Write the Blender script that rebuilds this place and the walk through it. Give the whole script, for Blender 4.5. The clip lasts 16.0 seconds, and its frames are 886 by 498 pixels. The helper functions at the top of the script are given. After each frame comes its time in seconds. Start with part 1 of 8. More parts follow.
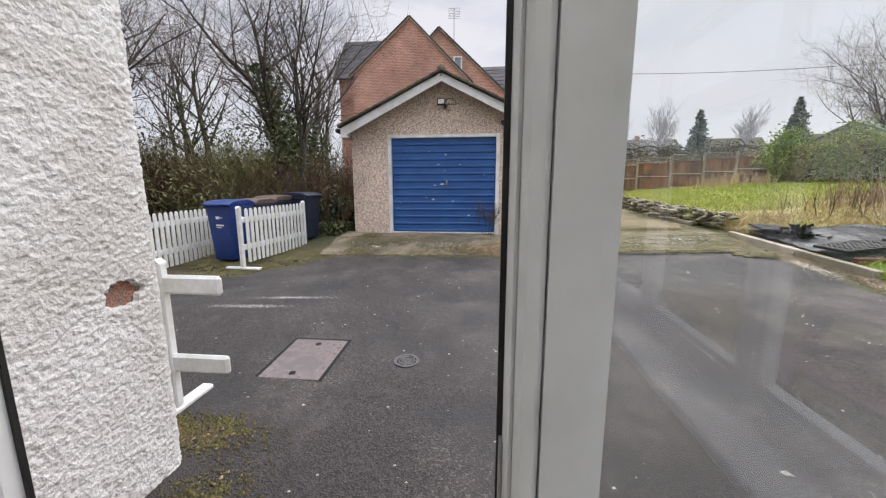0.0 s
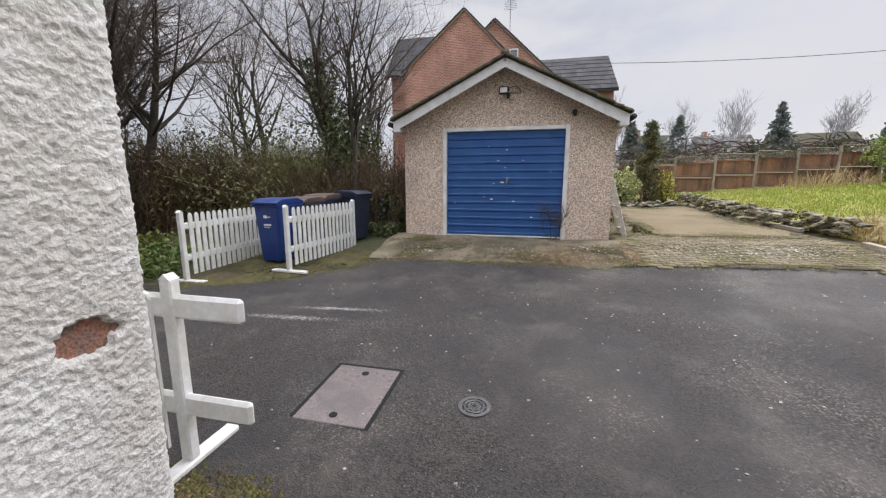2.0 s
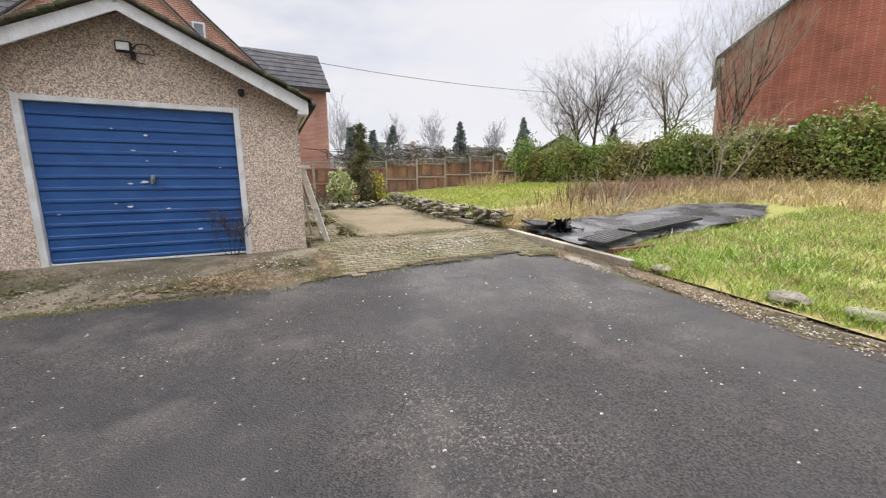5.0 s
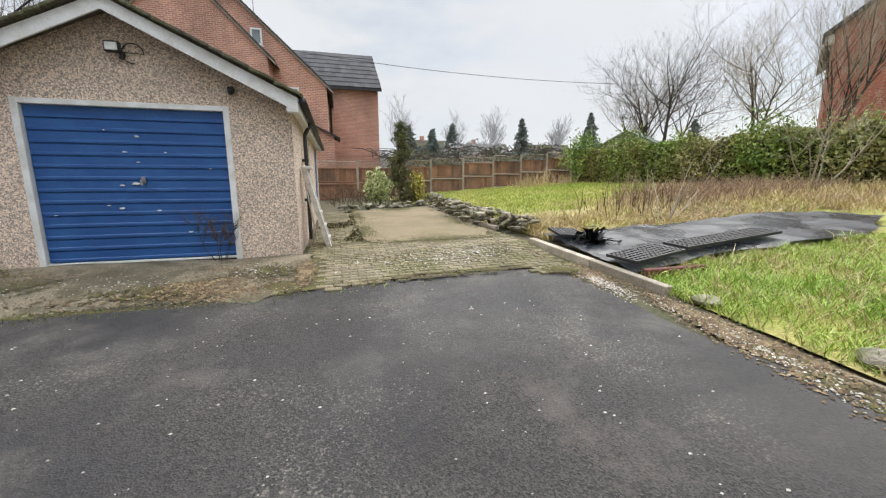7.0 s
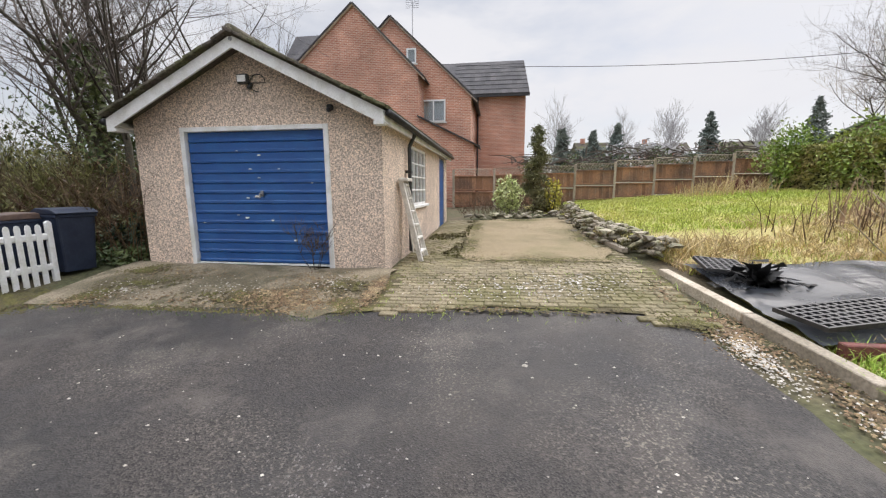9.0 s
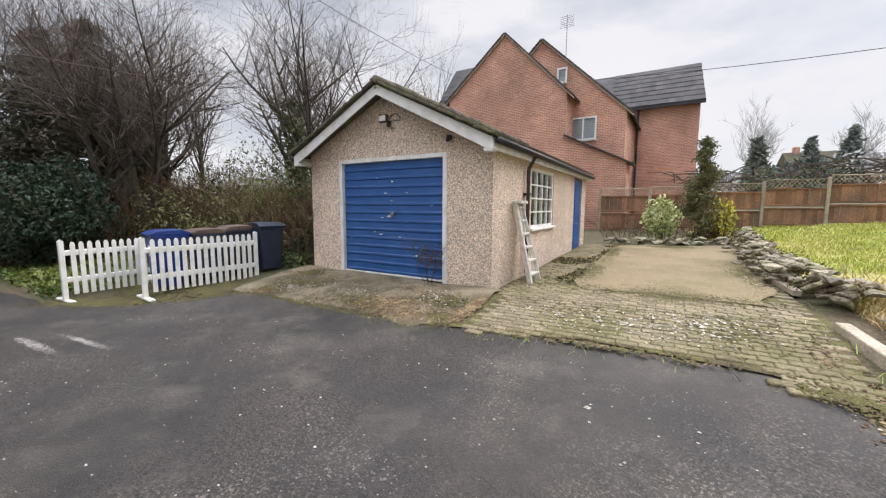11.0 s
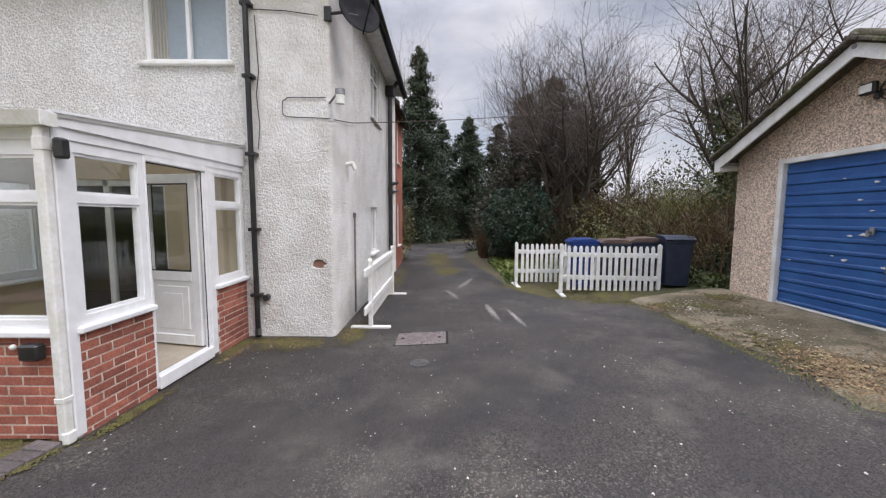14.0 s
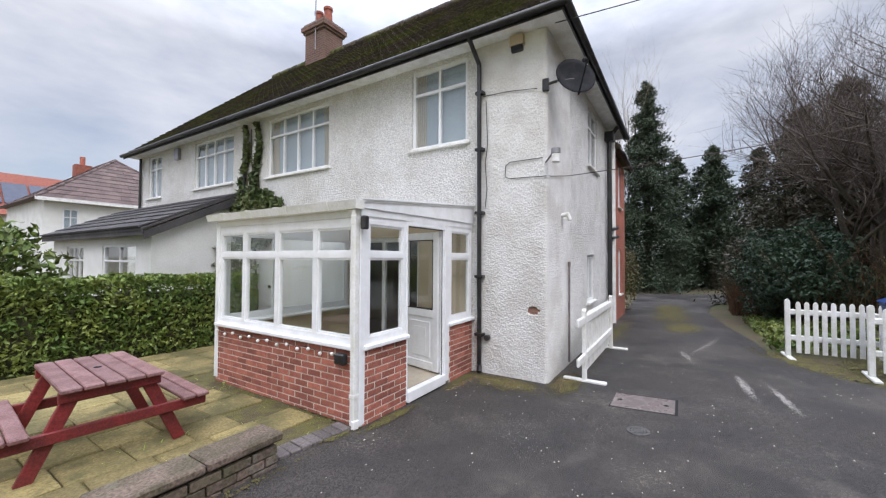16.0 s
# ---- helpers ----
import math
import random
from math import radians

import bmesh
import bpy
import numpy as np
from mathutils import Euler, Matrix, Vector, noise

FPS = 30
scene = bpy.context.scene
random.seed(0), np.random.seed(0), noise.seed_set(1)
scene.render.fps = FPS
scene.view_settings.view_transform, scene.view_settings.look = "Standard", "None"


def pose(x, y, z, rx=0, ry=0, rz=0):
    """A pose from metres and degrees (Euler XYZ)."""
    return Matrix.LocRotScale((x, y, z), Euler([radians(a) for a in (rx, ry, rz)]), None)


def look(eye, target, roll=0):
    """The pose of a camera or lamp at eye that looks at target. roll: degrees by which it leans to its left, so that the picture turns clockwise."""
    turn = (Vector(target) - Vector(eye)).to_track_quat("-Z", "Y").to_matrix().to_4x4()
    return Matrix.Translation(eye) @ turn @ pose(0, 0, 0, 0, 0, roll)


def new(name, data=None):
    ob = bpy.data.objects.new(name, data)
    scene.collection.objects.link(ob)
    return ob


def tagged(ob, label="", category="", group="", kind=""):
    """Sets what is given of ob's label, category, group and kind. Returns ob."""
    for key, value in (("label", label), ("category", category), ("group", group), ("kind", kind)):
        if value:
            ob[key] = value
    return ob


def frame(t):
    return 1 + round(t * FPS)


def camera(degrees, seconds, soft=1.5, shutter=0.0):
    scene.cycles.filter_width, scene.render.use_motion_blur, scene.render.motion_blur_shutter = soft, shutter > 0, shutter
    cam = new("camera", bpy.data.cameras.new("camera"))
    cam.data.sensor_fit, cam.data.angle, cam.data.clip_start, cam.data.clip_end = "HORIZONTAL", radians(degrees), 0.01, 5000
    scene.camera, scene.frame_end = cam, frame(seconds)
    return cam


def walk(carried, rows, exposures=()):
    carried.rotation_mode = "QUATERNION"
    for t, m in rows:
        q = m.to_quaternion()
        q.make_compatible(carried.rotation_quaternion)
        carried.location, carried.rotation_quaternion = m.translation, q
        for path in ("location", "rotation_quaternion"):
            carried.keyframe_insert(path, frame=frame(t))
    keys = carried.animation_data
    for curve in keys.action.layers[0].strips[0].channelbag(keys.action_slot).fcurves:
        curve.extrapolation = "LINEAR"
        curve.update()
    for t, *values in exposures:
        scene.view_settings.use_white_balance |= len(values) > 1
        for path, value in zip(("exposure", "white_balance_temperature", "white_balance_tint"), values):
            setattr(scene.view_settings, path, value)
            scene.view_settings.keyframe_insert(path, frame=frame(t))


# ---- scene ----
cam = camera(99.08, 16.0, 1.25)
ROWS = [
    (0, 0.096, 0.035, 1.547, 5.99, -9.92, 0.11),
    (0.5, -0.050, 0.094, 1.548, 13.08, -10.03, -0.09),
    (1, -0.113, 0.239, 1.531, 14.33, -10.03, -0.02),
    (1.5, -0.148, 0.469, 1.535, 14.30, -10.05, -0.02),
    (2, -0.219, 0.717, 1.523, 13.01, -10.02, -0.06),
    (2.5, -0.225, 0.942, 1.509, 7.24, -9.94, 0.01),
    (3, -0.095, 1.261, 1.446, 3.87, -9.95, 0.12),
    (3.5, 0.039, 1.426, 1.456, -0.12, -9.78, 0.16),
    (4, 0.172, 1.582, 1.471, -10.24, -9.74, 0.23),
    (4.5, 0.374, 1.706, 1.454, -22.32, -9.78, 0.31),
    (4.7, 0.495, 1.760, 1.457, -24.89, -9.72, 0.40),
    (6.8, 1.745, 2.129, 1.531, -17.40, -9.97, 0.08),
    (7, 1.801, 2.195, 1.530, -15.37, -9.95, 0.06),
    (7.5, 2.035, 2.385, 1.575, -7.88, -9.95, 0.04),
    (8, 2.326, 2.539, 1.599, -2.49, -9.91, 0.10),
    (8.2, 2.440, 2.606, 1.610, -0.47, -9.89, 0.14),
    (10.3, 3.263, 3.031, 1.675, 22.92, -6.70, -0.20),
    (10.5, 3.328, 3.000, 1.687, 25.25, -6.50, -0.25),
    (11, 3.499, 2.938, 1.692, 31.12, -6.34, -0.27),
    (11.5, 3.595, 3.001, 1.724, 44.19, -6.49, -0.31),
    (12, 3.575, 3.046, 1.734, 56.34, -6.64, -0.43),
    (12.5, 3.469, 3.100, 1.732, 66.43, -6.66, -0.40),
    (13, 3.467, 3.207, 1.724, 76.11, -6.13, -0.30),
    (13.5, 3.544, 3.263, 1.717, 86.10, -5.50, -0.28),
    (14, 3.637, 3.262, 1.719, 90.01, -5.03, -0.29),
    (14.5, 3.692, 3.279, 1.725, 93.88, -4.80, -0.23),
    (15, 3.656, 3.350, 1.745, 105.99, -3.88, -0.14),
    (15.5, 3.713, 3.381, 1.770, 116.63, -1.97, -0.24),
    (16, 3.843, 3.385, 1.799, 122.21, 1.47, -0.31),
]
walk(cam, [(t, pose(x, y, z, 90 + pitch, roll, yaw)) for t, x, y, z, yaw, pitch, roll in ROWS],
     [(0, 0.12, 6600, 16), (1, 0.0, 6600, 16), (2, -0.06, 6600, 15), (2.6, 0.06, 6650, 15), (4.5, 0.17, 6700, 15), (7.5, 0.12, 6600, 9), (8.2, 0.13, 6650, 12), (11.5, 0.22, 6750, 14), (13, 0.10, 6650, 15), (14.5, 0.0, 6450, 17), (16, 0.08, 6300, 15)])

# ---- world, sun, exposure ----
world = bpy.data.worlds.new("sky")
scene.world = world
world.use_nodes = True
wn, wl = world.node_tree.nodes, world.node_tree.links
wn.clear()
w_out = wn.new("ShaderNodeOutputWorld")
w_bg = wn.new("ShaderNodeBackground")
w_sky = wn.new("ShaderNodeTexSky")
w_sky.sky_type = "NISHITA"
w_sky.sun_disc = False
w_sky.sun_elevation = radians(38)
w_sky.sun_rotation = radians(45)
w_tc = wn.new("ShaderNodeTexCoord")
w_map = wn.new("ShaderNodeMapping")
w_map.inputs["Scale"].default_value = (1, 1, 2.6)
w_noise = wn.new("ShaderNodeTexNoise")
w_noise.inputs["Scale"].default_value = 1.7
w_noise.inputs["Detail"].default_value = 6
w_noise.inputs["Roughness"].default_value = 0.55
w_ramp = wn.new("ShaderNodeValToRGB")
w_ramp.color_ramp.elements[0].position = 0.38
w_ramp.color_ramp.elements[0].color = (0.42, 0.42, 0.42, 1)
w_ramp.color_ramp.elements[1].position = 0.60
w_ramp.color_ramp.elements[1].color = (1, 1, 1, 1)
w_sep = wn.new("ShaderNodeSeparateXYZ")
w_up = wn.new("ShaderNodeMapRange")
w_up.inputs["From Min"].default_value = 0.45
w_up.inputs["From Max"].default_value = 1.0
w_up.inputs["To Min"].default_value = 1.0
w_up.inputs["To Max"].default_value = 5.6
w_cloud = wn.new("ShaderNodeMix")
w_cloud.data_type = "RGBA"
w_cloud.inputs["A"].default_value = (0.64, 0.695, 0.77, 1)
w_cloud.inputs["B"].default_value = (0.80, 0.815, 0.845, 1)
w_scale = wn.new("ShaderNodeVectorMath")
w_scale.operation = "SCALE"
w_scale.inputs["Scale"].default_value = 0.09
w_mix = wn.new("ShaderNodeMix")
w_mix.data_type = "RGBA"
w_mul = wn.new("ShaderNodeVectorMath")
w_mul.operation = "SCALE"
wl.new(w_tc.outputs["Generated"], w_map.inputs["Vector"])
wl.new(w_map.outputs["Vector"], w_noise.inputs["Vector"])
wl.new(w_noise.outputs["Fac"], w_ramp.inputs["Fac"])
wl.new(w_tc.outputs["Generated"], w_sep.inputs["Vector"])
wl.new(w_sep.outputs["Z"], w_up.inputs["Value"])
wl.new(w_noise.outputs["Fac"], w_cloud.inputs["Factor"])
wl.new(w_sky.outputs["Color"], w_scale.inputs[0])
wl.new(w_ramp.outputs["Color"], w_mix.inputs["Factor"])
wl.new(w_scale.outputs["Vector"], w_mix.inputs["A"])
wl.new(w_cloud.outputs["Result"], w_mix.inputs["B"])
wl.new(w_mix.outputs["Result"], w_mul.inputs[0])
wl.new(w_up.outputs["Result"], w_mul.inputs["Scale"])
wl.new(w_mul.outputs["Vector"], w_bg.inputs["Color"])
w_bg.inputs["Strength"].default_value = 1.0
wl.new(w_bg.outputs["Background"], w_out.inputs["Surface"])

sun_data = bpy.data.lights.new("sun", "SUN")
sun_data.energy, sun_data.angle, sun_data.color = 1.35, radians(40), (1.0, 0.96, 0.90)
sun = new("sun", sun_data)
sun.matrix_world = look((10, 10, 16), (0, 0, 0))


# ---- materials ----
def mat(name, c1, c2=None, scale=3.0, fine=60.0, var=0.25, rough=0.8, bump=0.3, bdist=0.01, metal=0.0, lo=0.42, hi=0.62, rnd=0.0, spec=0.5, kind="noise", rough2=None, detail=5, crumble=0.5):
    m = bpy.data.materials.new(name)
    m.use_nodes = True
    n, l = m.node_tree.nodes, m.node_tree.links
    b = n["Principled BSDF"]
    geo = n.new("ShaderNodeNewGeometry")
    big = n.new("ShaderNodeTexNoise")
    big.inputs["Scale"].default_value = scale
    big.inputs["Detail"].default_value = detail
    big.inputs["Roughness"].default_value = crumble
    l.new(geo.outputs["Position"], big.inputs["Vector"])
    if kind == "noise":
        small = n.new("ShaderNodeTexNoise")
        small.inputs["Detail"].default_value = 3
        fac_out = small.outputs["Fac"]
    else:
        small = n.new("ShaderNodeTexVoronoi")
        fac_out = small.outputs["Distance"]
    small.inputs["Scale"].default_value = fine
    l.new(geo.outputs["Position"], small.inputs["Vector"])
    ramp = n.new("ShaderNodeMapRange")
    ramp.inputs["From Min"].default_value, ramp.inputs["From Max"].default_value = lo, hi
    l.new(big.outputs["Fac"], ramp.inputs["Value"])
    mix = n.new("ShaderNodeMix")
    mix.data_type = "RGBA"
    mix.inputs["A"].default_value = (*c1, 1)
    mix.inputs["B"].default_value = (*(c2 or [v * 0.72 for v in c1]), 1)
    l.new(ramp.outputs["Result"], mix.inputs["Factor"])
    amp = n.new("ShaderNodeMapRange")
    amp.inputs["From Min"].default_value, amp.inputs["From Max"].default_value = (0.3, 0.7) if kind == "noise" else (0.0, 0.7)
    amp.inputs["To Min"].default_value, amp.inputs["To Max"].default_value = 1 - var, 1 + var
    amp.clamp = True
    if kind == "noise":
        l.new(fac_out, amp.inputs["Value"])
    else:
        sepc = n.new("ShaderNodeSeparateColor")
        l.new(small.outputs["Color"], sepc.inputs["Color"])
        l.new(sepc.outputs["Red"], amp.inputs["Value"])
        amp.inputs["From Max"].default_value = 1.0
    mul = n.new("ShaderNodeVectorMath")
    mul.operation = "SCALE"
    l.new(mix.outputs["Result"], mul.inputs[0])
    l.new(amp.outputs["Result"], mul.inputs["Scale"])
    out = mul
    if rnd:
        oi = n.new("ShaderNodeObjectInfo")
        rr = n.new("ShaderNodeMapRange")
        rr.inputs["To Min"].default_value, rr.inputs["To Max"].default_value = 1 - rnd, 1 + rnd
        isl = n.new("ShaderNodeMath")
        isl.operation = "ADD"
        frac = n.new("ShaderNodeMath")
        frac.operation = "FRACT"
        l.new(oi.outputs["Random"], isl.inputs[0])
        l.new(geo.outputs["Random Per Island"], isl.inputs[1])
        l.new(isl.outputs[0], frac.inputs[0])
        l.new(frac.outputs[0], rr.inputs["Value"])
        out = n.new("ShaderNodeVectorMath")
        out.operation = "SCALE"
        l.new(mul.outputs["Vector"], out.inputs[0])
        l.new(rr.outputs["Result"], out.inputs["Scale"])
    l.new(out.outputs["Vector"], b.inputs["Base Color"])
    b.inputs["Roughness"].default_value = rough
    b.inputs["Metallic"].default_value = metal
    b.inputs["Specular IOR Level"].default_value = spec
    if rough2 is not None:
        rm = n.new("ShaderNodeMapRange")
        rm.inputs["To Min"].default_value, rm.inputs["To Max"].default_value = rough, rough2
        l.new(ramp.outputs["Result"], rm.inputs["Value"])
        l.new(rm.outputs["Result"], b.inputs["Roughness"])
    if bump:
        bp = n.new("ShaderNodeBump")
        bp.inputs["Strength"].default_value = bump
        bp.inputs["Distance"].default_value = bdist
        l.new(fac_out, bp.inputs["Height"])
        l.new(bp.outputs["Normal"], b.inputs["Normal"])
    return m


def leafmat(name, c1, c2, scale=1.2, var=0.35):
    m = mat(name, c1, c2, scale=scale, fine=25, var=var, rough=0.55, bump=0, rnd=0.35, lo=0.35, hi=0.65)
    return m


def glassmat(name, tint=(0.97, 0.985, 0.98)):
    m = bpy.data.materials.new(name)
    m.use_nodes = True
    n, l = m.node_tree.nodes, m.node_tree.links
    n.clear()
    o = n.new("ShaderNodeOutputMaterial")
    tr = n.new("ShaderNodeBsdfTransparent")
    tr.inputs["Color"].default_value = (*tint, 1)
    gl = n.new("ShaderNodeBsdfGlossy")
    gl.inputs["Roughness"].default_value = 0.01
    lw_ = n.new("ShaderNodeLayerWeight")
    pw = n.new("ShaderNodeMath")
    pw.operation = "POWER"
    pw.inputs[1].default_value = 4.5
    ma = n.new("ShaderNodeMath")
    ma.operation = "MULTIPLY_ADD"
    ma.inputs[1].default_value, ma.inputs[2].default_value = 0.9, 0.06
    l.new(lw_.outputs["Facing"], pw.inputs[0])
    l.new(pw.outputs[0], ma.inputs[0])
    mx = n.new("ShaderNodeMixShader")
    l.new(ma.outputs[0], mx.inputs["Fac"])
    l.new(tr.outputs["BSDF"], mx.inputs[1])
    l.new(gl.outputs["BSDF"], mx.inputs[2])
    l.new(mx.outputs["Shader"], o.inputs["Surface"])
    return m


def brickmat(name, c1, c2, mortar, flip=False):
    """Brickwork for far walls: courses 75 mm high, bricks 225 mm long."""
    m = bpy.data.materials.new(name)
    m.use_nodes = True
    n, l = m.node_tree.nodes, m.node_tree.links
    b = n["Principled BSDF"]
    geo = n.new("ShaderNodeNewGeometry")
    sep = n.new("ShaderNodeSeparateXYZ")
    com = n.new("ShaderNodeCombineXYZ")
    add = n.new("ShaderNodeMath")
    l.new(geo.outputs["Position"], sep.inputs["Vector"])
    l.new(sep.outputs["X"], add.inputs[0])
    l.new(sep.outputs["Y"], add.inputs[1])
    l.new(add.outputs[0], com.inputs["X"])
    l.new(sep.outputs["Z"], com.inputs["Y"])
    br = n.new("ShaderNodeTexBrick")
    br.inputs["Scale"].default_value = 1.0
    br.inputs["Brick Width"].default_value = 0.225
    br.inputs["Row Height"].default_value = 0.075
    br.inputs["Mortar Size"].default_value = 0.009
    br.inputs["Color1"].default_value = (*c1, 1)
    br.inputs["Color2"].default_value = (*c2, 1)
    br.inputs["Mortar"].default_value = (*mortar, 1)
    l.new(com.outputs["Vector"], br.inputs["Vector"])
    no = n.new("ShaderNodeTexNoise")
    no.inputs["Scale"].default_value = 0.9
    no.inputs["Detail"].default_value = 6
    l.new(geo.outputs["Position"], no.inputs["Vector"])
    mr = n.new("ShaderNodeMapRange")
    mr.inputs["From Min"].default_value, mr.inputs["From Max"].default_value = 0.3, 0.7
    mr.inputs["To Min"].default_value, mr.inputs["To Max"].default_value = 0.75, 1.2
    l.new(no.outputs["Fac"], mr.inputs["Value"])
    sc = n.new("ShaderNodeVectorMath")
    sc.operation = "SCALE"
    l.new(br.outputs["Color"], sc.inputs[0])
    l.new(mr.outputs["Result"], sc.inputs["Scale"])
    l.new(sc.outputs["Vector"], b.inputs["Base Color"])
    b.inputs["Roughness"].default_value = 0.88
    bp = n.new("ShaderNodeBump")
    bp.inputs["Strength"].default_value = 0.5
    bp.inputs["Distance"].default_value = 0.01
    bp.invert = True
    l.new(br.outputs["Fac"], bp.inputs["Height"])
    l.new(bp.outputs["Normal"], b.inputs["Normal"])
    return m


def layer(m, colour, scale, lo, hi, most, detail=6, crumble=0.6, gate=0.0):
    """Lays uneven patches of another colour over a material."""
    n, l = m.node_tree.nodes, m.node_tree.links
    base = n["Principled BSDF"].inputs["Base Color"]
    below = base.links[0].from_socket
    geo = n.new("ShaderNodeNewGeometry")
    tex = n.new("ShaderNodeTexNoise")
    tex.inputs["Scale"].default_value = scale
    tex.inputs["Detail"].default_value = detail
    tex.inputs["Roughness"].default_value = crumble
    rng_ = n.new("ShaderNodeMapRange")
    rng_.inputs["From Min"].default_value, rng_.inputs["From Max"].default_value = lo, hi
    rng_.inputs["To Max"].default_value = most
    mx = n.new("ShaderNodeMix")
    mx.data_type = "RGBA"
    mx.inputs["B"].default_value = (*colour, 1)
    l.new(geo.outputs["Position"], tex.inputs["Vector"])
    l.new(tex.outputs["Fac"], rng_.inputs["Value"])
    fac = rng_.outputs["Result"]
    if gate:
        wide = n.new("ShaderNodeTexNoise")
        wide.inputs["Scale"].default_value = gate
        wide.inputs["Detail"].default_value = 6
        some = n.new("ShaderNodeMapRange")
        some.inputs["From Min"].default_value, some.inputs["From Max"].default_value = 0.46, 0.64
        both = n.new("ShaderNodeMath")
        both.operation = "MULTIPLY"
        l.new(geo.outputs["Position"], wide.inputs["Vector"])
        l.new(wide.outputs["Fac"], some.inputs["Value"])
        l.new(some.outputs["Result"], both.inputs[0])
        l.new(fac, both.inputs[1])
        fac = both.outputs[0]
    l.new(fac, mx.inputs["Factor"])
    l.new(below, mx.inputs["A"])
    l.new(mx.outputs["Result"], base)


ASPHALT = mat("asphalt", (0.047, 0.0405, 0.036), (0.016, 0.0149, 0.0146), scale=0.42, fine=105, var=0.75, rough=0.82, rough2=0.42, bump=0.8, bdist=0.008, lo=0.41, hi=0.60, kind="voronoi", detail=10, crumble=0.60)
layer(ASPHALT, (0.064, 0.054, 0.046), 0.45, 0.48, 0.62, 0.75, 7, 0.58)
layer(ASPHALT, (0.125, 0.107, 0.091), 1.1, 0.53, 0.68, 0.65, 11, 0.70)
layer(ASPHALT, (0.24, 0.21, 0.17), 52, 0.54, 0.63, 0.7, 3, 0.6, 0.9)
layer(ASPHALT, (0.020, 0.019, 0.020), 0.75, 0.52, 0.68, 0.6, 9, 0.62)
SOIL = mat("soil", (0.11, 0.085, 0.05), (0.07, 0.075, 0.03), scale=0.8, fine=20, var=0.4, rough=0.95, bump=0.6, bdist=0.03)
TURF = mat("turf", (0.30, 0.29, 0.07), (0.42, 0.34, 0.14), scale=0.45, fine=30, var=0.4, rough=0.95, bump=0.6, bdist=0.03)
MOSS = mat("moss", (0.115, 0.105, 0.032), (0.085, 0.068, 0.035), scale=6, fine=90, var=0.5, rough=0.95, bump=0.8, bdist=0.01)
DEAD_LEAF = mat("dead_leaves", (0.15, 0.095, 0.05), (0.25, 0.185, 0.10), scale=9, fine=60, var=0.4, rough=0.85, bump=0.4, rnd=0.45)
CONCRETE = mat("concrete", (0.25, 0.205, 0.14), (0.115, 0.095, 0.055), scale=1.7, fine=55, var=0.5, rough=0.9, bump=0.6, bdist=0.01)
ROUGHCAST = mat("white_roughcast", (0.82, 0.815, 0.79), (0.72, 0.705, 0.665), scale=1.6, fine=40, var=0.2, rough=0.88, bump=1.0, bdist=0.055)
CAST_NEAR = mat("white_roughcast_near", (0.78, 0.775, 0.75), (0.66, 0.64, 0.60), scale=2.2, fine=95, var=0.16, rough=0.9, bump=0.8, bdist=0.010)
RENDER_WHITE = mat("white_render", (0.78, 0.78, 0.75), (0.70, 0.70, 0.66), scale=1.5, fine=30, var=0.06, rough=0.85, bump=0.3)
PEBBLE = mat("pebbledash", (0.70, 0.565, 0.455), (0.60, 0.48, 0.385), scale=1.3, fine=68, var=0.55, rough=0.88, bump=0.9, bdist=0.010, kind="voronoi")
UPVC = mat("white_upvc", (0.84, 0.85, 0.86), (0.78, 0.79, 0.79), scale=4, fine=14, var=0.03, rough=0.35, bump=0)
UPVC_OLD = mat("aged_white_plastic", (0.82, 0.82, 0.80), (0.72, 0.72, 0.66), scale=7, fine=40, var=0.06, rough=0.45, bump=0.1)
WHITE_PAINT = mat("white_paint", (0.80, 0.80, 0.79), (0.68, 0.67, 0.63), scale=5, fine=60, var=0.08, rough=0.55, bump=0.15)
BLUE = mat("blue_paint", (0.014, 0.080, 0.265), (0.019, 0.10, 0.30), scale=3.2, fine=50, var=0.12, rough=0.42, bump=0.12)
BLUE_BIN = mat("blue_plastic", (0.006, 0.030, 0.16), (0.010, 0.04, 0.19), scale=4, fine=30, var=0.1, rough=0.4, bump=0.05)
DARK_BIN = mat("dark_plastic", (0.014, 0.022, 0.045), (0.022, 0.032, 0.058), scale=4, fine=30, var=0.15, rough=0.5, bump=0.05)
BROWN_LID = mat("brown_plastic", (0.13, 0.085, 0.065), (0.09, 0.06, 0.05), scale=4, fine=30, var=0.1, rough=0.5, bump=0.05)
BLACK_PIPE = mat("black_plastic", (0.014, 0.014, 0.015), (0.03, 0.03, 0.03), scale=6, fine=30, var=0.15, rough=0.4, bump=0)
RUBBER = mat("black_rubber", (0.012, 0.012, 0.012), (0.02, 0.02, 0.02), scale=6, fine=30, var=0.15, rough=0.55, bump=0)
GLASS = glassmat("window_glass")
TILE = mat("mossy_roof_tile", (0.11, 0.09, 0.075), (0.09, 0.09, 0.045), scale=1.6, fine=28, var=0.45, rough=0.92, bump=0.7, bdist=0.012, rnd=0.2)
FAR_TILE = mat("purple_brown_roof_tile", (0.12, 0.085, 0.08), (0.15, 0.11, 0.10), scale=1.2, fine=18, var=0.3, rough=0.9, bump=0.4, rnd=0.2)
SLATE = mat("dark_roof_tile", (0.055, 0.052, 0.055), (0.085, 0.08, 0.08), scale=1.2, fine=18, var=0.3, rough=0.85, bump=0.4, rnd=0.2)
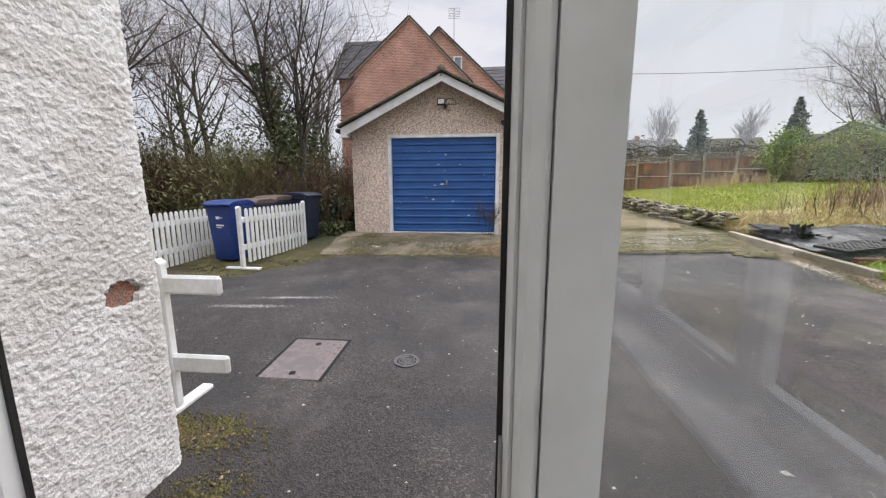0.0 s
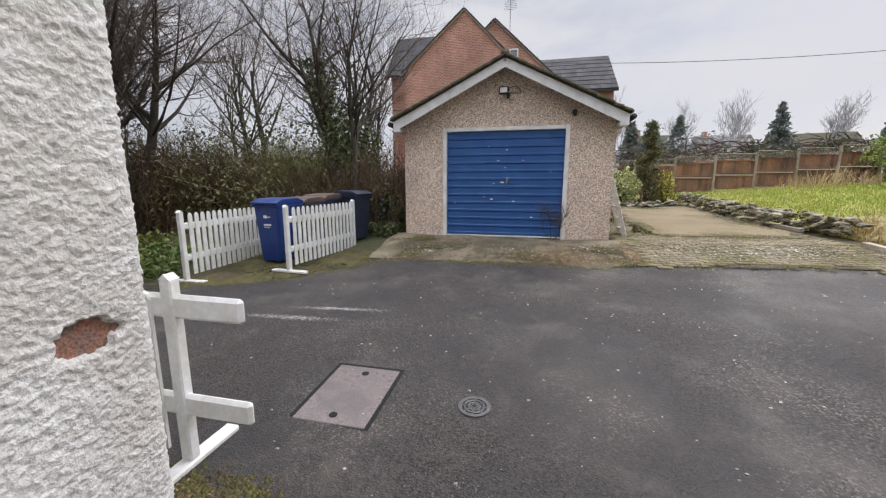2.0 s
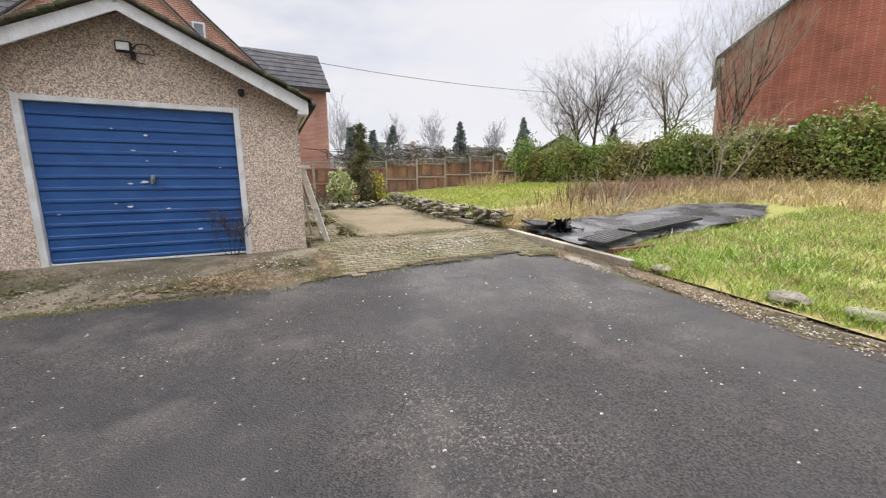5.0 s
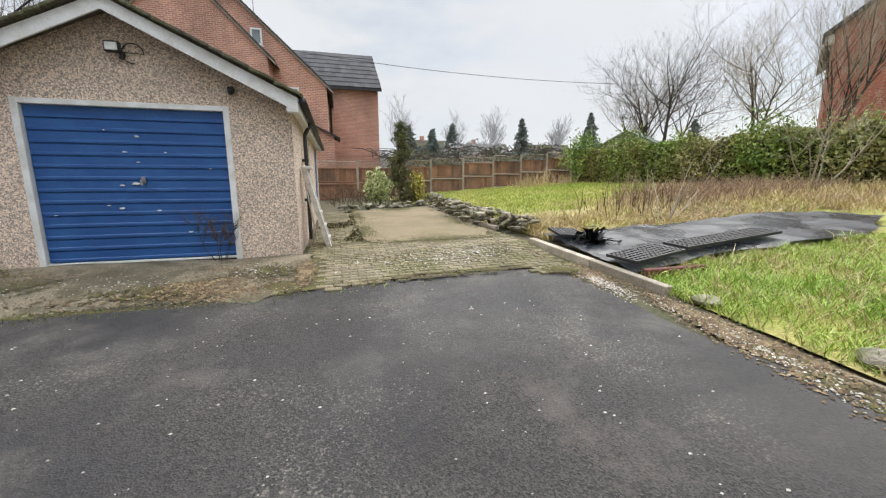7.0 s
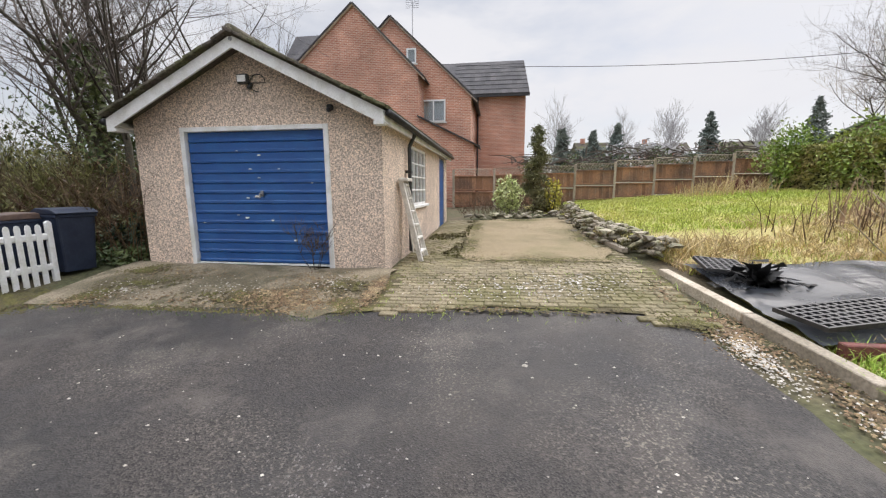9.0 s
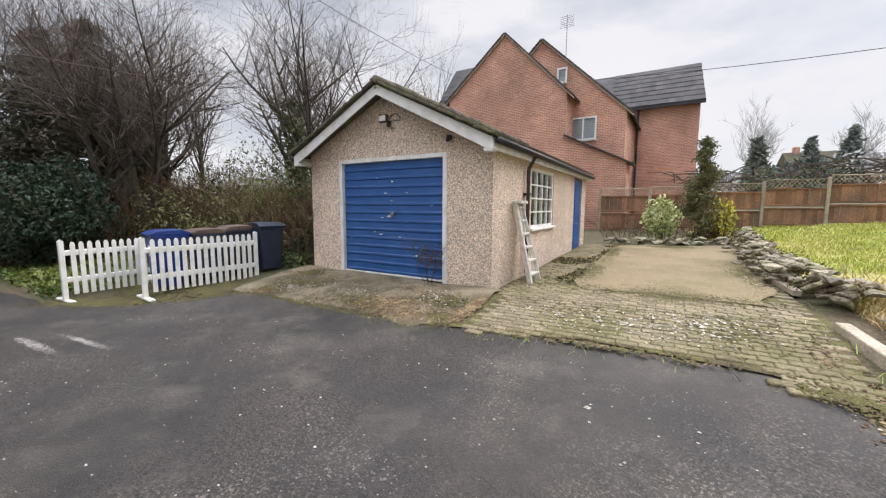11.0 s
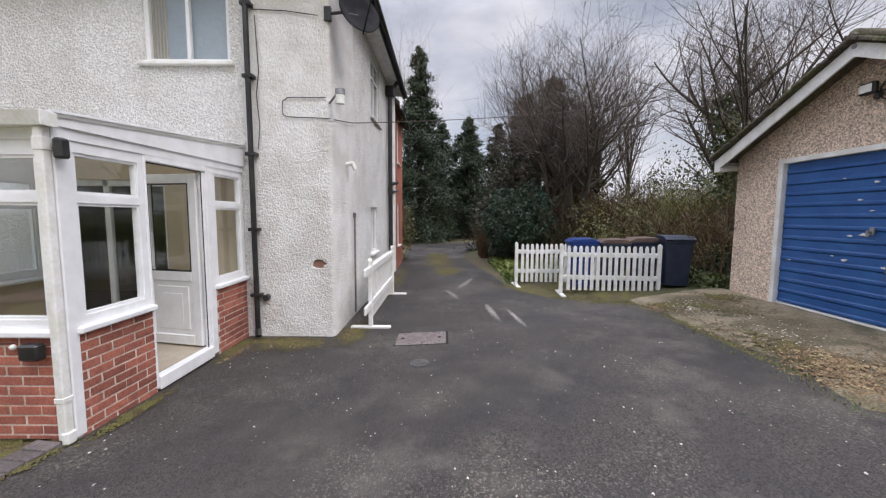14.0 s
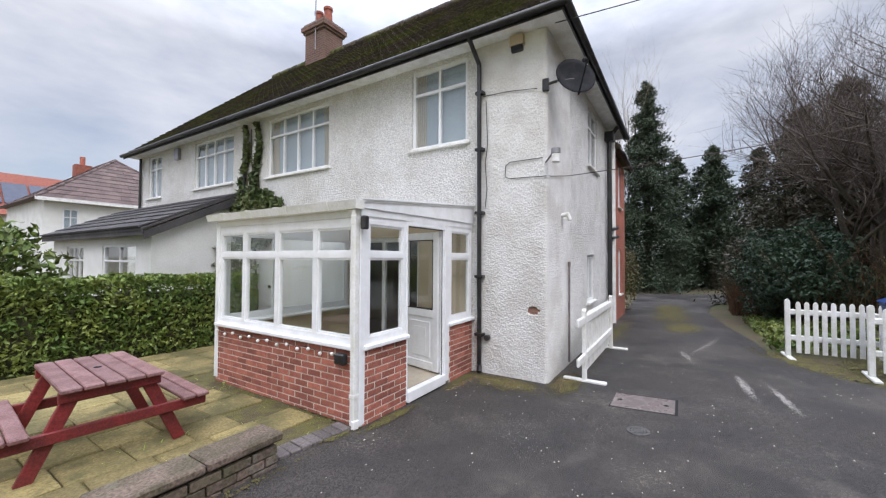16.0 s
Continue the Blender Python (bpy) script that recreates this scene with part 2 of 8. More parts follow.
RED_BRICK = mat("red_brick", (0.36, 0.125, 0.085), (0.27, 0.09, 0.065), scale=7, fine=70, var=0.25, rough=0.9, bump=0.5, bdist=0.005, rnd=0.28)
MORTAR = mat("mortar", (0.62, 0.54, 0.46), (0.48, 0.41, 0.34), scale=5, fine=60, var=0.2, rough=0.95, bump=0.4)
BRICK_FAR = brickmat("brown_brickwork", (0.53, 0.235, 0.155), (0.40, 0.165, 0.11), (0.62, 0.50, 0.41))
CHIM = brickmat("dark_chimney_brickwork", (0.20, 0.10, 0.075), (0.15, 0.08, 0.06), (0.22, 0.18, 0.15))
BRICK_RED = brickmat("red_brickwork", (0.40, 0.11, 0.065), (0.32, 0.085, 0.055), (0.38, 0.22, 0.16))
FENCE_WOOD = mat("weathered_brown_fence", (0.27, 0.14, 0.078), (0.17, 0.10, 0.066), scale=1.4, fine=22, var=0.3, rough=0.88, bump=0.5, rnd=0.3)
GREY_WOOD = mat("weathered_grey_wood", (0.42, 0.36, 0.28), (0.30, 0.255, 0.19), scale=3, fine=40, var=0.25, rough=0.85, bump=0.4, rnd=0.2)
RED_STAIN = mat("red_stained_wood", (0.20, 0.022, 0.022), (0.13, 0.02, 0.02), scale=5, fine=60, var=0.3, rough=0.55, bump=0.3, rnd=0.15)
WORN_STAIN = mat("worn_red_tabletop", (0.24, 0.13, 0.125), (0.16, 0.075, 0.07), scale=6, fine=70, var=0.3, rough=0.5, bump=0.3, rnd=0.15)
STONE = mat("mossy_stone", (0.30, 0.26, 0.20), (0.16, 0.155, 0.085), scale=4, fine=28, var=0.4, rough=0.92, bump=0.7, bdist=0.015, rnd=0.4)
SLAB = mat("yellow_paving_slab", (0.27, 0.215, 0.088), (0.155, 0.13, 0.052), scale=2.0, fine=45, var=0.3, rough=0.85, bump=0.4, rnd=0.28)
PAVER = mat("mossy_block_paver", (0.23, 0.19, 0.12), (0.17, 0.145, 0.075), scale=1.5, fine=40, var=0.4, rough=0.92, bump=0.5, rnd=0.22)
BLUE_BRICK = mat("grey_edging_brick", (0.15, 0.13, 0.125), (0.11, 0.095, 0.09), scale=5, fine=50, var=0.3, rough=0.85, bump=0.4, rnd=0.25)
COPING = mat("brown_coping", (0.15, 0.11, 0.085), (0.085, 0.07, 0.045), scale=5, fine=50, var=0.45, rough=0.9, bump=0.7, rnd=0.2)
layer(COPING, (0.24, 0.22, 0.18), 7, 0.55, 0.66, 0.6, 8, 0.66)
layer(COPING, (0.06, 0.062, 0.022), 3.5, 0.52, 0.64, 0.7, 8, 0.66)
layer(SLAB, (0.075, 0.072, 0.026), 1.8, 0.50, 0.62, 0.75, 8, 0.65)
layer(CONCRETE, (0.085, 0.075, 0.04), 2.6, 0.52, 0.62, 0.75, 9, 0.68)
layer(PAVER, (0.12, 0.11, 0.04), 1.1, 0.50, 0.64, 0.7, 8, 0.66)
SAND = mat("sandy_gravel", (0.245, 0.19, 0.112), (0.17, 0.135, 0.07), scale=0.9, fine=60, var=0.45, rough=0.95, bump=0.5, bdist=0.012)
layer(SAND, (0.145, 0.13, 0.055), 0.8, 0.52, 0.66, 0.6, 8, 0.66)
BARK = mat("dark_bark", (0.048, 0.037, 0.029), (0.068, 0.062, 0.042), scale=3, fine=40, var=0.4, rough=0.95, bump=0.5)
TWIG = mat("grey_brown_twig", (0.092, 0.073, 0.061), (0.125, 0.102, 0.085), scale=1, fine=20, var=0.3, rough=0.9, bump=0, rnd=0.2)
RUSSET = mat("russet_stems", (0.095, 0.052, 0.03), (0.10, 0.075, 0.036), scale=0.9, fine=12, var=0.4, rough=0.95, bump=0, rnd=0.35)
# the next two have distance haze painted into the base colour
HAZE_TWIG = mat("haze_pale_twig", (0.42, 0.41, 0.41), (0.48, 0.47, 0.47), scale=0.3, fine=2, var=0.1, rough=1.0, bump=0)
HAZE_GREEN = mat("haze_pale_evergreen", (0.15, 0.18, 0.16), (0.19, 0.22, 0.19), scale=0.3, fine=2, var=0.2, rough=1.0, bump=0)
CONIFER = leafmat("conifer_needles", (0.022, 0.044, 0.022), (0.045, 0.068, 0.030))
YEW = leafmat("dark_evergreen_leaf", (0.016, 0.042, 0.022), (0.03, 0.058, 0.028))
HEDGE_G = leafmat("hedge_leaf", (0.075, 0.13, 0.02), (0.14, 0.165, 0.03))
BOX_G = leafmat("glossy_hedge_leaf", (0.085, 0.15, 0.024), (0.17, 0.21, 0.04), scale=2.2)
OLIVE_G = leafmat("olive_hedge_leaf", (0.20, 0.29, 0.05), (0.36, 0.29, 0.12), scale=0.45)
DULL_G = leafmat("dull_conifer_leaf", (0.10, 0.115, 0.04), (0.16, 0.145, 0.055), scale=0.8)
BRIGHT_G = leafmat("bright_evergreen_leaf", (0.15, 0.25, 0.035), (0.27, 0.32, 0.07), scale=0.9)
IVY = leafmat("ivy_leaf", (0.06, 0.095, 0.03), (0.11, 0.13, 0.042))
THICKET = leafmat("thicket_leaf", (0.115, 0.13, 0.036), (0.12, 0.095, 0.04))
BROWN_IVY = leafmat("brown_evergreen_leaf", (0.045, 0.05, 0.024), (0.065, 0.05, 0.03))
OLIVE_SHOOT = leafmat("olive_shoots", (0.24, 0.25, 0.08), (0.22, 0.19, 0.085))
OLD_LEAF = leafmat("old_brown_leaf", (0.09, 0.055, 0.03), (0.12, 0.08, 0.04))
VARIEG = leafmat("variegated_leaf", (0.52, 0.53, 0.26), (0.34, 0.39, 0.14))
YELLOW_L = leafmat("yellow_leaf", (0.50, 0.42, 0.04), (0.35, 0.34, 0.05))
GRASS = leafmat("green_grass", (0.27, 0.41, 0.055), (0.44, 0.49, 0.12), scale=0.8)
LAWN_G = leafmat("lawn_grass", (0.33, 0.42, 0.06), (0.46, 0.47, 0.12), scale=0.35)
DRY_G = leafmat("dry_grass", (0.46, 0.33, 0.19), (0.50, 0.40, 0.16), scale=0.5)
DRY_BROWN = mat("dry_brown_stalk", (0.27, 0.175, 0.115), (0.34, 0.24, 0.15), scale=0.9, fine=12, var=0.35, rough=0.95, bump=0, rnd=0.3)
MEMBRANE = mat("black_membrane", (0.028, 0.031, 0.036), (0.045, 0.05, 0.056), scale=1.1, fine=12, var=0.2, rough=0.22, bump=0.25, bdist=0.02, rough2=0.42)
PLASTIC_GRID = mat("black_grid_plastic", (0.02, 0.02, 0.022), (0.04, 0.04, 0.04), scale=6, fine=40, var=0.2, rough=0.45, bump=0)
IRON = mat("wet_iron_cover", (0.20, 0.165, 0.155), (0.15, 0.125, 0.12), scale=5, fine=90, var=0.2, rough=0.22, rough2=0.5, bump=0.3, bdist=0.003)
DRAIN_M = mat("grey_drain", (0.115, 0.11, 0.105), (0.07, 0.07, 0.07), scale=12, fine=90, var=0.2, rough=0.6, bump=0.3)
DARK = mat("dark_void", (0.012, 0.012, 0.012), (0.01, 0.01, 0.01), rough=0.95, bump=0)
PLASTER = mat("beige_plaster", (0.56, 0.47, 0.34), (0.52, 0.43, 0.31), scale=2, fine=30, var=0.05, rough=0.9, bump=0.1)
# for panels added close behind the glass
PANE_BACKING = mat("pale_blue_pane_backing", (0.40, 0.45, 0.50), (0.34, 0.39, 0.44), scale=0.8, fine=20, var=0.08, rough=0.8, bump=0)
ROOM = mat("grey_room_wall", (0.30, 0.32, 0.34), (0.26, 0.28, 0.30), scale=1, fine=20, var=0.05, rough=0.9, bump=0)
VINYL = mat("pale_floor", (0.46, 0.40, 0.31), (0.41, 0.35, 0.27), scale=4, fine=40, var=0.08, rough=0.5, bump=0)
POLY = mat("white_polycarbonate", (0.80, 0.80, 0.78), (0.74, 0.74, 0.70), scale=2, fine=20, var=0.05, rough=0.5, bump=0)
_n, _l = POLY.node_tree.nodes, POLY.node_tree.links
_tl, _mx = _n.new("ShaderNodeBsdfTranslucent"), _n.new("ShaderNodeMixShader")
_tl.inputs["Color"].default_value = (0.85, 0.85, 0.82, 1)
_mx.inputs["Fac"].default_value = 0.6
_l.new(_n["Principled BSDF"].outputs["BSDF"], _mx.inputs[1])
_l.new(_tl.outputs["BSDF"], _mx.inputs[2])
_l.new(_mx.outputs["Shader"], _n["Material Output"].inputs["Surface"])
ALU = mat("scuffed_pale_ladder", (0.66, 0.63, 0.57), (0.5, 0.47, 0.42), scale=9, fine=60, var=0.2, rough=0.6, bump=0.2)
STEEL = mat("dull_steel", (0.35, 0.35, 0.36), (0.28, 0.28, 0.28), scale=8, fine=60, var=0.1, rough=0.4, metal=0.8, bump=0)
GREY_DISH = mat("dark_grey_dish", (0.02, 0.021, 0.024), (0.03, 0.03, 0.033), scale=8, fine=40, var=0.1, rough=0.85, spec=0.15, bump=0)
RED_BOX = mat("dark_red_wood", (0.16, 0.05, 0.04), (0.11, 0.04, 0.03), scale=8, fine=40, var=0.2, rough=0.8, bump=0.3)
PALE_MARK = mat("pale_scuff", (0.19, 0.175, 0.165), (0.08, 0.075, 0.07), scale=9, fine=80, var=0.4, rough=0.85, bump=0.3)
SCUFF = mat("chalky_scuff", (0.32, 0.295, 0.275), (0.14, 0.13, 0.12), scale=9, fine=80, var=0.4, rough=0.85, bump=0.3)
SOLAR = mat("solar_panel", (0.03, 0.04, 0.075), (0.04, 0.05, 0.09), scale=2, fine=10, var=0.1, rough=0.15, bump=0)


# ---- geometry helpers ----
def finish(name, bm, material, parent=None, label="", smooth=False):
    bmesh.ops.recalc_face_normals(bm, faces=bm.faces)
    me = bpy.data.meshes.new(name)
    bm.to_mesh(me)
    bm.free()
    me.materials.append(material)
    if smooth:
        me.polygons.foreach_set("use_smooth", [True] * len(me.polygons))
    ob = new(name, me)
    if parent is not None:
        ob.parent = parent
    if label:
        ob["label"] = label
    return ob


def part(name, bm, material, parent, label="", smooth=False):
    return finish(name, bm, material, parent, label, smooth)


def raw(name, verts, faces, material, parent=None, smooth=False):
    me = bpy.data.meshes.new(name)
    me.from_pydata([tuple(v) for v in verts], [], faces)
    me.materials.append(material)
    if smooth:
        me.polygons.foreach_set("use_smooth", [True] * len(me.polygons))
    ob = new(name, me)
    if parent is not None:
        ob.parent = parent
    return ob


def thing(name, label, category, group="", kind="", at=None):
    ob = new(name)
    ob.empty_display_size = 0.2
    if at is not None:
        ob.matrix_basis = at
    return tagged(ob, label, category, group, kind)


def box(bm, a, b, bevel=0.0, m=None):
    """A box between two corners, its edges bevelled, turned by m."""
    lo = [min(p, q) for p, q in zip(a, b)]
    hi = [max(p, q) for p, q in zip(a, b)]
    size = [max(h - l_, 1e-4) for l_, h in zip(lo, hi)]
    mid = [(h + l_) / 2 for l_, h in zip(lo, hi)]
    mm = Matrix.Translation(mid) @ Matrix.Diagonal((*size, 1))
    if m is not None:
        mm = m @ mm
    made = bmesh.ops.create_cube(bm, size=1, matrix=mm)
    if bevel:
        edges = list({e for v in made["verts"] for e in v.link_edges})
        bmesh.ops.bevel(bm, geom=edges, offset=min(bevel, min(size) * 0.45), segments=1, affect="EDGES", profile=0.5)
    return bm


def rod(bm, p, q, r, seg=8, r2=None):
    """A round bar from p to q."""
    p, q = Vector(p), Vector(q)
    d = q - p
    mm = Matrix.Translation((p + q) / 2) @ d.to_track_quat("Z", "Y").to_matrix().to_4x4()
    bmesh.ops.create_cone(bm, cap_ends=True, segments=seg, radius1=r, radius2=r if r2 is None else r2, depth=d.length, matrix=mm)
    return bm


def prism(bm, pts, a, b, axis="z"):
    """A polygon pushed from a to b along an axis; pts are the two other coordinates, in the order x, y, z."""
    def put(u, v, w):
        return {"x": (w, u, v), "y": (u, w, v), "z": (u, v, w)}[axis]
    lo = [bm.verts.new(put(u, v, a)) for u, v in pts]
    hi = [bm.verts.new(put(u, v, b)) for u, v in pts]
    bm.faces.new(lo)
    bm.faces.new(hi[::-1])
    k = len(pts)
    for i in range(k):
        bm.faces.new((lo[i], lo[(i + 1) % k], hi[(i + 1) % k], hi[i]))
    return bm


def nb():
    return bmesh.new()


def wall_mesh(axis, at, depth, u0, u1, v0, v1, holes):
    """A wall with real openings. axis x: the plane x=at, u is y; axis y: the plane y=at, u is x. It is depth thick, away from the outside."""
    bm = nb()
    us = sorted({u0, u1, *[h[k] for h in holes for k in (0, 1)]})
    vs = sorted({v0, v1, *[h[k] for h in holes for k in (2, 3)]})
    def P(u, v, w):
        return (at + w, u, v) if axis == "x" else (u, at + w, v)
    def solid(i, j):
        if not (0 <= i < len(us) - 1 and 0 <= j < len(vs) - 1):
            return False
        cu, cv = (us[i] + us[i + 1]) / 2, (vs[j] + vs[j + 1]) / 2
        return not any(h[0] < cu < h[1] and h[2] < cv < h[3] for h in holes)
    def quad(*ps):
        bm.faces.new([bm.verts.new(p) for p in ps])
    for i in range(len(us) - 1):
        for j in range(len(vs) - 1):
            if not solid(i, j):
                continue
            a, b, c, d = us[i], us[i + 1], vs[j], vs[j + 1]
            quad(P(a, c, 0), P(b, c, 0), P(b, d, 0), P(a, d, 0))
            quad(P(a, c, depth), P(a, d, depth), P(b, d, depth), P(b, c, depth))
            if not solid(i - 1, j):
                quad(P(a, c, 0), P(a, d, 0), P(a, d, depth), P(a, c, depth))
            if not solid(i + 1, j):
                quad(P(b, c, 0), P(b, c, depth), P(b, d, depth), P(b, d, 0))
            if not solid(i, j - 1):
                quad(P(a, c, 0), P(a, c, depth), P(b, c, depth), P(b, c, 0))
            if not solid(i, j + 1):
                quad(P(a, d, 0), P(b, d, 0), P(b, d, depth), P(a, d, depth))
    bmesh.ops.remove_doubles(bm, verts=bm.verts, dist=1e-4)
    return bm


def window(parent, axis, at, u0, u1, v0, v1, cols, transom=None, inward=-1, fw=0.055, material=None, sill=True, recess=0.04, rows=1, label=""):
    """A window in an opening: the frame with its bars, and under it the panes and the sill. inward: the sign of the way into the wall."""
    material = material or UPVC
    def B(bm, ua, ub, va, vb, wa, wb, bev=0.006):
        if axis == "x":
            box(bm, (at + inward * wa, ua, va), (at + inward * wb, ub, vb), bev)
        else:
            box(bm, (ua, at + inward * wa, va), (ub, at + inward * wb, vb), bev)
    w0, w1 = recess, recess + 0.06
    levels = [v0 + fw] + ([transom] if transom else [v0 + fw + (v1 - v0 - 2 * fw) * k / rows for k in range(1, rows)]) + [v1 - fw]
    xs = [u0 + fw + (u1 - u0 - 2 * fw) * k / cols for k in range(cols + 1)]
    hb_ = (fw * 0.8 if rows == 1 else 0.026) / 2
    lights_ = [(xs[i] + (hb_ if i else 0), xs[i + 1] - (hb_ if i < cols - 1 else 0), levels[j] + (hb_ if j else 0), levels[j + 1] - (hb_ if j < len(levels) - 2 else 0)) for i in range(cols) for j in range(len(levels) - 1)]
    bm = wall_mesh(axis, at + inward * w0, inward * 0.06, u0, u1, v0, v1, lights_)
    win = part("window", bm, material, parent, label)
    for i in range(cols):
        for j in range(len(levels) - 1):
            g = nb()
            B(g, xs[i] + 0.004, xs[i + 1] - 0.004, levels[j] + 0.004, levels[j + 1] - 0.004, w0 + 0.026, w0 + 0.032, 0)
            p = part("pane", g, GLASS, win)
            p.visible_shadow = False
    if sill:
        s = nb()
        B(s, u0 - 0.06, u1 + 0.06, v0 - 0.05, v0 + 0.004, -0.06, w0 + 0.02, 0.01)
        part("sill", s, UPVC_OLD, win)
    return win


def tiles(parent, material, corner, along, up, n_along, n_up, name="roof_tile", trap=(0, 0)):
    """Courses of roof tiles on one slope, joined. corner: low start; along, up: edge vectors. trap: what each side loses towards the top, in metres."""
    corner, along, up = Vector(corner), Vector(along), Vector(up)
    nrm = along.cross(up).normalized()
    if nrm.z < 0:
        nrm = -nrm
    la = along.length
    au = along.normalized()
    verts, faces = [], []
    for j in range(n_up):
        f0, f1 = j / n_up, min(1.0, (j + 1.25) / n_up)
        s0, s1 = trap[0] * f0, la - trap[1] * f0
        t0, t1 = trap[0] * f1, la - trap[1] * f1
        k = max(1, int(n_along * (s1 - s0) / la))
        shift = 0.5 * (j % 2) / k
        for i in range(k):
            a, b = min(1, max(0, (i + shift) / k)), min(1, (i + 1 + shift) / k - 0.012 / max(0.2, (s1 - s0) / k) / k)
            if b <= a:
                continue
            lift = 0.022 + 0.008 * random.random()
            q = [corner + au * (s0 + (s1 - s0) * a) + up * f0, corner + au * (s0 + (s1 - s0) * b) + up * f0,
                 corner + au * (t0 + (t1 - t0) * b) + up * f1, corner + au * (t0 + (t1 - t0) * a) + up * f1]
            base = len(verts)
            verts += [q[0] + nrm * (lift + 0.016), q[1] + nrm * (lift + 0.016), q[2] + nrm * 0.008, q[3] + nrm * 0.008, q[0] + nrm * 0.004, q[1] + nrm * 0.004]
            faces += [(base, base + 1, base + 2, base + 3), (base, base + 4, base + 5, base + 1), (base, base + 3, base + 4), (base + 1, base + 5, base + 2)]
    ob = raw(name, verts, faces, material, parent)
    tagged(ob, kind="stuff")
    return ob


# ---- ground ----
YS, ZS = (-30, 2.5, 5.5, 8, 14, 22, 30, 62, 90, 200), (0, 0.03, 0.18, 0.40, 0.55, 0.82, 1.2, 3.2, 4.4, 7.0)


def gz(x, y):
    """The height of the ground."""
    return float(np.interp(y, YS, ZS)) + 0.022 * min(max(x, 0), 5) + 0.065 * min(max(x - 5, 0), 15)


def sheet(name, outline, material, lift, step=0.4, rough=0.0, seed=3, parent=None, height=gz):
    """A sheet of ground inside an outline (x, y), cut into a grid that follows the slope."""
    bm = nb()
    f = bm.faces.new([bm.verts.new((x, y, 0)) for x, y in outline])
    bmesh.ops.triangulate(bm, faces=[f])
    xs = [p[0] for p in outline]
    ys = [p[1] for p in outline]
    for k in range(1, int((max(xs) - min(xs)) / step)):
        bmesh.ops.bisect_plane(bm, geom=bm.verts[:] + bm.edges[:] + bm.faces[:], plane_co=(min(xs) + k * step, 0, 0), plane_no=(1, 0, 0))
    for k in range(1, int((max(ys) - min(ys)) / step)):
        bmesh.ops.bisect_plane(bm, geom=bm.verts[:] + bm.edges[:] + bm.faces[:], plane_co=(0, min(ys) + k * step, 0), plane_no=(0, 1, 0))
    for v in bm.verts:
        v.co.z = height(v.co.x, v.co.y) + lift + rough * noise.noise((v.co.x * 1.3, v.co.y * 1.3, seed))
    return finish(name, bm, material, parent, smooth=True)


def wavy(pts, step=0.25, amp=0.05, seed=1):
    """An outline with its straight runs broken into an uneven edge."""
    out = []
    for i, (a, b) in enumerate(zip(pts, pts[1:] + pts[:1])):
        a, b = Vector(a), Vector(b)
        k = max(1, int((b - a).length / step))
        nrm = Vector((-(b - a).y, (b - a).x)).normalized()
        for j in range(k):
            p = a + (b - a) * (j / k)
            off = amp * noise.noise((p.x * 2.2, p.y * 2.2, seed)) * 2
            out.append((p.x + nrm.x * off, p.y + nrm.y * off))
    return out


lines_x = [-900, -300, -120, -60, -40] + [-30 + 0.8 * k for k in range(76)] + [34, 40, 60, 120, 300, 900]
lines_y = [-900, -300, -120, -60, -40, -30] + [-24 + 0.8 * k for k in range(78)] + [42, 50, 60, 120, 200, 400, 900]
gv = [(x, y, gz(x, y) - 0.03 - (0.10 if -1.6 < x < 1 and -2.4 < y < 0.6 else 0) + (0.03 * noise.noise((x * 0.7, y * 0.7, 5)) if abs(x) < 40 and abs(y) < 45 and not (-12 < x < 5.2 and -1 < y < 8) else 0)) for y in lines_y for x in lines_x]
nx = len(lines_x)
gf = [(j * nx + i, j * nx + i + 1, (j + 1) * nx + i + 1, (j + 1) * nx + i) for j in range(len(lines_y) - 1) for i in range(nx - 1)]
ground = raw("ground", gv, gf, SOIL, smooth=True)
tagged(ground, "brown soil and rough ground under the garden", "ground", kind="structure")

DRIVE = [(-1.45, 0.55), (1.05, 0.5), (1.9, 0.45), (4.0, 0.45), (5.15, 0.5), (5.05, 3.5), (4.87, 4.23), (4.70, 4.97), (4.72, 6.2), (4.6, 6.8), (2.8, 7.0), (1.6, 6.9), (0.72, 6.6),
         (-0.12, 6.8), (-1.78, 6.85), (-2.65, 6.5), (-3.0, 5.9), (-3.5, 5.35), (-4.9, 4.75), (-6.5, 4.62), (-7.9, 4.4), (-11.0, 4.1), (-13.2, 4.3), (-15.5, 5.2), (-17.0, 8.5),
         (-20.0, 8.5), (-19.0, 4.5), (-18.6, 1.45), (-11.0, 1.7), (-1.54, 1.78)]
drive = sheet("road", wavy(DRIVE, 0.3, 0.04), ASPHALT, -0.006, 0.45, 0.006)
tagged(drive, "worn dark tarmac driveway, damp and speckled with grit", "driveway", kind="structure")


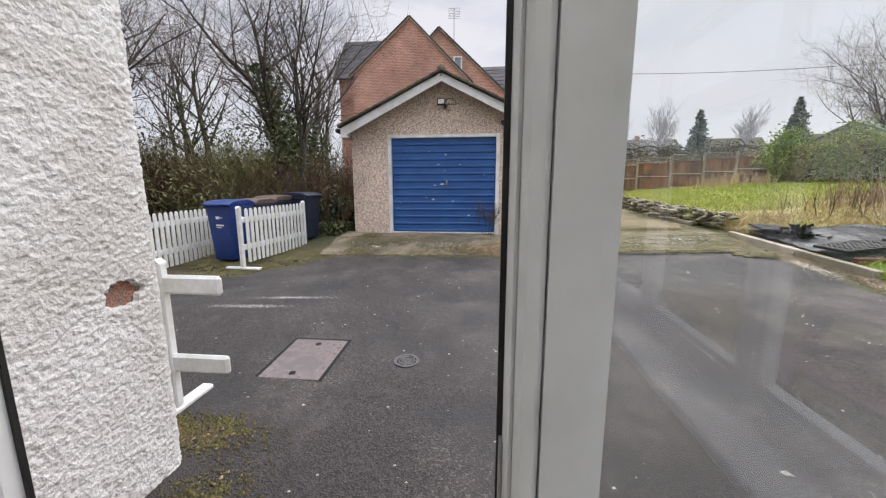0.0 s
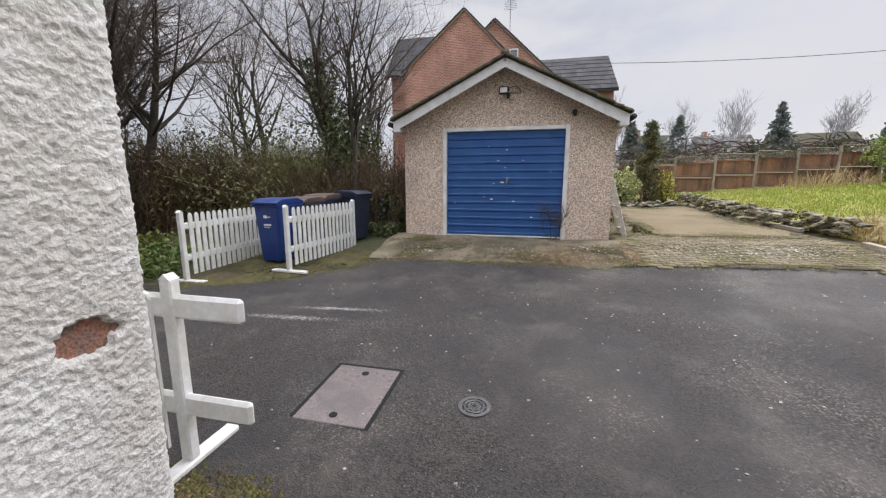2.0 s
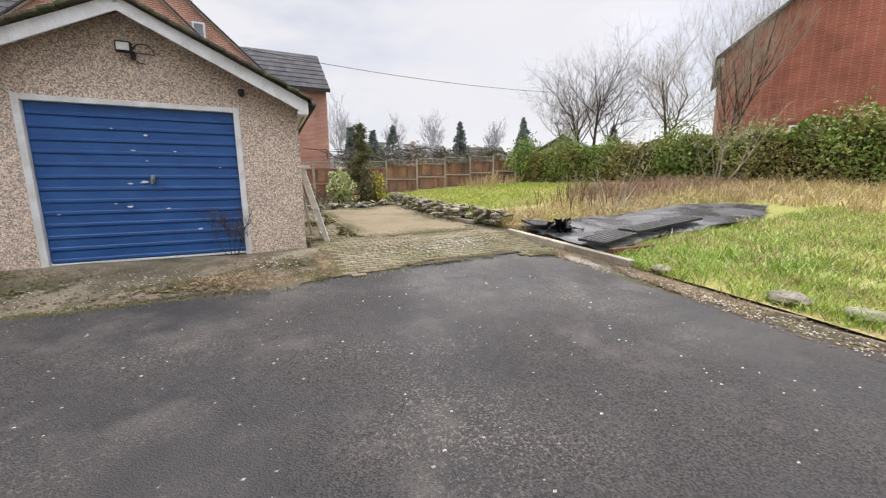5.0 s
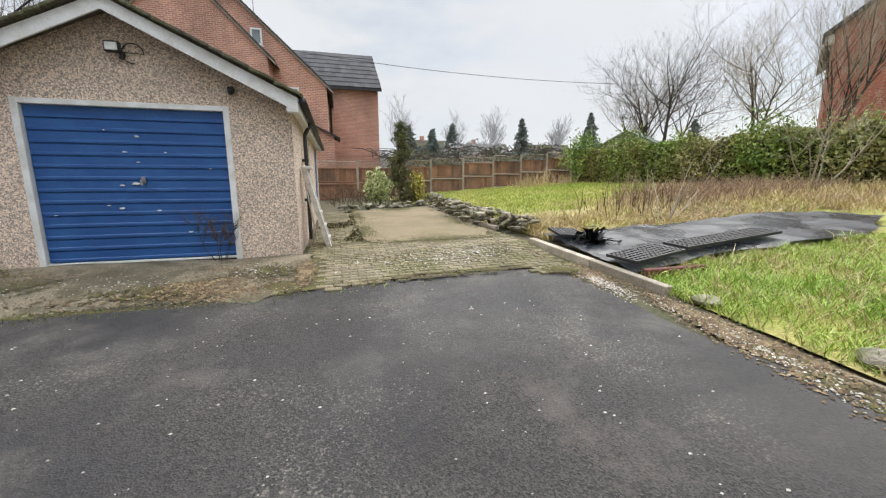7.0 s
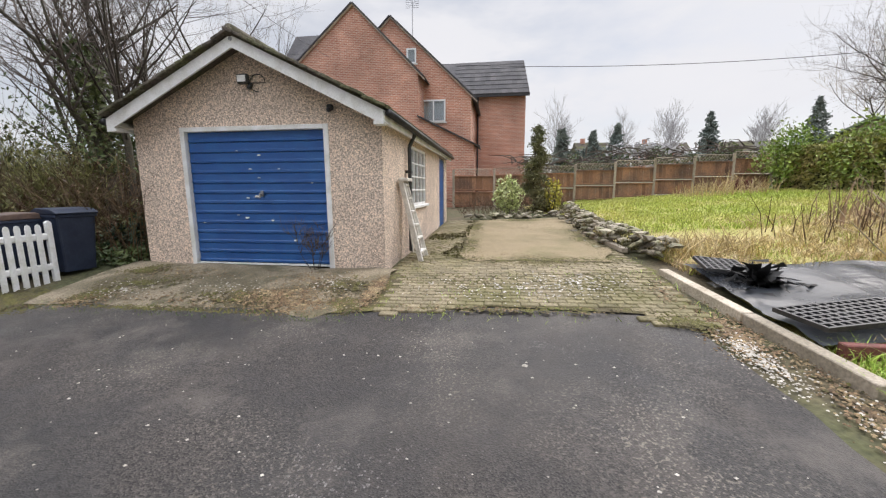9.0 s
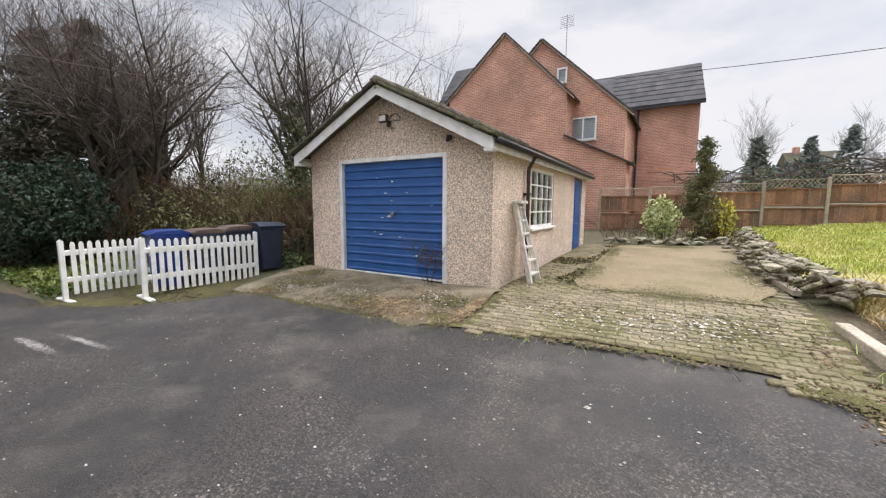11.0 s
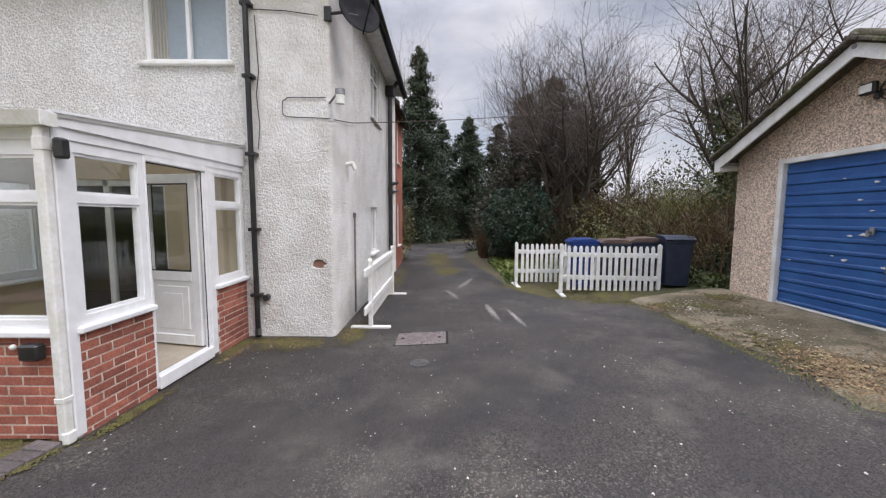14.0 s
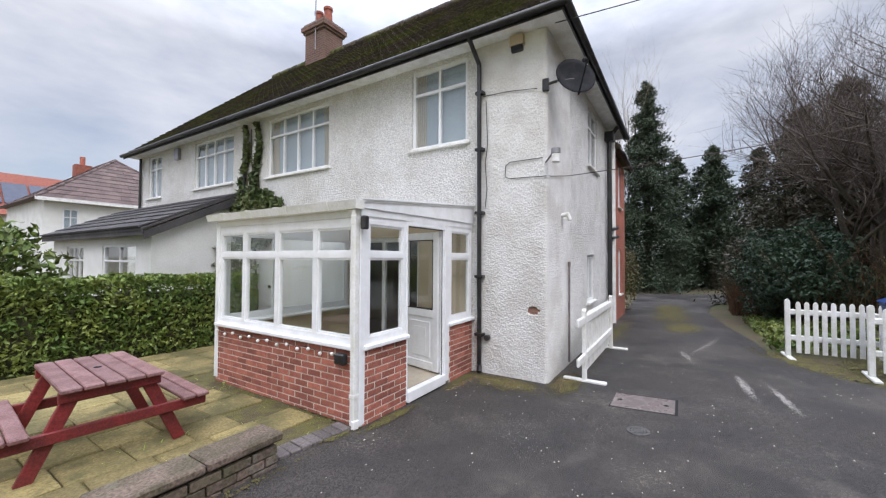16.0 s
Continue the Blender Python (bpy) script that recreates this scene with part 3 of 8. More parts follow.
def scatter(name, spots, n, size, material, label, cat, lift=0.0, height=gz, thick=0.35):
    """Many little ragged tufts or bits, thick in the middle of each spot (x, y, rx, ry, turn) and thin at its rim."""
    vs_, fs_ = [], []
    for (x, y, rx, ry, turn) in spots:
        c, s = math.cos(turn), math.sin(turn)
        for _ in range(n):
            r, a = random.random() ** 0.7 * random.uniform(0.55, 1.15), random.random() * 6.283
            u, v = rx * r * math.cos(a), ry * r * math.sin(a)
            px, py = x + c * u - s * v, y + s * u + c * v
            w = size * random.uniform(0.4, 1.5) * (1.15 - 0.6 * r)
            z = height(px, py) + lift
            b0 = len(vs_)
            a0 = random.random() * 6
            k = 6
            vs_ += [(px + w * random.uniform(0.6, 1.3) * math.cos(a0 + q * 6.283 / k), py + w * random.uniform(0.6, 1.3) * math.sin(a0 + q * 6.283 / k), z - 0.004) for q in range(k)] + [(px, py, z + w * thick)]
            fs_ += [(b0 + q, b0 + (q + 1) % k, b0 + k) for q in range(k)]
    return tagged(raw(name, vs_, fs_, material, None, False), label, cat, kind="stuff")


scatter("moss", [(-1.7, 1.98, 0.6, 0.24, 0), (-1.22, 1.25, 0.32, 0.6, 0), (-1.35, 1.1, 0.15, 0.6, 0), (-6.2, 2.05, 3.5, 0.25, 0)], 900, 0.016, MOSS, "dark green moss at the foot of the house wall", "moss", 0.0, thick=0.5)
scatter("moss", [(-10.0, 3.1, 2.4, 0.7, 0.05), (-7.6, 3.4, 0.9, 0.45, 0.0), (-12.0, 3.0, 1.4, 0.6, 0.0), (-4.2, 5.2, 1.4, 0.35, 0.5), (-3.2, 6.4, 0.7, 0.7, 0), (-4.5, 6.0, 0.9, 0.7, 0)], 1300, 0.03, MOSS, "yellow-green moss on the edge of the driveway", "moss", 0.0, thick=0.25)
scatter("leaf_litter", [(-1.25, 1.2, 0.22, 0.6, 0), (-1.75, 1.95, 0.5, 0.16, 0), (-0.95, 0.72, 0.5, 0.10, 0)], 240, 0.013, DEAD_LEAF, "damp dead leaves at the foot of the house wall", "fallen leaves", 0.004, thick=0.35)
scatter("scuff_mark", [(-2.6, 4.1, 0.8, 0.07, 0.06), (-2.3, 4.42, 0.7, 0.06, 0.1), (-5.4, 3.8, 1.3, 0.09, -0.28), (-4.0, 3.5, 0.9, 0.08, 0.2)], 900, 0.008, SCUFF, "pale dry scuff streaks on the tarmac", "mark", -0.003, thick=0.12)
scatter("dry_grit", [(0.2, 1.9, 0.9, 0.5, 0.2), (-0.5, 2.4, 0.9, 0.5, 0), (3.2, 6.0, 1.1, 0.35, 0.1), (2.0, 4.4, 1.0, 0.5, 0.4), (3.8, 5.6, 0.6, 0.4, 0), (1.2, 2.6, 1.2, 0.5, 0.6)], 420, 0.0065, PALE_MARK, "fine pale grit drying on the tarmac", "grit", -0.003, thick=0.3)
# grit and stones strewn on the drive
gv, gf = [], []
for k in range(620):
    x, y = random.uniform(-4, 5), random.uniform(0.7, 6.4)
    if x < -1.4 and y < 1.9:
        continue
    r = random.choice((0.004, 0.005, 0.006, 0.008, 0.010))
    if k < 4:
        r = 0.022
    z = gz(x, y) - 0.004
    b0 = len(gv)
    a = random.random() * 3
    gv += [(x + r * 1.4 * math.cos(a + q * 1.57), y + r * math.sin(a + q * 1.57), z) for q in range(4)] + [(x, y, z + r * 0.8)]
    gf += [(b0, b0 + 1, b0 + 4), (b0 + 1, b0 + 2, b0 + 4), (b0 + 2, b0 + 3, b0 + 4), (b0 + 3, b0, b0 + 4)]
GRIT = mat("pale_grit", (0.52, 0.48, 0.42), (0.36, 0.33, 0.28), scale=8, fine=60, var=0.3, rough=0.9, bump=0, rnd=0.3)
tagged(raw("grit", gv, gf, GRIT), "small pale stones strewn over the tarmac", "grit", kind="stuff")

TURF_OUT = [(5.25, 3.0), (5.35, 5.35), (5.45, 7.9), (5.3, 9.2), (5.1, 12), (5.2, 16), (4.0, 17.5), (4.0, 21.9), (15, 21.9), (26, 21), (30, 10), (30, -6), (5.3, -6)]
lawn = sheet("lawn", TURF_OUT, TURF, -0.012, 0.8, 0.05, 4)
tagged(lawn, "rough turf of the back garden", "lawn", kind="structure")


def zapron(x, y):
    f = min(max((y - 6.45) / 1.5, 0), 1)
    return (gz(x, y) - 0.025) * (1 - f) + 0.47 * f


apron = sheet("pavement", wavy([(-2.85, 6.5), (-1.78, 6.55), (-0.12, 6.5), (0.72, 6.32), (1.35, 6.75), (1.42, 8.14), (-2.9, 8.14)], 0.2, 0.04, 5), CONCRETE, 0.0, 0.12, 0.03, 6, height=zapron)
tagged(apron, "cracked mossy concrete apron before the garage", "concrete slab", kind="structure")
sand = sheet("pavement", wavy([(2.3, 8.9), (4.7, 8.65), (4.85, 12), (4.8, 15.0), (2.2, 14.6), (2.15, 12)], 0.22, 0.13, 7), SAND, 0.032, 0.5, 0.008)
tagged(sand, "flat bed of yellow sandy gravel", "gravel bed", kind="structure")
PAVE_OUT = [(1.35, 6.62), (2.8, 6.84), (4.25, 6.72), (4.75, 6.5), (5.0, 8.0), (4.9, 8.9), (4.7, 14.9), (1.3, 14.8)]
pave = sheet("pavement", PAVE_OUT, MOSS, 0.010, 0.5)
tagged(pave, "mossy bed of block paving beside the garage", "paving", kind="structure")

# ---- garage ----
GX0, GX1, GY0, GY1, GB, GE, GA = -2.72, 1.21, 8.15, 15.1, 0.30, 2.74, 3.70
GC = (GX0 + GX1) / 2
garage = thing("garage", "detached pebble-dashed garage with a blue up-and-over door", "garage")
DX0, DX1, DZ0, DZ1 = -1.86, 0.35, 0.50, 2.48


def gable_wall(y, depth, hole):
    bm = nb()
    def face(pts, w):
        bm.faces.new([bm.verts.new((x, y + w, z)) for x, z in pts])
    zs = hole[3] if hole else GE
    top = GA - 0.08
    if hole:
        polys = [[(GX0, GB), (hole[0], GB), (hole[0], zs), (GX0, zs)], [(hole[1], GB), (GX1, GB), (GX1, zs), (hole[1], zs)], [(GX0, zs), (hole[0], zs), (hole[1], zs), (GX1, zs), (GX1, GE), (GC, top), (GX0, GE)]]
    else:
        polys = [[(GX0, GB), (GX1, GB), (GX1, GE), (GC, top), (GX0, GE)]]
    for p in polys:
        face(p, 0)
        face(p, depth)
    def rim(p, q):
        bm.faces.new([bm.verts.new((p[0], y, p[1])), bm.verts.new((q[0], y, q[1])), bm.verts.new((q[0], y + depth, q[1])), bm.verts.new((p[0], y + depth, p[1]))])
    rim((GX0, GB), (GX0, GE)), rim((GX1, GB), (GX1, GE))
    if hole:
        rim((hole[0], GB), (hole[0], zs)), rim((hole[1], GB), (hole[1], zs)), rim((hole[0], zs), (hole[1], zs))
    bmesh.ops.remove_doubles(bm, verts=bm.verts, dist=1e-4)
    return bm


part("wall", gable_wall(GY0, 0.2, (DX0 - 0.07, DX1 + 0.07, GB, DZ1 + 0.07)), PEBBLE, garage, "brown and white pebble-dashed front wall")
part("wall", gable_wall(GY1, -0.2, None), PEBBLE, garage)
part("wall", wall_mesh("x", GX1, -0.2, GY0 + 0.2, GY1 - 0.2, GB, GE - 0.05, [(9.95, 11.5, 1.29, 2.44), (13.55, 14.55, 0.5, 2.50)]), PEBBLE, garage)
part("wall", wall_mesh("x", GX0, 0.2, GY0 + 0.2, GY1 - 0.2, GB, GE - 0.05, []), PEBBLE, garage)
fr = nb()
box(fr, (DX0 - 0.075, GY0 - 0.02, 0.44), (DX0, GY0 + 0.10, DZ1 + 0.07), 0.006)
box(fr, (DX1, GY0 - 0.02, 0.44), (DX1 + 0.075, GY0 + 0.10, DZ1 + 0.07), 0.006)
box(fr, (DX0, GY0 - 0.018, DZ1), (DX1, GY0 + 0.10, DZ1 + 0.068), 0.006)
part("door_frame", fr, WHITE_PAINT, garage, "white-painted timber frame, scuffed low down")
gd = nb()
box(gd, (DX0, GY0 + 0.06, DZ0), (DX1, GY0 + 0.09, DZ1))
th = nb()
box(th, (DX0 + 0.002, GY0 + 0.02, DZ0 - 0.035), (DX1 - 0.002, GY0 + 0.09, DZ0 - 0.008), 0.004)
part("threshold", th, UPVC_OLD, garage, "pale strip under the door")
door = part("garage_door", gd, BLUE, garage, "bright blue ribbed steel door with chipped paint")
n_rib = 13
for k in range(n_rib):
    z0, z1 = DZ0 + (DZ1 - DZ0) * k / n_rib, DZ0 + (DZ1 - DZ0) * (k + 1) / n_rib
    b = nb()
    prism(b, [(GY0 + 0.062, z0 + 0.004), (GY0 + 0.036, z0 + 0.010), (GY0 + 0.036, z0 + 0.040), (GY0 + 0.045, z0 + 0.052), (GY0 + 0.045, z1 - 0.010), (GY0 + 0.062, z1 - 0.002)], DX0 + 0.012, DX1 - 0.012, "x")
    part("panel", b, BLUE, door)
h = nb()
box(h, (-0.70, GY0 - 0.005, 1.52), (-0.655, GY0 + 0.035, 1.61), 0.006)
rod(h, (-0.68, GY0 - 0.04, 1.555), (-0.68, GY0 + 0.02, 1.555), 0.012)
box(h, (-0.695, GY0 - 0.05, 1.50), (-0.667, GY0 - 0.035, 1.575), 0.004)
part("door_handle", h, STEEL, door, "small chrome T handle")
random.seed(5)
for (x, z, w) in [(-0.78, 1.52, 0.05), (-0.93, 1.50, 0.03), (-0.70, 2.13, 0.03), (-1.05, 2.2, 0.02), (-0.86, 1.93, 0.03), (-0.97, 1.2, 0.04), (-0.55, 1.16, 0.03), (-0.2, 0.86, 0.035), (-1.12, 1.24, 0.02), (-1.7, 1.12, 0.02), (0.12, 1.72, 0.02), (-0.4, 1.93, 0.02), (-0.72, 1.80, 0.02)]:
    c = nb()
    pts = [(x + w * math.cos(a) * random.uniform(0.6, 1.2), z + 0.35 * w * math.sin(a) * random.uniform(0.6, 1.2)) for a in (0, 0.9, 1.8, 2.7, 3.6, 4.5, 5.4)]
    prism(c, pts, GY0 + 0.026, GY0 + 0.046, "y")
    part("paint_chip", c, WHITE_PAINT, door)
random.seed(0)
win_g = window(garage, "x", GX1, 9.95, 11.5, 1.29, 2.44, 4, inward=-1, rows=4, material=WHITE_PAINT, recess=0.02, label="white multi-pane timber window")
sd = nb()
box(sd, (GX1 - 0.06, 13.6, 0.5), (GX1 - 0.02, 14.5, 2.46), 0.004)
for z0, z1 in ((0.65, 1.25), (1.4, 2.25)):
    box(sd, (GX1 - 0.03, 13.72, z0), (GX1 - 0.008, 14.38, z1), 0.01)
part("side_door", sd, BLUE, garage, "plain blue painted side door")
# roof: two slopes with tiles, white bargeboards, gutters
OV, FR = 0.12, 0.28
slope = (GA - GE) / (GC - GX0)
zl = GE - slope * OV
for sgn, x_e in ((-1, GX0 - OV), (1, GX1 + OV)):
    d = nb()
    pts = [(x_e, zl), (GC, GA), (GC, GA - 0.07), (x_e, zl - 0.06)]
    prism(d, pts, GY0 - FR, GY1 + 0.2, "y")
    deck = part("roof", d, TILE, garage)
    if sgn < 0:
        tiles(deck, TILE, (x_e - 0.05, GY0 - FR - 0.05, zl - 0.02), (0, GY1 - GY0 + 0.55, 0), (GC - x_e + 0.05, 0, GA - zl + 0.03), 34, 15)
    else:
        tiles(deck, TILE, (x_e + 0.05, GY0 - FR - 0.05, zl - 0.02), (0, GY1 - GY0 + 0.55, 0), (GC - x_e - 0.05, 0, GA - zl + 0.03), 34, 15)
    bb = nb()
    prism(bb, [(x_e, zl - 0.03), (GC, GA - 0.03), (GC, GA - 0.185), (x_e, zl - 0.215)], GY0 - FR - 0.03, GY0 - FR - 0.003, "y")
    box(bb, (x_e - sgn * 0.14, GY0 - FR - 0.028, zl - 0.212), (x_e, GY0 - FR + 0.12, zl - 0.16), 0.004)
    part("bargeboard", bb, WHITE_PAINT, garage, "white-painted bargeboard")
    fa = nb()
    box(fa, (x_e - sgn * 0.02, GY0 - FR + 0.002, zl - 0.19), (x_e + sgn * 0.012, GY1 + 0.2, zl - 0.03), 0.004)
    part("fascia", fa, WHITE_PAINT, garage)
    so = nb()
    box(so, (GX0 if sgn < 0 else GX1, GY0 - FR + 0.003, zl - 0.14), (x_e - sgn * 0.022, GY1 + 0.2, zl - 0.12))
    part("soffit", so, WHITE_PAINT, garage)
    gt = nb()
    rod(gt, (x_e + sgn * 0.07, GY0 - FR - 0.02, zl - 0.07), (x_e + sgn * 0.07, GY1 + 0.2, zl - 0.09), 0.05, 8)
    part("gutter", gt, BLACK_PIPE, garage, "black half-round gutter", True)
b = nb()
box(b, (-0.005, -0.09, -0.014), (0.155, 0.10, 0.026), 0.007)
bmesh.ops.recalc_face_normals(b, faces=b.faces)
VERGE = bpy.data.meshes.new("verge_tile")
b.to_mesh(VERGE)
b.free()
VERGE.materials.append(TILE)
rng_v = random.Random(19)
for sgn in (-1, 1):
    for k in range(15):
        o = new("verge_tile", VERGE)
        o.parent = garage
        f = k / 14.6
        x = GC + sgn * (GC - GX0 + OV + 0.03) * (1 - f)
        o.matrix_basis = Matrix.Translation((x, GY0 - FR - 0.015 + rng_v.gauss(0, 0.008), GA - (GA - zl) * (1 - f) + 0.012)) @ Matrix.Rotation(sgn * math.atan(slope) + rng_v.gauss(0, 0.05) - sgn * 0.06, 4, "Y") @ Matrix.Rotation(0 if sgn < 0 else math.pi, 4, "Z")
rd = nb()
for k in range(16):
    y = GY0 - FR - 0.05 + k * (GY1 - GY0 + 0.55) / 16
    rod(rd, (GC, y, GA + 0.03 + 0.012 * (k % 3)), (GC, y + (GY1 - GY0 + 0.55) / 16 - 0.012, GA + 0.025 + 0.012 * (k % 2)), 0.08, 10, 0.09)
part("ridge_tile", rd, TILE, garage, "mossy ridge tiles", True)
fin = nb()
rod(fin, (GC, GY0 - FR - 0.045, GA - 0.08), (GC, GY0 - FR - 0.03, GA - 0.08), 0.025)
part("bolt", fin, STEEL, garage)
dp = nb()
rod(dp, (GX1 + OV + 0.06, 9.55, zl - 0.11), (GX1 + 0.07, 9.55, zl - 0.32), 0.034)
rod(dp, (GX1 + 0.07, 9.55, zl - 0.32), (GX1 + 0.07, 9.55, 0.5), 0.034)
for z in (1.9, 1.2):
    box(dp, (GX1, 9.49, z), (GX1 + 0.11, 9.61, z + 0.05), 0.004)
part("downpipe", dp, BLACK_PIPE, garage, "black downpipe")
fl = nb()
box(fl, (GX0 + 0.2, GY0 + 0.2, 0.4), (GX1 - 0.2, GY1 - 0.2, 0.45))
part("floor", fl, CONCRETE, garage)

# lamps on the gable
def flood(x, y, z):
    f = thing("floodlight", "small floodlight fixed to the garage gable", "light")
    b = nb()
    box(b, (x - 0.085, y - 0.11, z - 0.06), (x + 0.085, y - 0.05, z + 0.07), 0.012)
    part("body", b, BLACK_PIPE, f)
    b = nb()
    box(b, (x - 0.065, y - 0.122, z - 0.04), (x + 0.065, y - 0.112, z + 0.05), 0.004)
    part("lens", b, UPVC_OLD, f, "pale lens")
    b = nb()
    rod(b, (x, y, z), (x, y - 0.06, z), 0.02)
    rod(b, (x + 0.08, y - 0.03, z - 0.06), (x + 0.08, y - 0.07, z - 0.12), 0.03)
    part("bracket", b, BLACK_PIPE, f)


flood(-0.78, GY0, 3.17)


def cable(name, pts, r, material, label, cat="cable"):
    cu = bpy.data.curves.new(name, "CURVE")
    cu.dimensions, cu.bevel_depth, cu.bevel_resolution = "3D", r, 1
    sp = cu.splines.new("POLY")
    sp.points.add(len(pts) - 1)
    for p, q in zip(sp.points, pts):
        p.co = (*q, 1)
    cu.materials.append(material)
    tmp = bpy.data.objects.new(name, cu)
    me = bpy.data.meshes.new_from_object(tmp)
    bpy.data.objects.remove(tmp)
    return tagged(new(name, me), label, cat)


def sag(p, q, drop, n=24):
    p, q = Vector(p), Vector(q)
    return [tuple(p.lerp(q, k / n) - Vector((0, 0, drop * 4 * (k / n) * (1 - k / n)))) for k in range(n + 1)]


loop = [(-0.60 + 0.12 * math.cos(a), GY0 - 0.015, 3.13 + 0.12 * math.sin(a)) for a in [0.4 * k for k in range(13)]]
cable("cable", [(-0.70, GY0 - 0.03, 3.13)] + loop, 0.007, BLACK_PIPE, "loop of black cable on the garage gable")
sensor = nb()
box(sensor, (0.44, GY0 - 0.07, 2.72), (0.52, GY0, 2.80), 0.012)
bmesh.ops.create_uvsphere(sensor, u_segments=10, v_segments=6, radius=0.035, matrix=Matrix.Translation((0.48, GY0 - 0.08, 2.72)))
tagged(finish("sensor", sensor, BLACK_PIPE), "small dark movement sensor on the garage wall", "sensor")

# ---- the house ----
HX, HY, HB, HE = -1.54, 1.76, 0.0, 5.22
house = thing("house", "white roughcast semi-detached house with a hipped mossy roof", "house")
W_FRONT = [(-0.68, 0.45, 3.72, 5.13), (-5.0, -2.85, 3.72, 5.10)]
W_SIDE = [(-5.45, -4.40, 3.78, 5.03), (-5.02, -4.25, 0.92, 1.90)]
front_holes = W_FRONT + [(-2.2, -0.5, 0.12, 2.18)]
part("wall", wall_mesh("x", HX, -0.3, -5.98, 0.62, HB - 0.3, HE, front_holes), ROUGHCAST, house)
part("wall", wall_mesh("y", HY, -0.3, -7.2, -2.9, HB - 0.3, HE, W_SIDE), ROUGHCAST, house)
part("wall", wall_mesh("x", -7.2, 0.3, -5.98, HY - 0.31, HB - 0.3, HE, []), ROUGHCAST, house)


def lumps(p):
    """The thrown-on relief of the roughcast, in metres."""
    a = noise.noise((p[0] * 58, p[1] * 58, p[2] * 68))
    b = noise.noise((p[0] * 96 + 7, p[1] * 96, p[2] * 106))
    c = noise.noise((p[0] * 17 + 3, p[1] * 17, p[2] * 21))
    w = noise.noise((p[0] * 2.2, p[1] * 2.2, p[2] * 2.2 + 9))
    a, b = a + 0.35 * c, b + 0.2 * c
    return 0.0068 * (max(a, 0) ** 0.6 - 1.1 * max(-a, 0)) + 0.0062 * (max(b, 0) ** 0.8) + 0.006 * w


def cast_corner():
    """The corner of the house in real relief, from the downpipe round to the side."""
    line = []
    y = 0.62
    while y < HY - 0.05:
        line.append((HX, y, 1, 0))
        y += 0.0068
    for k in range(7):
        a = math.pi / 2 * k / 6
        line.append((HX - 0.05 + 0.05 * math.cos(a), HY - 0.05 + 0.05 * math.sin(a), math.cos(a), math.sin(a)))
    x = HX - 0.06
    while x > -2.9:
        line.append((x, HY, 0, 1))
        x -= 0.012
    line.append((-2.9, HY, 0, 1))
    zs = [-0.1 + 0.0072 * k for k in range(380)]
    while zs[-1] < HE:
        zs.append(min(HE, zs[-1] + 0.012))
    verts, faces = [], []
    for z in zs:
        for (x, y, nx_, ny_) in line:
            d = lumps((x, y, z))
            if abs(y - 1.55) < 0.14 and abs(z - 1.045) < 0.10 and nx_ > 0.9:
                q = ((y - 1.55) / 0.088) ** 2 + ((z - 1.045) / 0.062) ** 2 + 0.5 * noise.noise((y * 30, z * 30, 1))
                if q < 1:
                    d = -0.035
            if z < 0.25 and nx_ > 0.5:
                d += 0.02 * (0.25 - z) * noise.noise((y * 9, z * 9, 3))
            verts.append((x + nx_ * d, y + ny_ * d, z))
    k = len(line)
    for j in range(len(zs) - 1):
        for i in range(k - 1):
            faces.append((j * k + i, j * k + i + 1, (j + 1) * k + i + 1, (j + 1) * k + i))
    ob = raw("wall", verts, faces, CAST_NEAR, house, True)
    return ob


corner_wall = cast_corner()
BROKEN = mat("broken_brick", (0.33, 0.16, 0.11), (0.22, 0.15, 0.12), scale=22, fine=90, var=0.4, rough=0.95, bump=0.9, bdist=0.01)
hb = nb()
box(hb, (HX - 0.05, 1.44, 0.96), (HX - 0.024, 1.66, 1.13), 0.004)
part("exposed_brick", hb, BROKEN, house, "broken red brick in a hole in the roughcast")
bk = nb()
box(bk, (HX - 0.3, 0.62, HB - 0.3), (HX - 0.06, HY - 0.07, HE))
box(bk, (-2.9, HY - 0.3, HB - 0.3), (HX - 0.3, HY - 0.06, HE))
part("inner_wall", bk, RENDER_WHITE, house)
for (a, b, c_, d), cols in zip(W_FRONT, (2, 4)):
    window(house, "x", HX, a, b, c_, d, cols, transom=d - 0.42, inward=-1, label="white upvc casement window with top lights")
window(house, "y", HY, *W_SIDE[0], 2, transom=4.65, inward=-1, label="white upvc side window")
window(house, "y", HY, *W_SIDE[1], 2, inward=-1, label="small white ground-floor side window")
# rooms behind the windows
rm = nb()
box(rm, (-4.4, -5.9, 2.65), (HX - 0.31, HY - 0.31, 2.75))
box(rm, (-4.6, -5.95, 0.05), (-4.5, HY - 0.31, HE))
box(rm, (-4.4, -1.9, 2.76), (HX - 0.31, -1.8, HE))
part("room_wall", rm, ROOM, house, "plain grey inside wall")
# a panel added behind each front window turns its panes pale blue-grey
for (a, b_, c_, d) in W_FRONT:
    q = nb()
    box(q, (HX - 0.135, a + 0.03, c_ + 0.03), (HX - 0.125, b_ - 0.03, d - 0.02))
    part("blind", q, PANE_BACKING, house, "pale blue-grey panel added behind the glass")
for (a, b) in ((-0.66, -0.45), (-4.98, -4.72), (-3.1, -2.87)):
    cb = nb()
    for k in range(6):
        y = a + (b - a) * k / 5
        rod(cb, (HX - 0.112, y, 3.76), (HX - 0.112, y, 5.10), 0.010, 6)
    part("curtain", cb, PLASTER, house, "pale curtain")


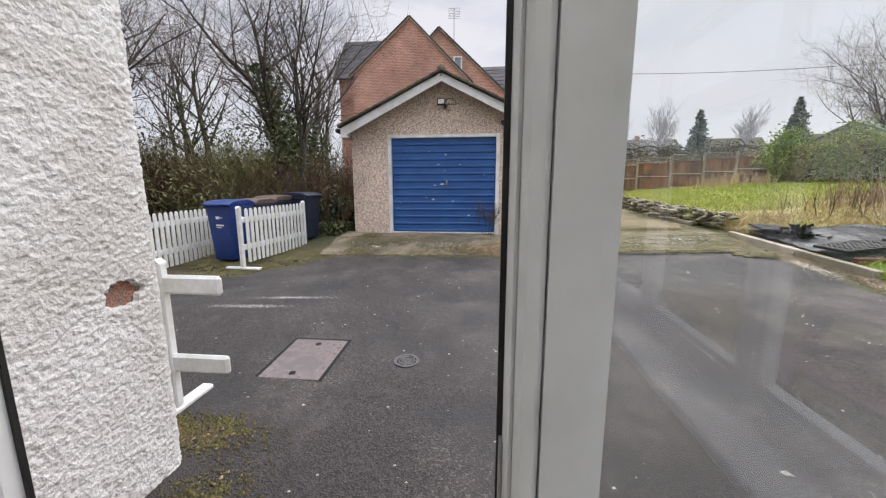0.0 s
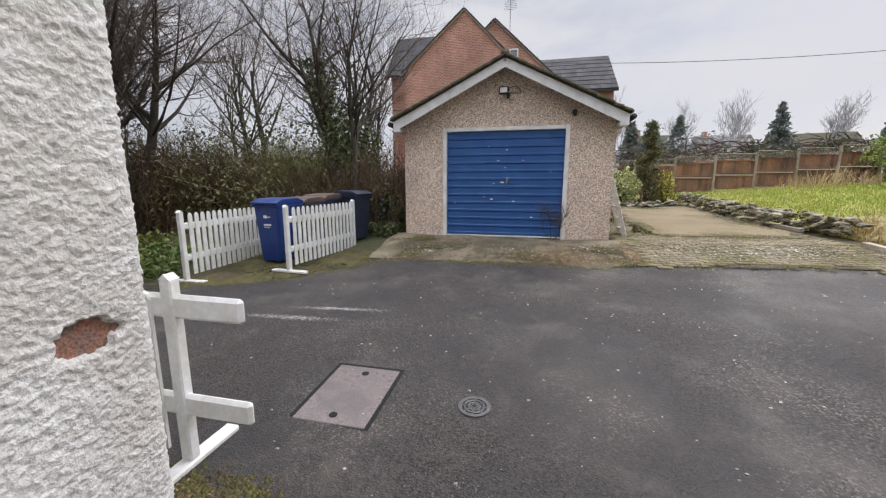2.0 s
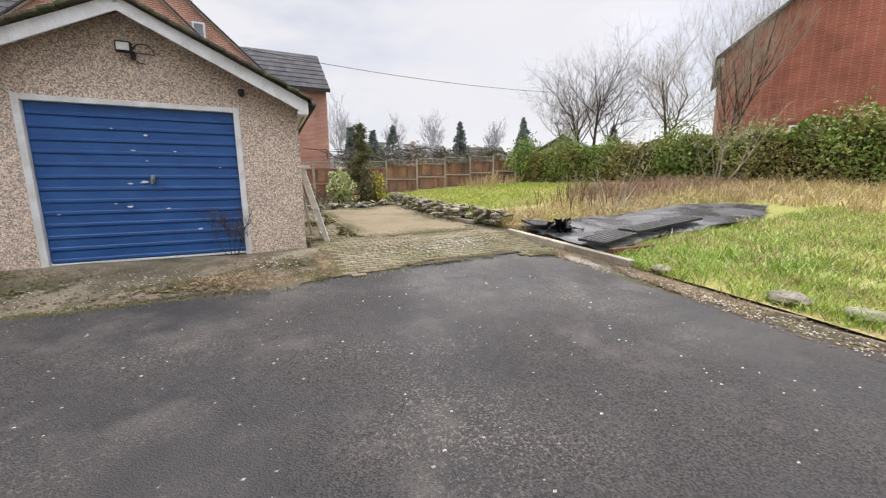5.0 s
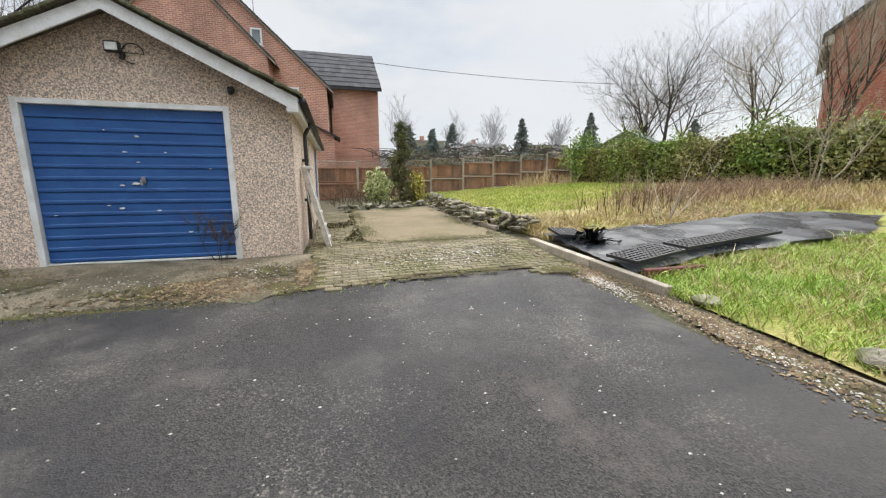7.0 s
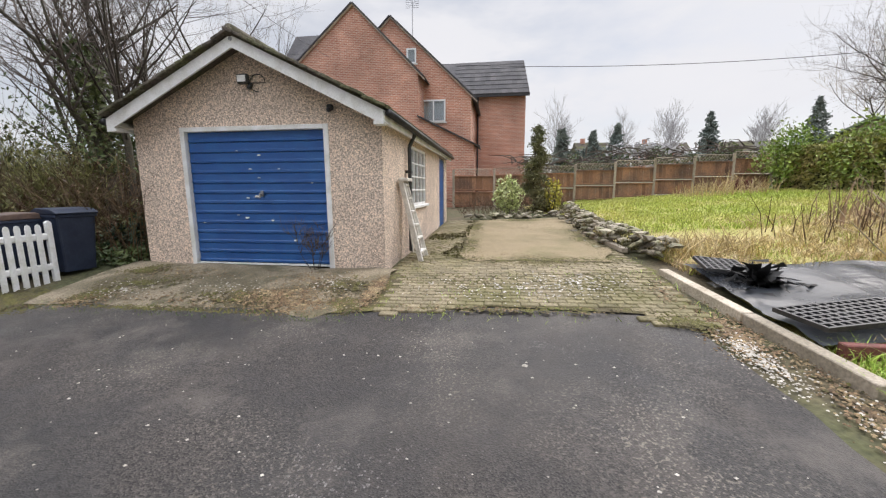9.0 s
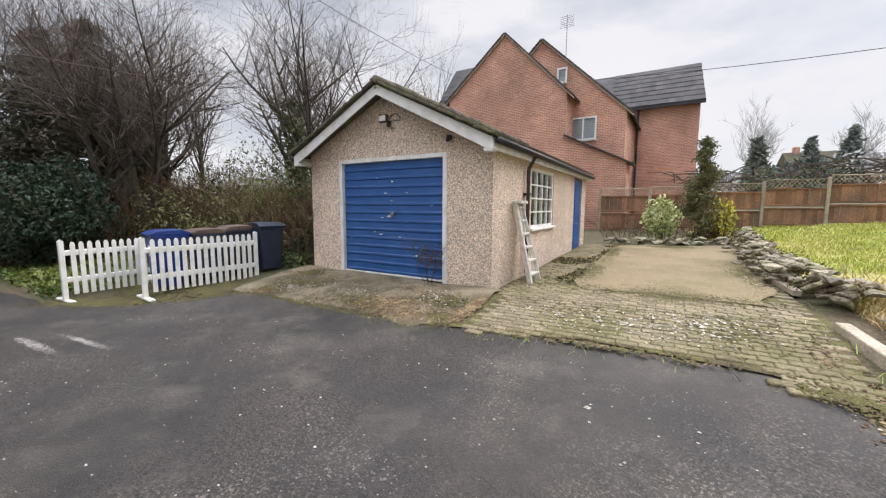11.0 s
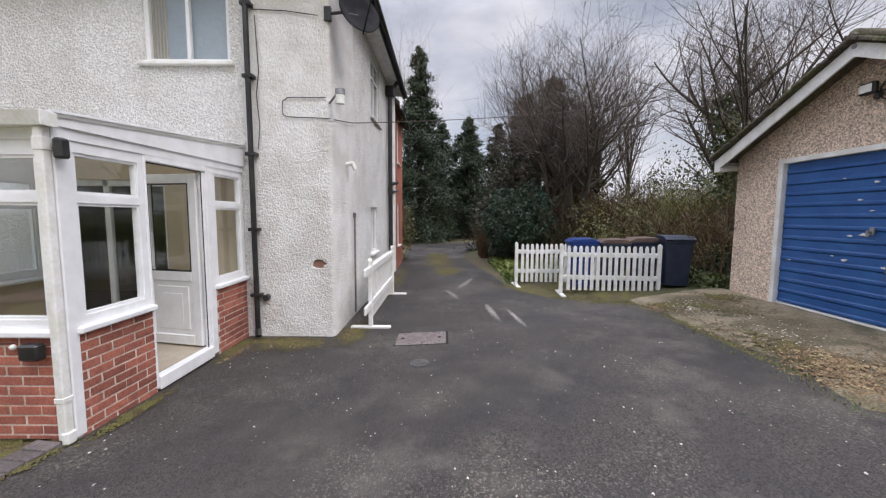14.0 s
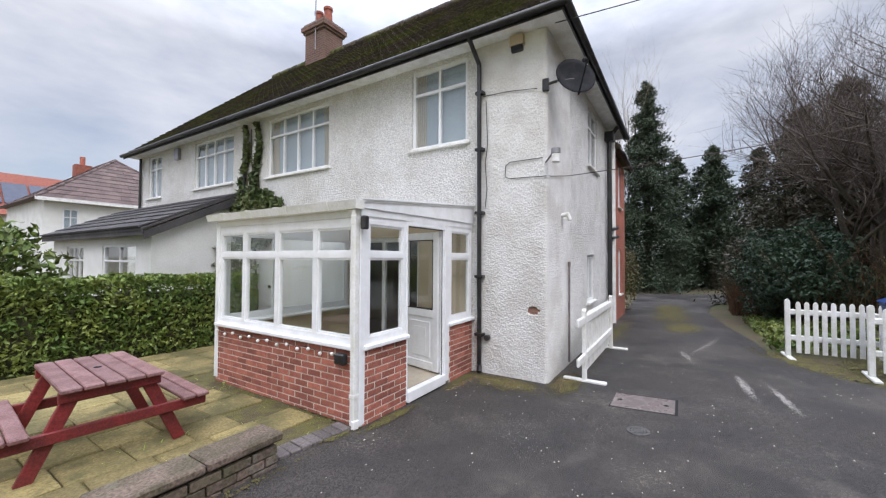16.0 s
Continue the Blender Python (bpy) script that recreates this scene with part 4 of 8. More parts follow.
def hip_roof(parent, x0, x1, y0, y1, z, rise, hip0, hip1, material, n_al, n_up):
    """A hipped roof over the rectangle, ridge along y. hip0, hip1: whether the low and the high y end is hipped."""
    xm, half = (x0 + x1) / 2, (x1 - x0) / 2
    ya, yb = y0 + (half if hip0 else 0), y1 - (half if hip1 else 0)
    bm = nb()
    v = [bm.verts.new(p) for p in ((x0, y0, z), (x1, y0, z), (x1, y1, z), (x0, y1, z), (xm, ya, z + rise), (xm, yb, z + rise))]
    for f in ((1, 2, 5, 4), (3, 0, 4, 5), (0, 1, 4), (2, 3, 5), (0, 3, 2, 1)):
        bm.faces.new([v[i] for i in f])
    rf = part("roof", bm, material, parent)
    tiles(rf, material, (x1, y0, z), (0, y1 - y0, 0), (-half, 0, rise), n_al, n_up, trap=(half if hip0 else 0, half if hip1 else 0))
    tiles(rf, material, (x0, y0, z), (0, y1 - y0, 0), (half, 0, rise), n_al, n_up, trap=(half if hip0 else 0, half if hip1 else 0))
    if hip1:
        tiles(rf, material, (x0, y1, z), (x1 - x0, 0, 0), (0, -half, rise), int(n_al * (x1 - x0) / (y1 - y0)), n_up, trap=(half, half))
    r = nb()
    n = int((yb - ya) / 0.45)
    for k in range(n):
        rod(r, (xm, ya + (yb - ya) * k / n, z + rise + 0.02), (xm, ya + (yb - ya) * (k + 0.96) / n, z + rise + 0.02), 0.10, 8, 0.11)
    for (px, py) in (((x1, y1), (x0, y1)) if hip1 else ()):
        for k in range(10):
            a, b = Vector((px, py, z)).lerp(Vector((xm, yb, z + rise)), k / 10), Vector((px, py, z)).lerp(Vector((xm, yb, z + rise)), (k + 0.95) / 10)
            rod(r, a, b, 0.09, 8, 0.10)
    part("ridge_tile", r, material, parent, "", True)
    return rf


EX, EZ = -1.15, 5.24
OLD_TILE = mat("old_brown_roof_tile", (0.075, 0.06, 0.048), (0.085, 0.088, 0.03), scale=1.1, fine=16, var=0.45, rough=0.92, bump=0.6, bdist=0.012, rnd=0.25, lo=0.45, hi=0.6)
hip_roof(house, -7.85, EX, -6.0, 2.1, EZ, 3.2, False, True, OLD_TILE, 40, 26)
so = nb()
box(so, (HX - 0.1, -6.0, EZ - 0.045), (EX - 0.03, 2.07, EZ - 0.015))
box(so, (-7.8, HY - 0.1, EZ - 0.046), (HX - 0.1, 2.07, EZ - 0.016))
part("soffit", so, WHITE_PAINT, house, "white-painted soffit boards")
gt = nb()
box(gt, (EX - 0.03, -6.0, EZ - 0.12), (EX - 0.005, 2.1, EZ - 0.004), 0.004)
box(gt, (-7.85, 2.072, EZ - 0.12), (EX - 0.03, 2.1, EZ - 0.004), 0.004)
part("fascia", gt, BLACK_PIPE, house, "black fascia board")
gt = nb()
rod(gt, (EX + 0.045, -6.0, EZ - 0.03), (EX + 0.045, 2.15, EZ - 0.05), 0.055, 8)
rod(gt, (EX + 0.045, 2.15, EZ - 0.05), (-7.85, 2.15, EZ - 0.03), 0.055, 8)
part("gutter", gt, BLACK_PIPE, house, "black gutter", True)
dp = nb()
rod(dp, (EX + 0.02, 0.68, EZ - 0.06), (HX + 0.07, 0.70, EZ - 0.36), 0.036)
rod(dp, (HX + 0.07, 0.70, EZ - 0.36), (HX + 0.06, 0.71, 0.10), 0.036)
rod(dp, (HX + 0.06, 0.71, 0.14), (HX + 0.12, 0.74, 0.06), 0.04)
for z in (4.4, 3.5, 2.5, 1.5, 0.6):
    box(dp, (HX, 0.64, z), (HX + 0.105, 0.78, z + 0.045), 0.004)
part("downpipe", dp, BLACK_PIPE, house, "black downpipe on the garden front")
dp = nb()
rod(dp, (-6.5, HY + 0.30, EZ - 0.08), (-6.5, HY + 0.10, EZ - 0.35), 0.05)
rod(dp, (-6.5, HY + 0.10, EZ - 0.3), (-6.5, HY + 0.10, 0.12), 0.055)
box(dp, (-6.62, HY, 4.8), (-6.38, HY + 0.22, 5.05), 0.02)
rod(dp, (-6.5, HY + 0.10, 2.55), (-7.9, HY + 0.10, 2.7), 0.05)
part("downpipe", dp, BLACK_PIPE, house, "thick black rain pipe with a hopper and a branch")
dp = nb()
rod(dp, (-6.72, HY + 0.09, EZ - 0.6), (-6.72, HY + 0.09, 0.1), 0.036)
rod(dp, (-6.72, HY + 0.10, 2.35), (-7.9, HY + 0.10, 2.45), 0.045)
part("soil_pipe", dp, BLACK_PIPE, house, "black soil pipe with a branch")
wp = nb()
rod(wp, (-7.25, HY + 0.07, 5.0), (-7.25, HY + 0.07, 0.1), 0.07, 10)
part("downpipe", wp, WHITE_PAINT, house, "white-painted pipe")
# chimney
ch = nb()
box(ch, (-4.92, -7.08, 7.5), (-4.14, -6.16, 9.15), 0.01)
chim = part("chimney", ch, CHIM, house, "brown brick chimney stack with two pots")
ch = nb()
for k, (o, z) in enumerate(((0.05, 9.15), (0.10, 9.23), (0.10, 9.31), (0.04, 9.4))):
    box(ch, (-4.92 - o, -7.08 - o, z), (-4.14 + o, -6.16 + o, z + 0.08), 0.008)
part("chimney_cap", ch, CHIM, chim)
for y in (-6.85, -6.4):
    cp = nb()
    rod(cp, (-4.5, y, 9.47), (-4.5, y, 10.0), 0.15, 12, 0.12)
    rod(cp, (-4.5, y, 9.96), (-4.5, y, 10.04), 0.15, 12)
    part("chimney_pot", cp, RED_BRICK, chim, "terracotta pot")
aer = nb()
rod(aer, (-4.08, -6.5, 8.5), (-4.08, -6.5, 10.4), 0.018)
for k in range(6):
    rod(aer, (-4.25, -6.5 + 0.1 * k, 10.2), (-3.8, -6.5 + 0.1 * k, 10.2), 0.008, 5)
rod(aer, (-4.08, -6.7, 10.2), (-4.08, -6.0, 10.2), 0.010, 5)
part("aerial", aer, STEEL, chim, "thin metal television aerial")
# brick rear wing
wing = [(-9.2, -8.6, 0.75, 2.1), (-9.2, -8.6, 3.4, 4.7)]
part("wall", wall_mesh("y", HY + 0.03, -0.3, -10.1, -7.32, HB - 0.3, 4.85, wing), BRICK_RED, house, "bright red brick rear wing")
part("wall", wall_mesh("x", -10.1, 0.3, -3.0, HY - 0.28, HB - 0.3, 4.85, []), BRICK_RED, house)
for w_ in wing:
    window(house, "y", HY + 0.03, *w_, 1, inward=-1)
hip_roof(house, -10.4, -7.3, -3.2, 1.96, 4.86, 1.5, False, True, OLD_TILE, 24, 12)
gt = nb()
rod(gt, (-10.45, 2.0, 4.84), (-7.9, 2.0, 4.84), 0.055, 8)
part("gutter", gt, BLACK_PIPE, house, "", True)

# fittings on the house wall
dish = thing("satellite_dish", "dark grey satellite dish on the house corner", "satellite dish")
b = nb()
DC = Vector((-1.70, 2.10, 4.39))
dm = Matrix.Translation(DC) @ Vector((0.75, 0.55, 0.33)).to_track_quat("Z", "Y").to_matrix().to_4x4()
rings = []
for f in range(6):
    r = 0.31 * f / 5
    rings.append([b.verts.new(dm @ Vector((r * math.cos(a) * 0.92, r * math.sin(a), 0.07 * (f / 5) ** 2))) for a in [2 * math.pi * k / 24 for k in range(24)]] if f else [b.verts.new(dm @ Vector((0, 0, 0)))])
for k in range(24):
    b.faces.new((rings[0][0], rings[1][k], rings[1][(k + 1) % 24]))
    for p, q in zip(rings[1:], rings[2:]):
        b.faces.new((p[k], q[k], q[(k + 1) % 24], p[(k + 1) % 24]))
dob = part("dish", b, GREY_DISH, dish, "", True)
sol = dob.modifiers.new("thick", "SOLIDIFY")
sol.thickness = 0.008
b = nb()
rod(b, (HX + 0.01, 1.76, 4.33), (HX + 0.02, 1.92, 4.34), 0.02)
rod(b, (HX + 0.02, 1.92, 4.34), DC, 0.018)
box(b, (HX - 0.03, 1.70, 4.24), (HX + 0.03, 1.79, 4.42), 0.006)
part("bracket", b, BLACK_PIPE, dish)
b = nb()
tip = dm @ Vector((0, -0.1, 0.42))
rod(b, dm @ Vector((0, -0.33, 0.05)), tip, 0.012)
rod(b, tip, dm @ Vector((0, -0.02, 0.36)), 0.032)
part("receiver_arm", b, GREY_DISH, dish)
al = thing("alarm_box", "cream burglar alarm box under the eaves", "alarm box")
b = nb()
prism(b, [(1.21, 5.02), (1.43, 5.02), (1.42, 5.17), (1.22, 5.17)], HX, HX + 0.08, "x")
part("cover", b, PLASTER, al)
b = nb()
box(b, (HX, 1.23, 4.93), (HX + 0.07, 1.41, 5.02), 0.01)
part("strobe", b, BLACK_PIPE, al, "dark lower lens")
sp = thing("wall_lamp", "small white spotlight on the house corner", "light")
b = nb()
rod(b, (HX + 0.12, 1.92, 3.16), (HX + 0.12, 1.92, 3.27), 0.058, 14)
part("shade", b, UPVC_OLD, sp)
b = nb()
rod(b, (HX + 0.12, 1.92, 3.274), (HX + 0.12, 1.92, 3.345), 0.064, 14)
part("cap", b, STEEL, sp, "grey metal cap")
b = nb()
rod(b, (HX, 1.74, 3.20), (HX + 0.10, 1.87, 3.29), 0.014)
part("bracket", b, STEEL, sp)
cable("cable", [(HX + 0.02, 1.7, 3.27), (HX + 0.02, 1.2, 3.27), (HX + 0.02, 1.13, 3.22), (HX + 0.02, 1.12, 3.06), (HX + 0.02, 1.18, 3.02), (HX + 0.02, 1.74, 3.0)], 0.006, BLACK_PIPE, "grey cable looped along the house wall")
cable("cable", [(HX + 0.02, 1.74, 3.0), (HX - 0.3, HY + 0.03, 3.05), (-2.6, HY + 0.03, 3.2)] + sag((-2.6, HY + 0.1, 3.2), (-5.2, 9.6, 4.6), 0.15), 0.007, TWIG, "thin cable strung from the house towards the trees")
cable("cable", [(HX + 0.02, 0.75, 4.38), (HX + 0.02, 1.2, 4.36), (HX + 0.03, 1.62, 4.30)], 0.006, BLACK_PIPE, "black cable running to the dish")
cable("cable", [(HX + 0.03, 0.8, 4.3), (HX + 0.03, 0.83, 3.6), (HX + 0.03, 0.79, 3.3), (HX + 0.03, 0.82, 2.9), (HX + 0.03, 0.79, 2.6)], 0.006, BLACK_PIPE, "loose black cable beside the downpipe")
b = nb()
rod(b, (HX, 0.83, 0.58), (HX + 0.07, 0.83, 0.58), 0.045, 12)
tagged(finish("waste_pipe", b, BLACK_PIPE), "stub of black waste pipe in the wall", "pipe")
b = nb()
rod(b, (-2.64, HY + 0.04, 1.72), (-2.62, HY + 0.04, 0.1), 0.016)
rod(b, (-2.64, HY + 0.04, 1.68), (-2.64, HY + 0.04, 1.76), 0.026)
tagged(finish("pipe", b, IRON), "thin rusty pipe standing against the side wall", "pipe")
b = nb()
rod(b, (-2.3, HY, 2.5), (-2.3, HY + 0.12, 2.52), 0.035)
rod(b, (-2.3, HY + 0.1, 2.52), (-2.3, HY + 0.14, 2.42), 0.035)
tagged(finish("pipe_outlet", b, UPVC_OLD), "white overflow pipe elbow on the side wall", "pipe")

# ---- conservatory ----
CX, CY0, CY1, SILL, TRAN, HEAD = 0.96, -2.29, 0.55, 0.86, 1.83, 2.13
porch = thing("conservatory", "white upvc lean-to conservatory on low red brick walls", "conservatory")
FLZ = 0.16
b = nb()
box(b, (HX, CY0 + 0.1, 0.0), (CX - 0.1, CY1 - 0.1, FLZ))
part("floor", b, VINYL, porch, "pale vinyl floor")
b = nb()
box(b, (CX - 0.11, CY0 + 0.012, -0.2), (CX - 0.005, CY1 - 0.005, SILL - 0.03))
dwarf = part("wall", b, MORTAR, porch, "low wall of red facing bricks")
b = nb()
box(b, (0.16, CY1 - 0.11, -0.2), (CX - 0.112, CY1 - 0.005, SILL - 0.03))
pier = part("wall", b, MORTAR, porch, "brick pier beside the door")
b = nb()
box(b, (HX, CY1 - 0.11, -0.2), (-0.835, CY1 - 0.005, SILL - 0.03))
stub = part("wall", b, MORTAR, porch, "short brick wall against the house")
b = nb()
box(b, (HX, CY0 + 0.012, -0.2), (CX - 0.112, CY0 + 0.11, SILL - 0.03))
part("wall", b, MORTAR, porch)
b = nb()
box(b, (CX - 0.16, CY0 + 0.1, FLZ), (CX - 0.112, CY1 - 0.1, SILL - 0.04))
box(b, (HX + 0.02, CY0 + 0.112, FLZ), (CX - 0.16, CY0 + 0.16, SILL - 0.04))
part("inner_wall", b, PLASTER, porch)
b = nb()
box(b, (HX - 0.012, CY0 + 0.13, FLZ), (HX + 0.012, -2.2, 2.5))
box(b, (HX + 0.002, -0.5, FLZ), (HX + 0.026, CY1 - 0.06, 2.5))
box(b, (HX + 0.002, -2.2, 2.18), (HX + 0.026, -0.5, 2.5))
part("inner_wall", b, PLASTER, porch, "beige plastered inner wall")
inner = nb()
box(inner, (HX - 0.10, -2.2, FLZ), (HX - 0.04, -2.13, 2.18), 0.005)
box(inner, (HX - 0.10, -0.57, FLZ), (HX - 0.04, -0.5, 2.18), 0.005)
box(inner, (HX - 0.10, -1.39, FLZ), (HX - 0.04, -1.31, 2.18), 0.005)
box(inner, (HX - 0.10, -2.13, 2.10), (HX - 0.04, -0.57, 2.18), 0.005)
box(inner, (HX - 0.10, -2.13, FLZ), (HX - 0.04, -0.57, 0.34), 0.005)
idoor = part("inner_door", inner, UPVC, porch, "white glazed doors into the house")
for a, c_ in ((-2.13, -1.39), (-1.31, -0.57)):
    g = nb()
    box(g, (HX - 0.075, a, 0.34), (HX - 0.068, c_, 2.10))
    part("pane", g, GLASS, idoor).visible_shadow = False


def cframe(axis, at, u0, u1, posts, name, inward, v_top=HEAD):
    """One glazed side: posts, sill, transom, head and the panes between them. posts: the post centres, the ends among them."""
    def B(bm, ua, ub, va, vb, wa, wb, bev=0.008):
        if axis == "x":
            box(bm, (at + inward * wa, ua, va), (at + inward * wb, ub, vb), bev)
        else:
            box(bm, (ua, at + inward * wa, va), (ub, at + inward * wb, vb), bev)
    openings = [(p + 0.032, q - 0.032, va, vb) for p, q in zip(posts, posts[1:]) for va, vb in ((SILL + 0.09, TRAN - 0.03), (TRAN + 0.035, v_top))]
    f = wall_mesh(axis, at + inward * 0.005, inward * 0.07, u0, u1, SILL + 0.02, v_top + 0.10, openings)
    win = part("window", f, UPVC, porch, "white upvc window frame with top lights")
    for (ua, ub, va, vb) in openings:
        c_ = wall_mesh(axis, at + inward * 0.016, inward * 0.044, ua, ub, va, vb, [(ua + 0.023, ub - 0.023, va + 0.022, vb - 0.022)])
        part("casement", c_, UPVC, win)
        g = nb()
        B(g, ua + 0.023, ub - 0.023, va + 0.022, vb - 0.022, 0.034, 0.040, 0)
        part("pane", g, GLASS, win).visible_shadow = False
    s = nb()
    B(s, u0 - 0.02, u1 + 0.02, SILL - 0.03, SILL + 0.02, -0.05, 0.06, 0.01)
    part("sill", s, UPVC, win, "white outer sill")
    s = nb()
    B(s, u0, u1, SILL - 0.02, SILL + 0.018, 0.062, 0.27, 0.008)
    part("window_board", s, UPVC, win, "white inner window board")
    return win


cframe("x", CX, CY0 + 0.06, CY1 - 0.07, [CY0 + 0.09, -1.61, -0.89, -0.17, CY1 - 0.11], "front", -1)
cframe("y", CY1, 0.174, CX - 0.07, [0.20, CX - 0.11], "side", -1, 2.17)
cframe("y", CY1, HX + 0.02, -0.83, [HX + 0.055, -0.865], "side", -1, 2.20)
cframe("y", CY0, HX + 0.02, CX - 0.07, [HX + 0.055, -0.75, 0.05, CX - 0.11], "far side", 1)
b = nb()
box(b, (CX - 0.075, CY1 - 0.075, 0.06), (CX + 0.012, CY1 + 0.012, 2.36), 0.008)
part("corner_post", b, UPVC, porch, "white upvc corner post")
b = nb()
box(b, (CX - 0.075, CY0 - 0.012, 0.1), (CX + 0.012, CY0 + 0.075, 2.36), 0.008)
part("corner_post", b, UPVC, porch, "white upvc corner post")
b = nb()
box(b, (CX - 0.07, CY0 + 0.06, HEAD + 0.10), (CX + 0.008, CY1 - 0.06, 2.38), 0.006)
box(b, (CX + 0.008, CY0 + 0.06, HEAD + 0.17), (CX + 0.02, CY1 - 0.06, 2.36), 0.004)
prism(b, [(HX + 0.01, 2.28), (CX - 0.06, 2.25), (CX - 0.06, 2.38), (HX + 0.01, 2.60)], CY1 - 0.07, CY1 + 0.006, "y")
prism(b, [(HX + 0.01, 2.36), (CX + 0.01, 2.33), (CX + 0.01, 2.40), (HX + 0.01, 2.62)], CY1 + 0.006, CY1 + 0.025, "y")
prism(b, [(HX + 0.01, 2.23), (CX - 0.06, 2.23), (CX - 0.06, 2.38), (HX + 0.01, 2.60)], CY0 - 0.006, CY0 + 0.07, "y")
part("fascia", b, UPVC, porch, "white upvc fascia boards")
b = nb()
prism(b, [(HX + 0.01, 2.60), (CX + 0.02, 2.385), (CX + 0.02, 2.41), (HX + 0.01, 2.635)], CY0 - 0.03, CY1 + 0.035, "y")
part("roof", b, POLY, porch, "white polycarbonate lean-to roof")
b = nb()
prism(b, [(HX + 0.01, 2.637), (CX + 0.03, 2.412), (CX + 0.03, 2.43), (HX + 0.01, 2.655)], CY1 + 0.0, CY1 + 0.045, "y")
for k in range(5):
    y = CY0 + 0.1 + 0.62 * k
    prism(b, [(HX + 0.01, 2.637), (CX + 0.03, 2.412), (CX + 0.03, 2.43), (HX + 0.01, 2.655)], y, y + 0.05, "y")
part("glazing_bar", b, UPVC, porch)
b = nb()
prism(b, [(CX + 0.02, 2.31), (CX + 0.10, 2.31), (CX + 0.13, 2.40), (CX + 0.115, 2.40), (CX + 0.09, 2.325), (CX + 0.03, 2.325), (CX + 0.03, 2.40), (CX + 0.02, 2.40)], CY0 - 0.08, CY1 + 0.06, "y")
for k in range(4):
    y = CY0 + 0.25 + 0.72 * k
    prism(b, [(CX + 0.018, 2.305), (CX + 0.105, 2.305), (CX + 0.137, 2.405), (CX + 0.10, 2.405), (CX + 0.03, 2.405)], y, y + 0.05, "y")
box(b, (CX + 0.015, CY1 + 0.055, 2.305), (CX + 0.135, CY1 + 0.063, 2.405), 0.002)
part("gutter", b, UPVC_OLD, porch, "aged white gutter with clips")
b = nb()
box(b, (CX + 0.016, CY1 - 0.06, 0.08), (CX + 0.081, CY1 + 0.005, 2.31), 0.008)
box(b, (CX + 0.012, CY1 - 0.065, 0.36), (CX + 0.085, CY1 + 0.01, 0.40), 0.004)
box(b, (CX + 0.012, CY1 - 0.065, 2.15), (CX + 0.085, CY1 + 0.01, 2.24), 0.004)
box(b, (CX + 0.016, CY1 - 0.03, 0.05), (CX + 0.09, CY1 + 0.02, 0.14), 0.008)
part("downpipe", b, UPVC_OLD, porch, "square white downpipe")
# door frame and open door
b = nb()
box(b, (-0.83, CY1 - 0.075, FLZ - 0.10), (-0.72, CY1 + 0.004, 2.28), 0.008)
box(b, (-0.72, CY1 - 0.060, FLZ - 0.05), (-0.675, CY1 - 0.012, 2.20), 0.006)
box(b, (0.140, CY1 - 0.075, FLZ - 0.10), (0.172, CY1 + 0.004, 2.28), 0.008)
box(b, (0.128, CY1 - 0.060, FLZ - 0.05), (0.140, CY1 - 0.012, 2.20), 0.006)
box(b, (-0.72, CY1 - 0.075, 2.20), (0.140, CY1 + 0.004, 2.28), 0.008)
box(b, (-0.72, CY1 - 0.075, FLZ - 0.12), (0.140, CY1 + 0.02, FLZ + 0.01), 0.008)
dfr = part("door_frame", b, UPVC, porch, "white upvc door frame with a low threshold")
b = nb()
box(b, (-0.678, CY1 - 0.028, FLZ + 0.01), (-0.668, CY1 - 0.02, 2.2))
box(b, (0.120, CY1 - 0.03, FLZ + 0.01), (0.130, CY1 - 0.02, 2.2))
box(b, (-0.668, CY1 - 0.03, 2.19), (0.120, CY1 - 0.02, 2.2))
part("gasket", b, RUBBER, dfr, "black rubber seal")
b = nb()
box(b, (0.1225, CY1 - 0.056, 1.02), (0.1275, CY1 - 0.034, 1.20), 0.001)
part("strike_plate", b, STEEL, dfr, "steel strike plate")
leaf_m = pose(-0.70, CY1 - 0.085, 0, 0, 0, -102)
W = 0.78
L = nb()
box(L, (0.11, -0.012, FLZ + 0.14), (W - 0.11, 0.012, 0.94))
leaf = part("door", L, UPVC, porch, "open white upvc door with a moulded lower panel")
for nm, p, q in (("stile", (0, -0.03, FLZ + 0.02), (0.11, 0.03, 2.18)), ("stile", (W - 0.11, -0.03, FLZ + 0.02), (W, 0.03, 2.18)), ("rail", (0.11, -0.03, 2.07), (W - 0.11, 0.03, 2.18)), ("rail", (0.11, -0.03, 0.94), (W - 0.11, 0.03, 1.06)), ("rail", (0.11, -0.03, FLZ + 0.02), (W - 0.11, 0.03, FLZ + 0.14))):
    b = nb()
    box(b, p, q, 0.008)
    part(nm, b, UPVC, leaf)
for o, d in ((0.06, 0.022), (0.10, 0.014), (0.14, 0.024)):
    b = nb()
    box(b, (0.11 + o, -d, FLZ + 0.14 + o), (W - 0.11 - o, d, 0.94 - o), 0.008)
    part("moulding", b, UPVC, leaf)
leaf.matrix_basis = leaf_m
g = nb()
box(g, (0.11, -0.003, 1.06), (W - 0.11, 0.003, 2.07))
pn = part("pane", g, GLASS, leaf)
pn.visible_shadow = False
g = nb()
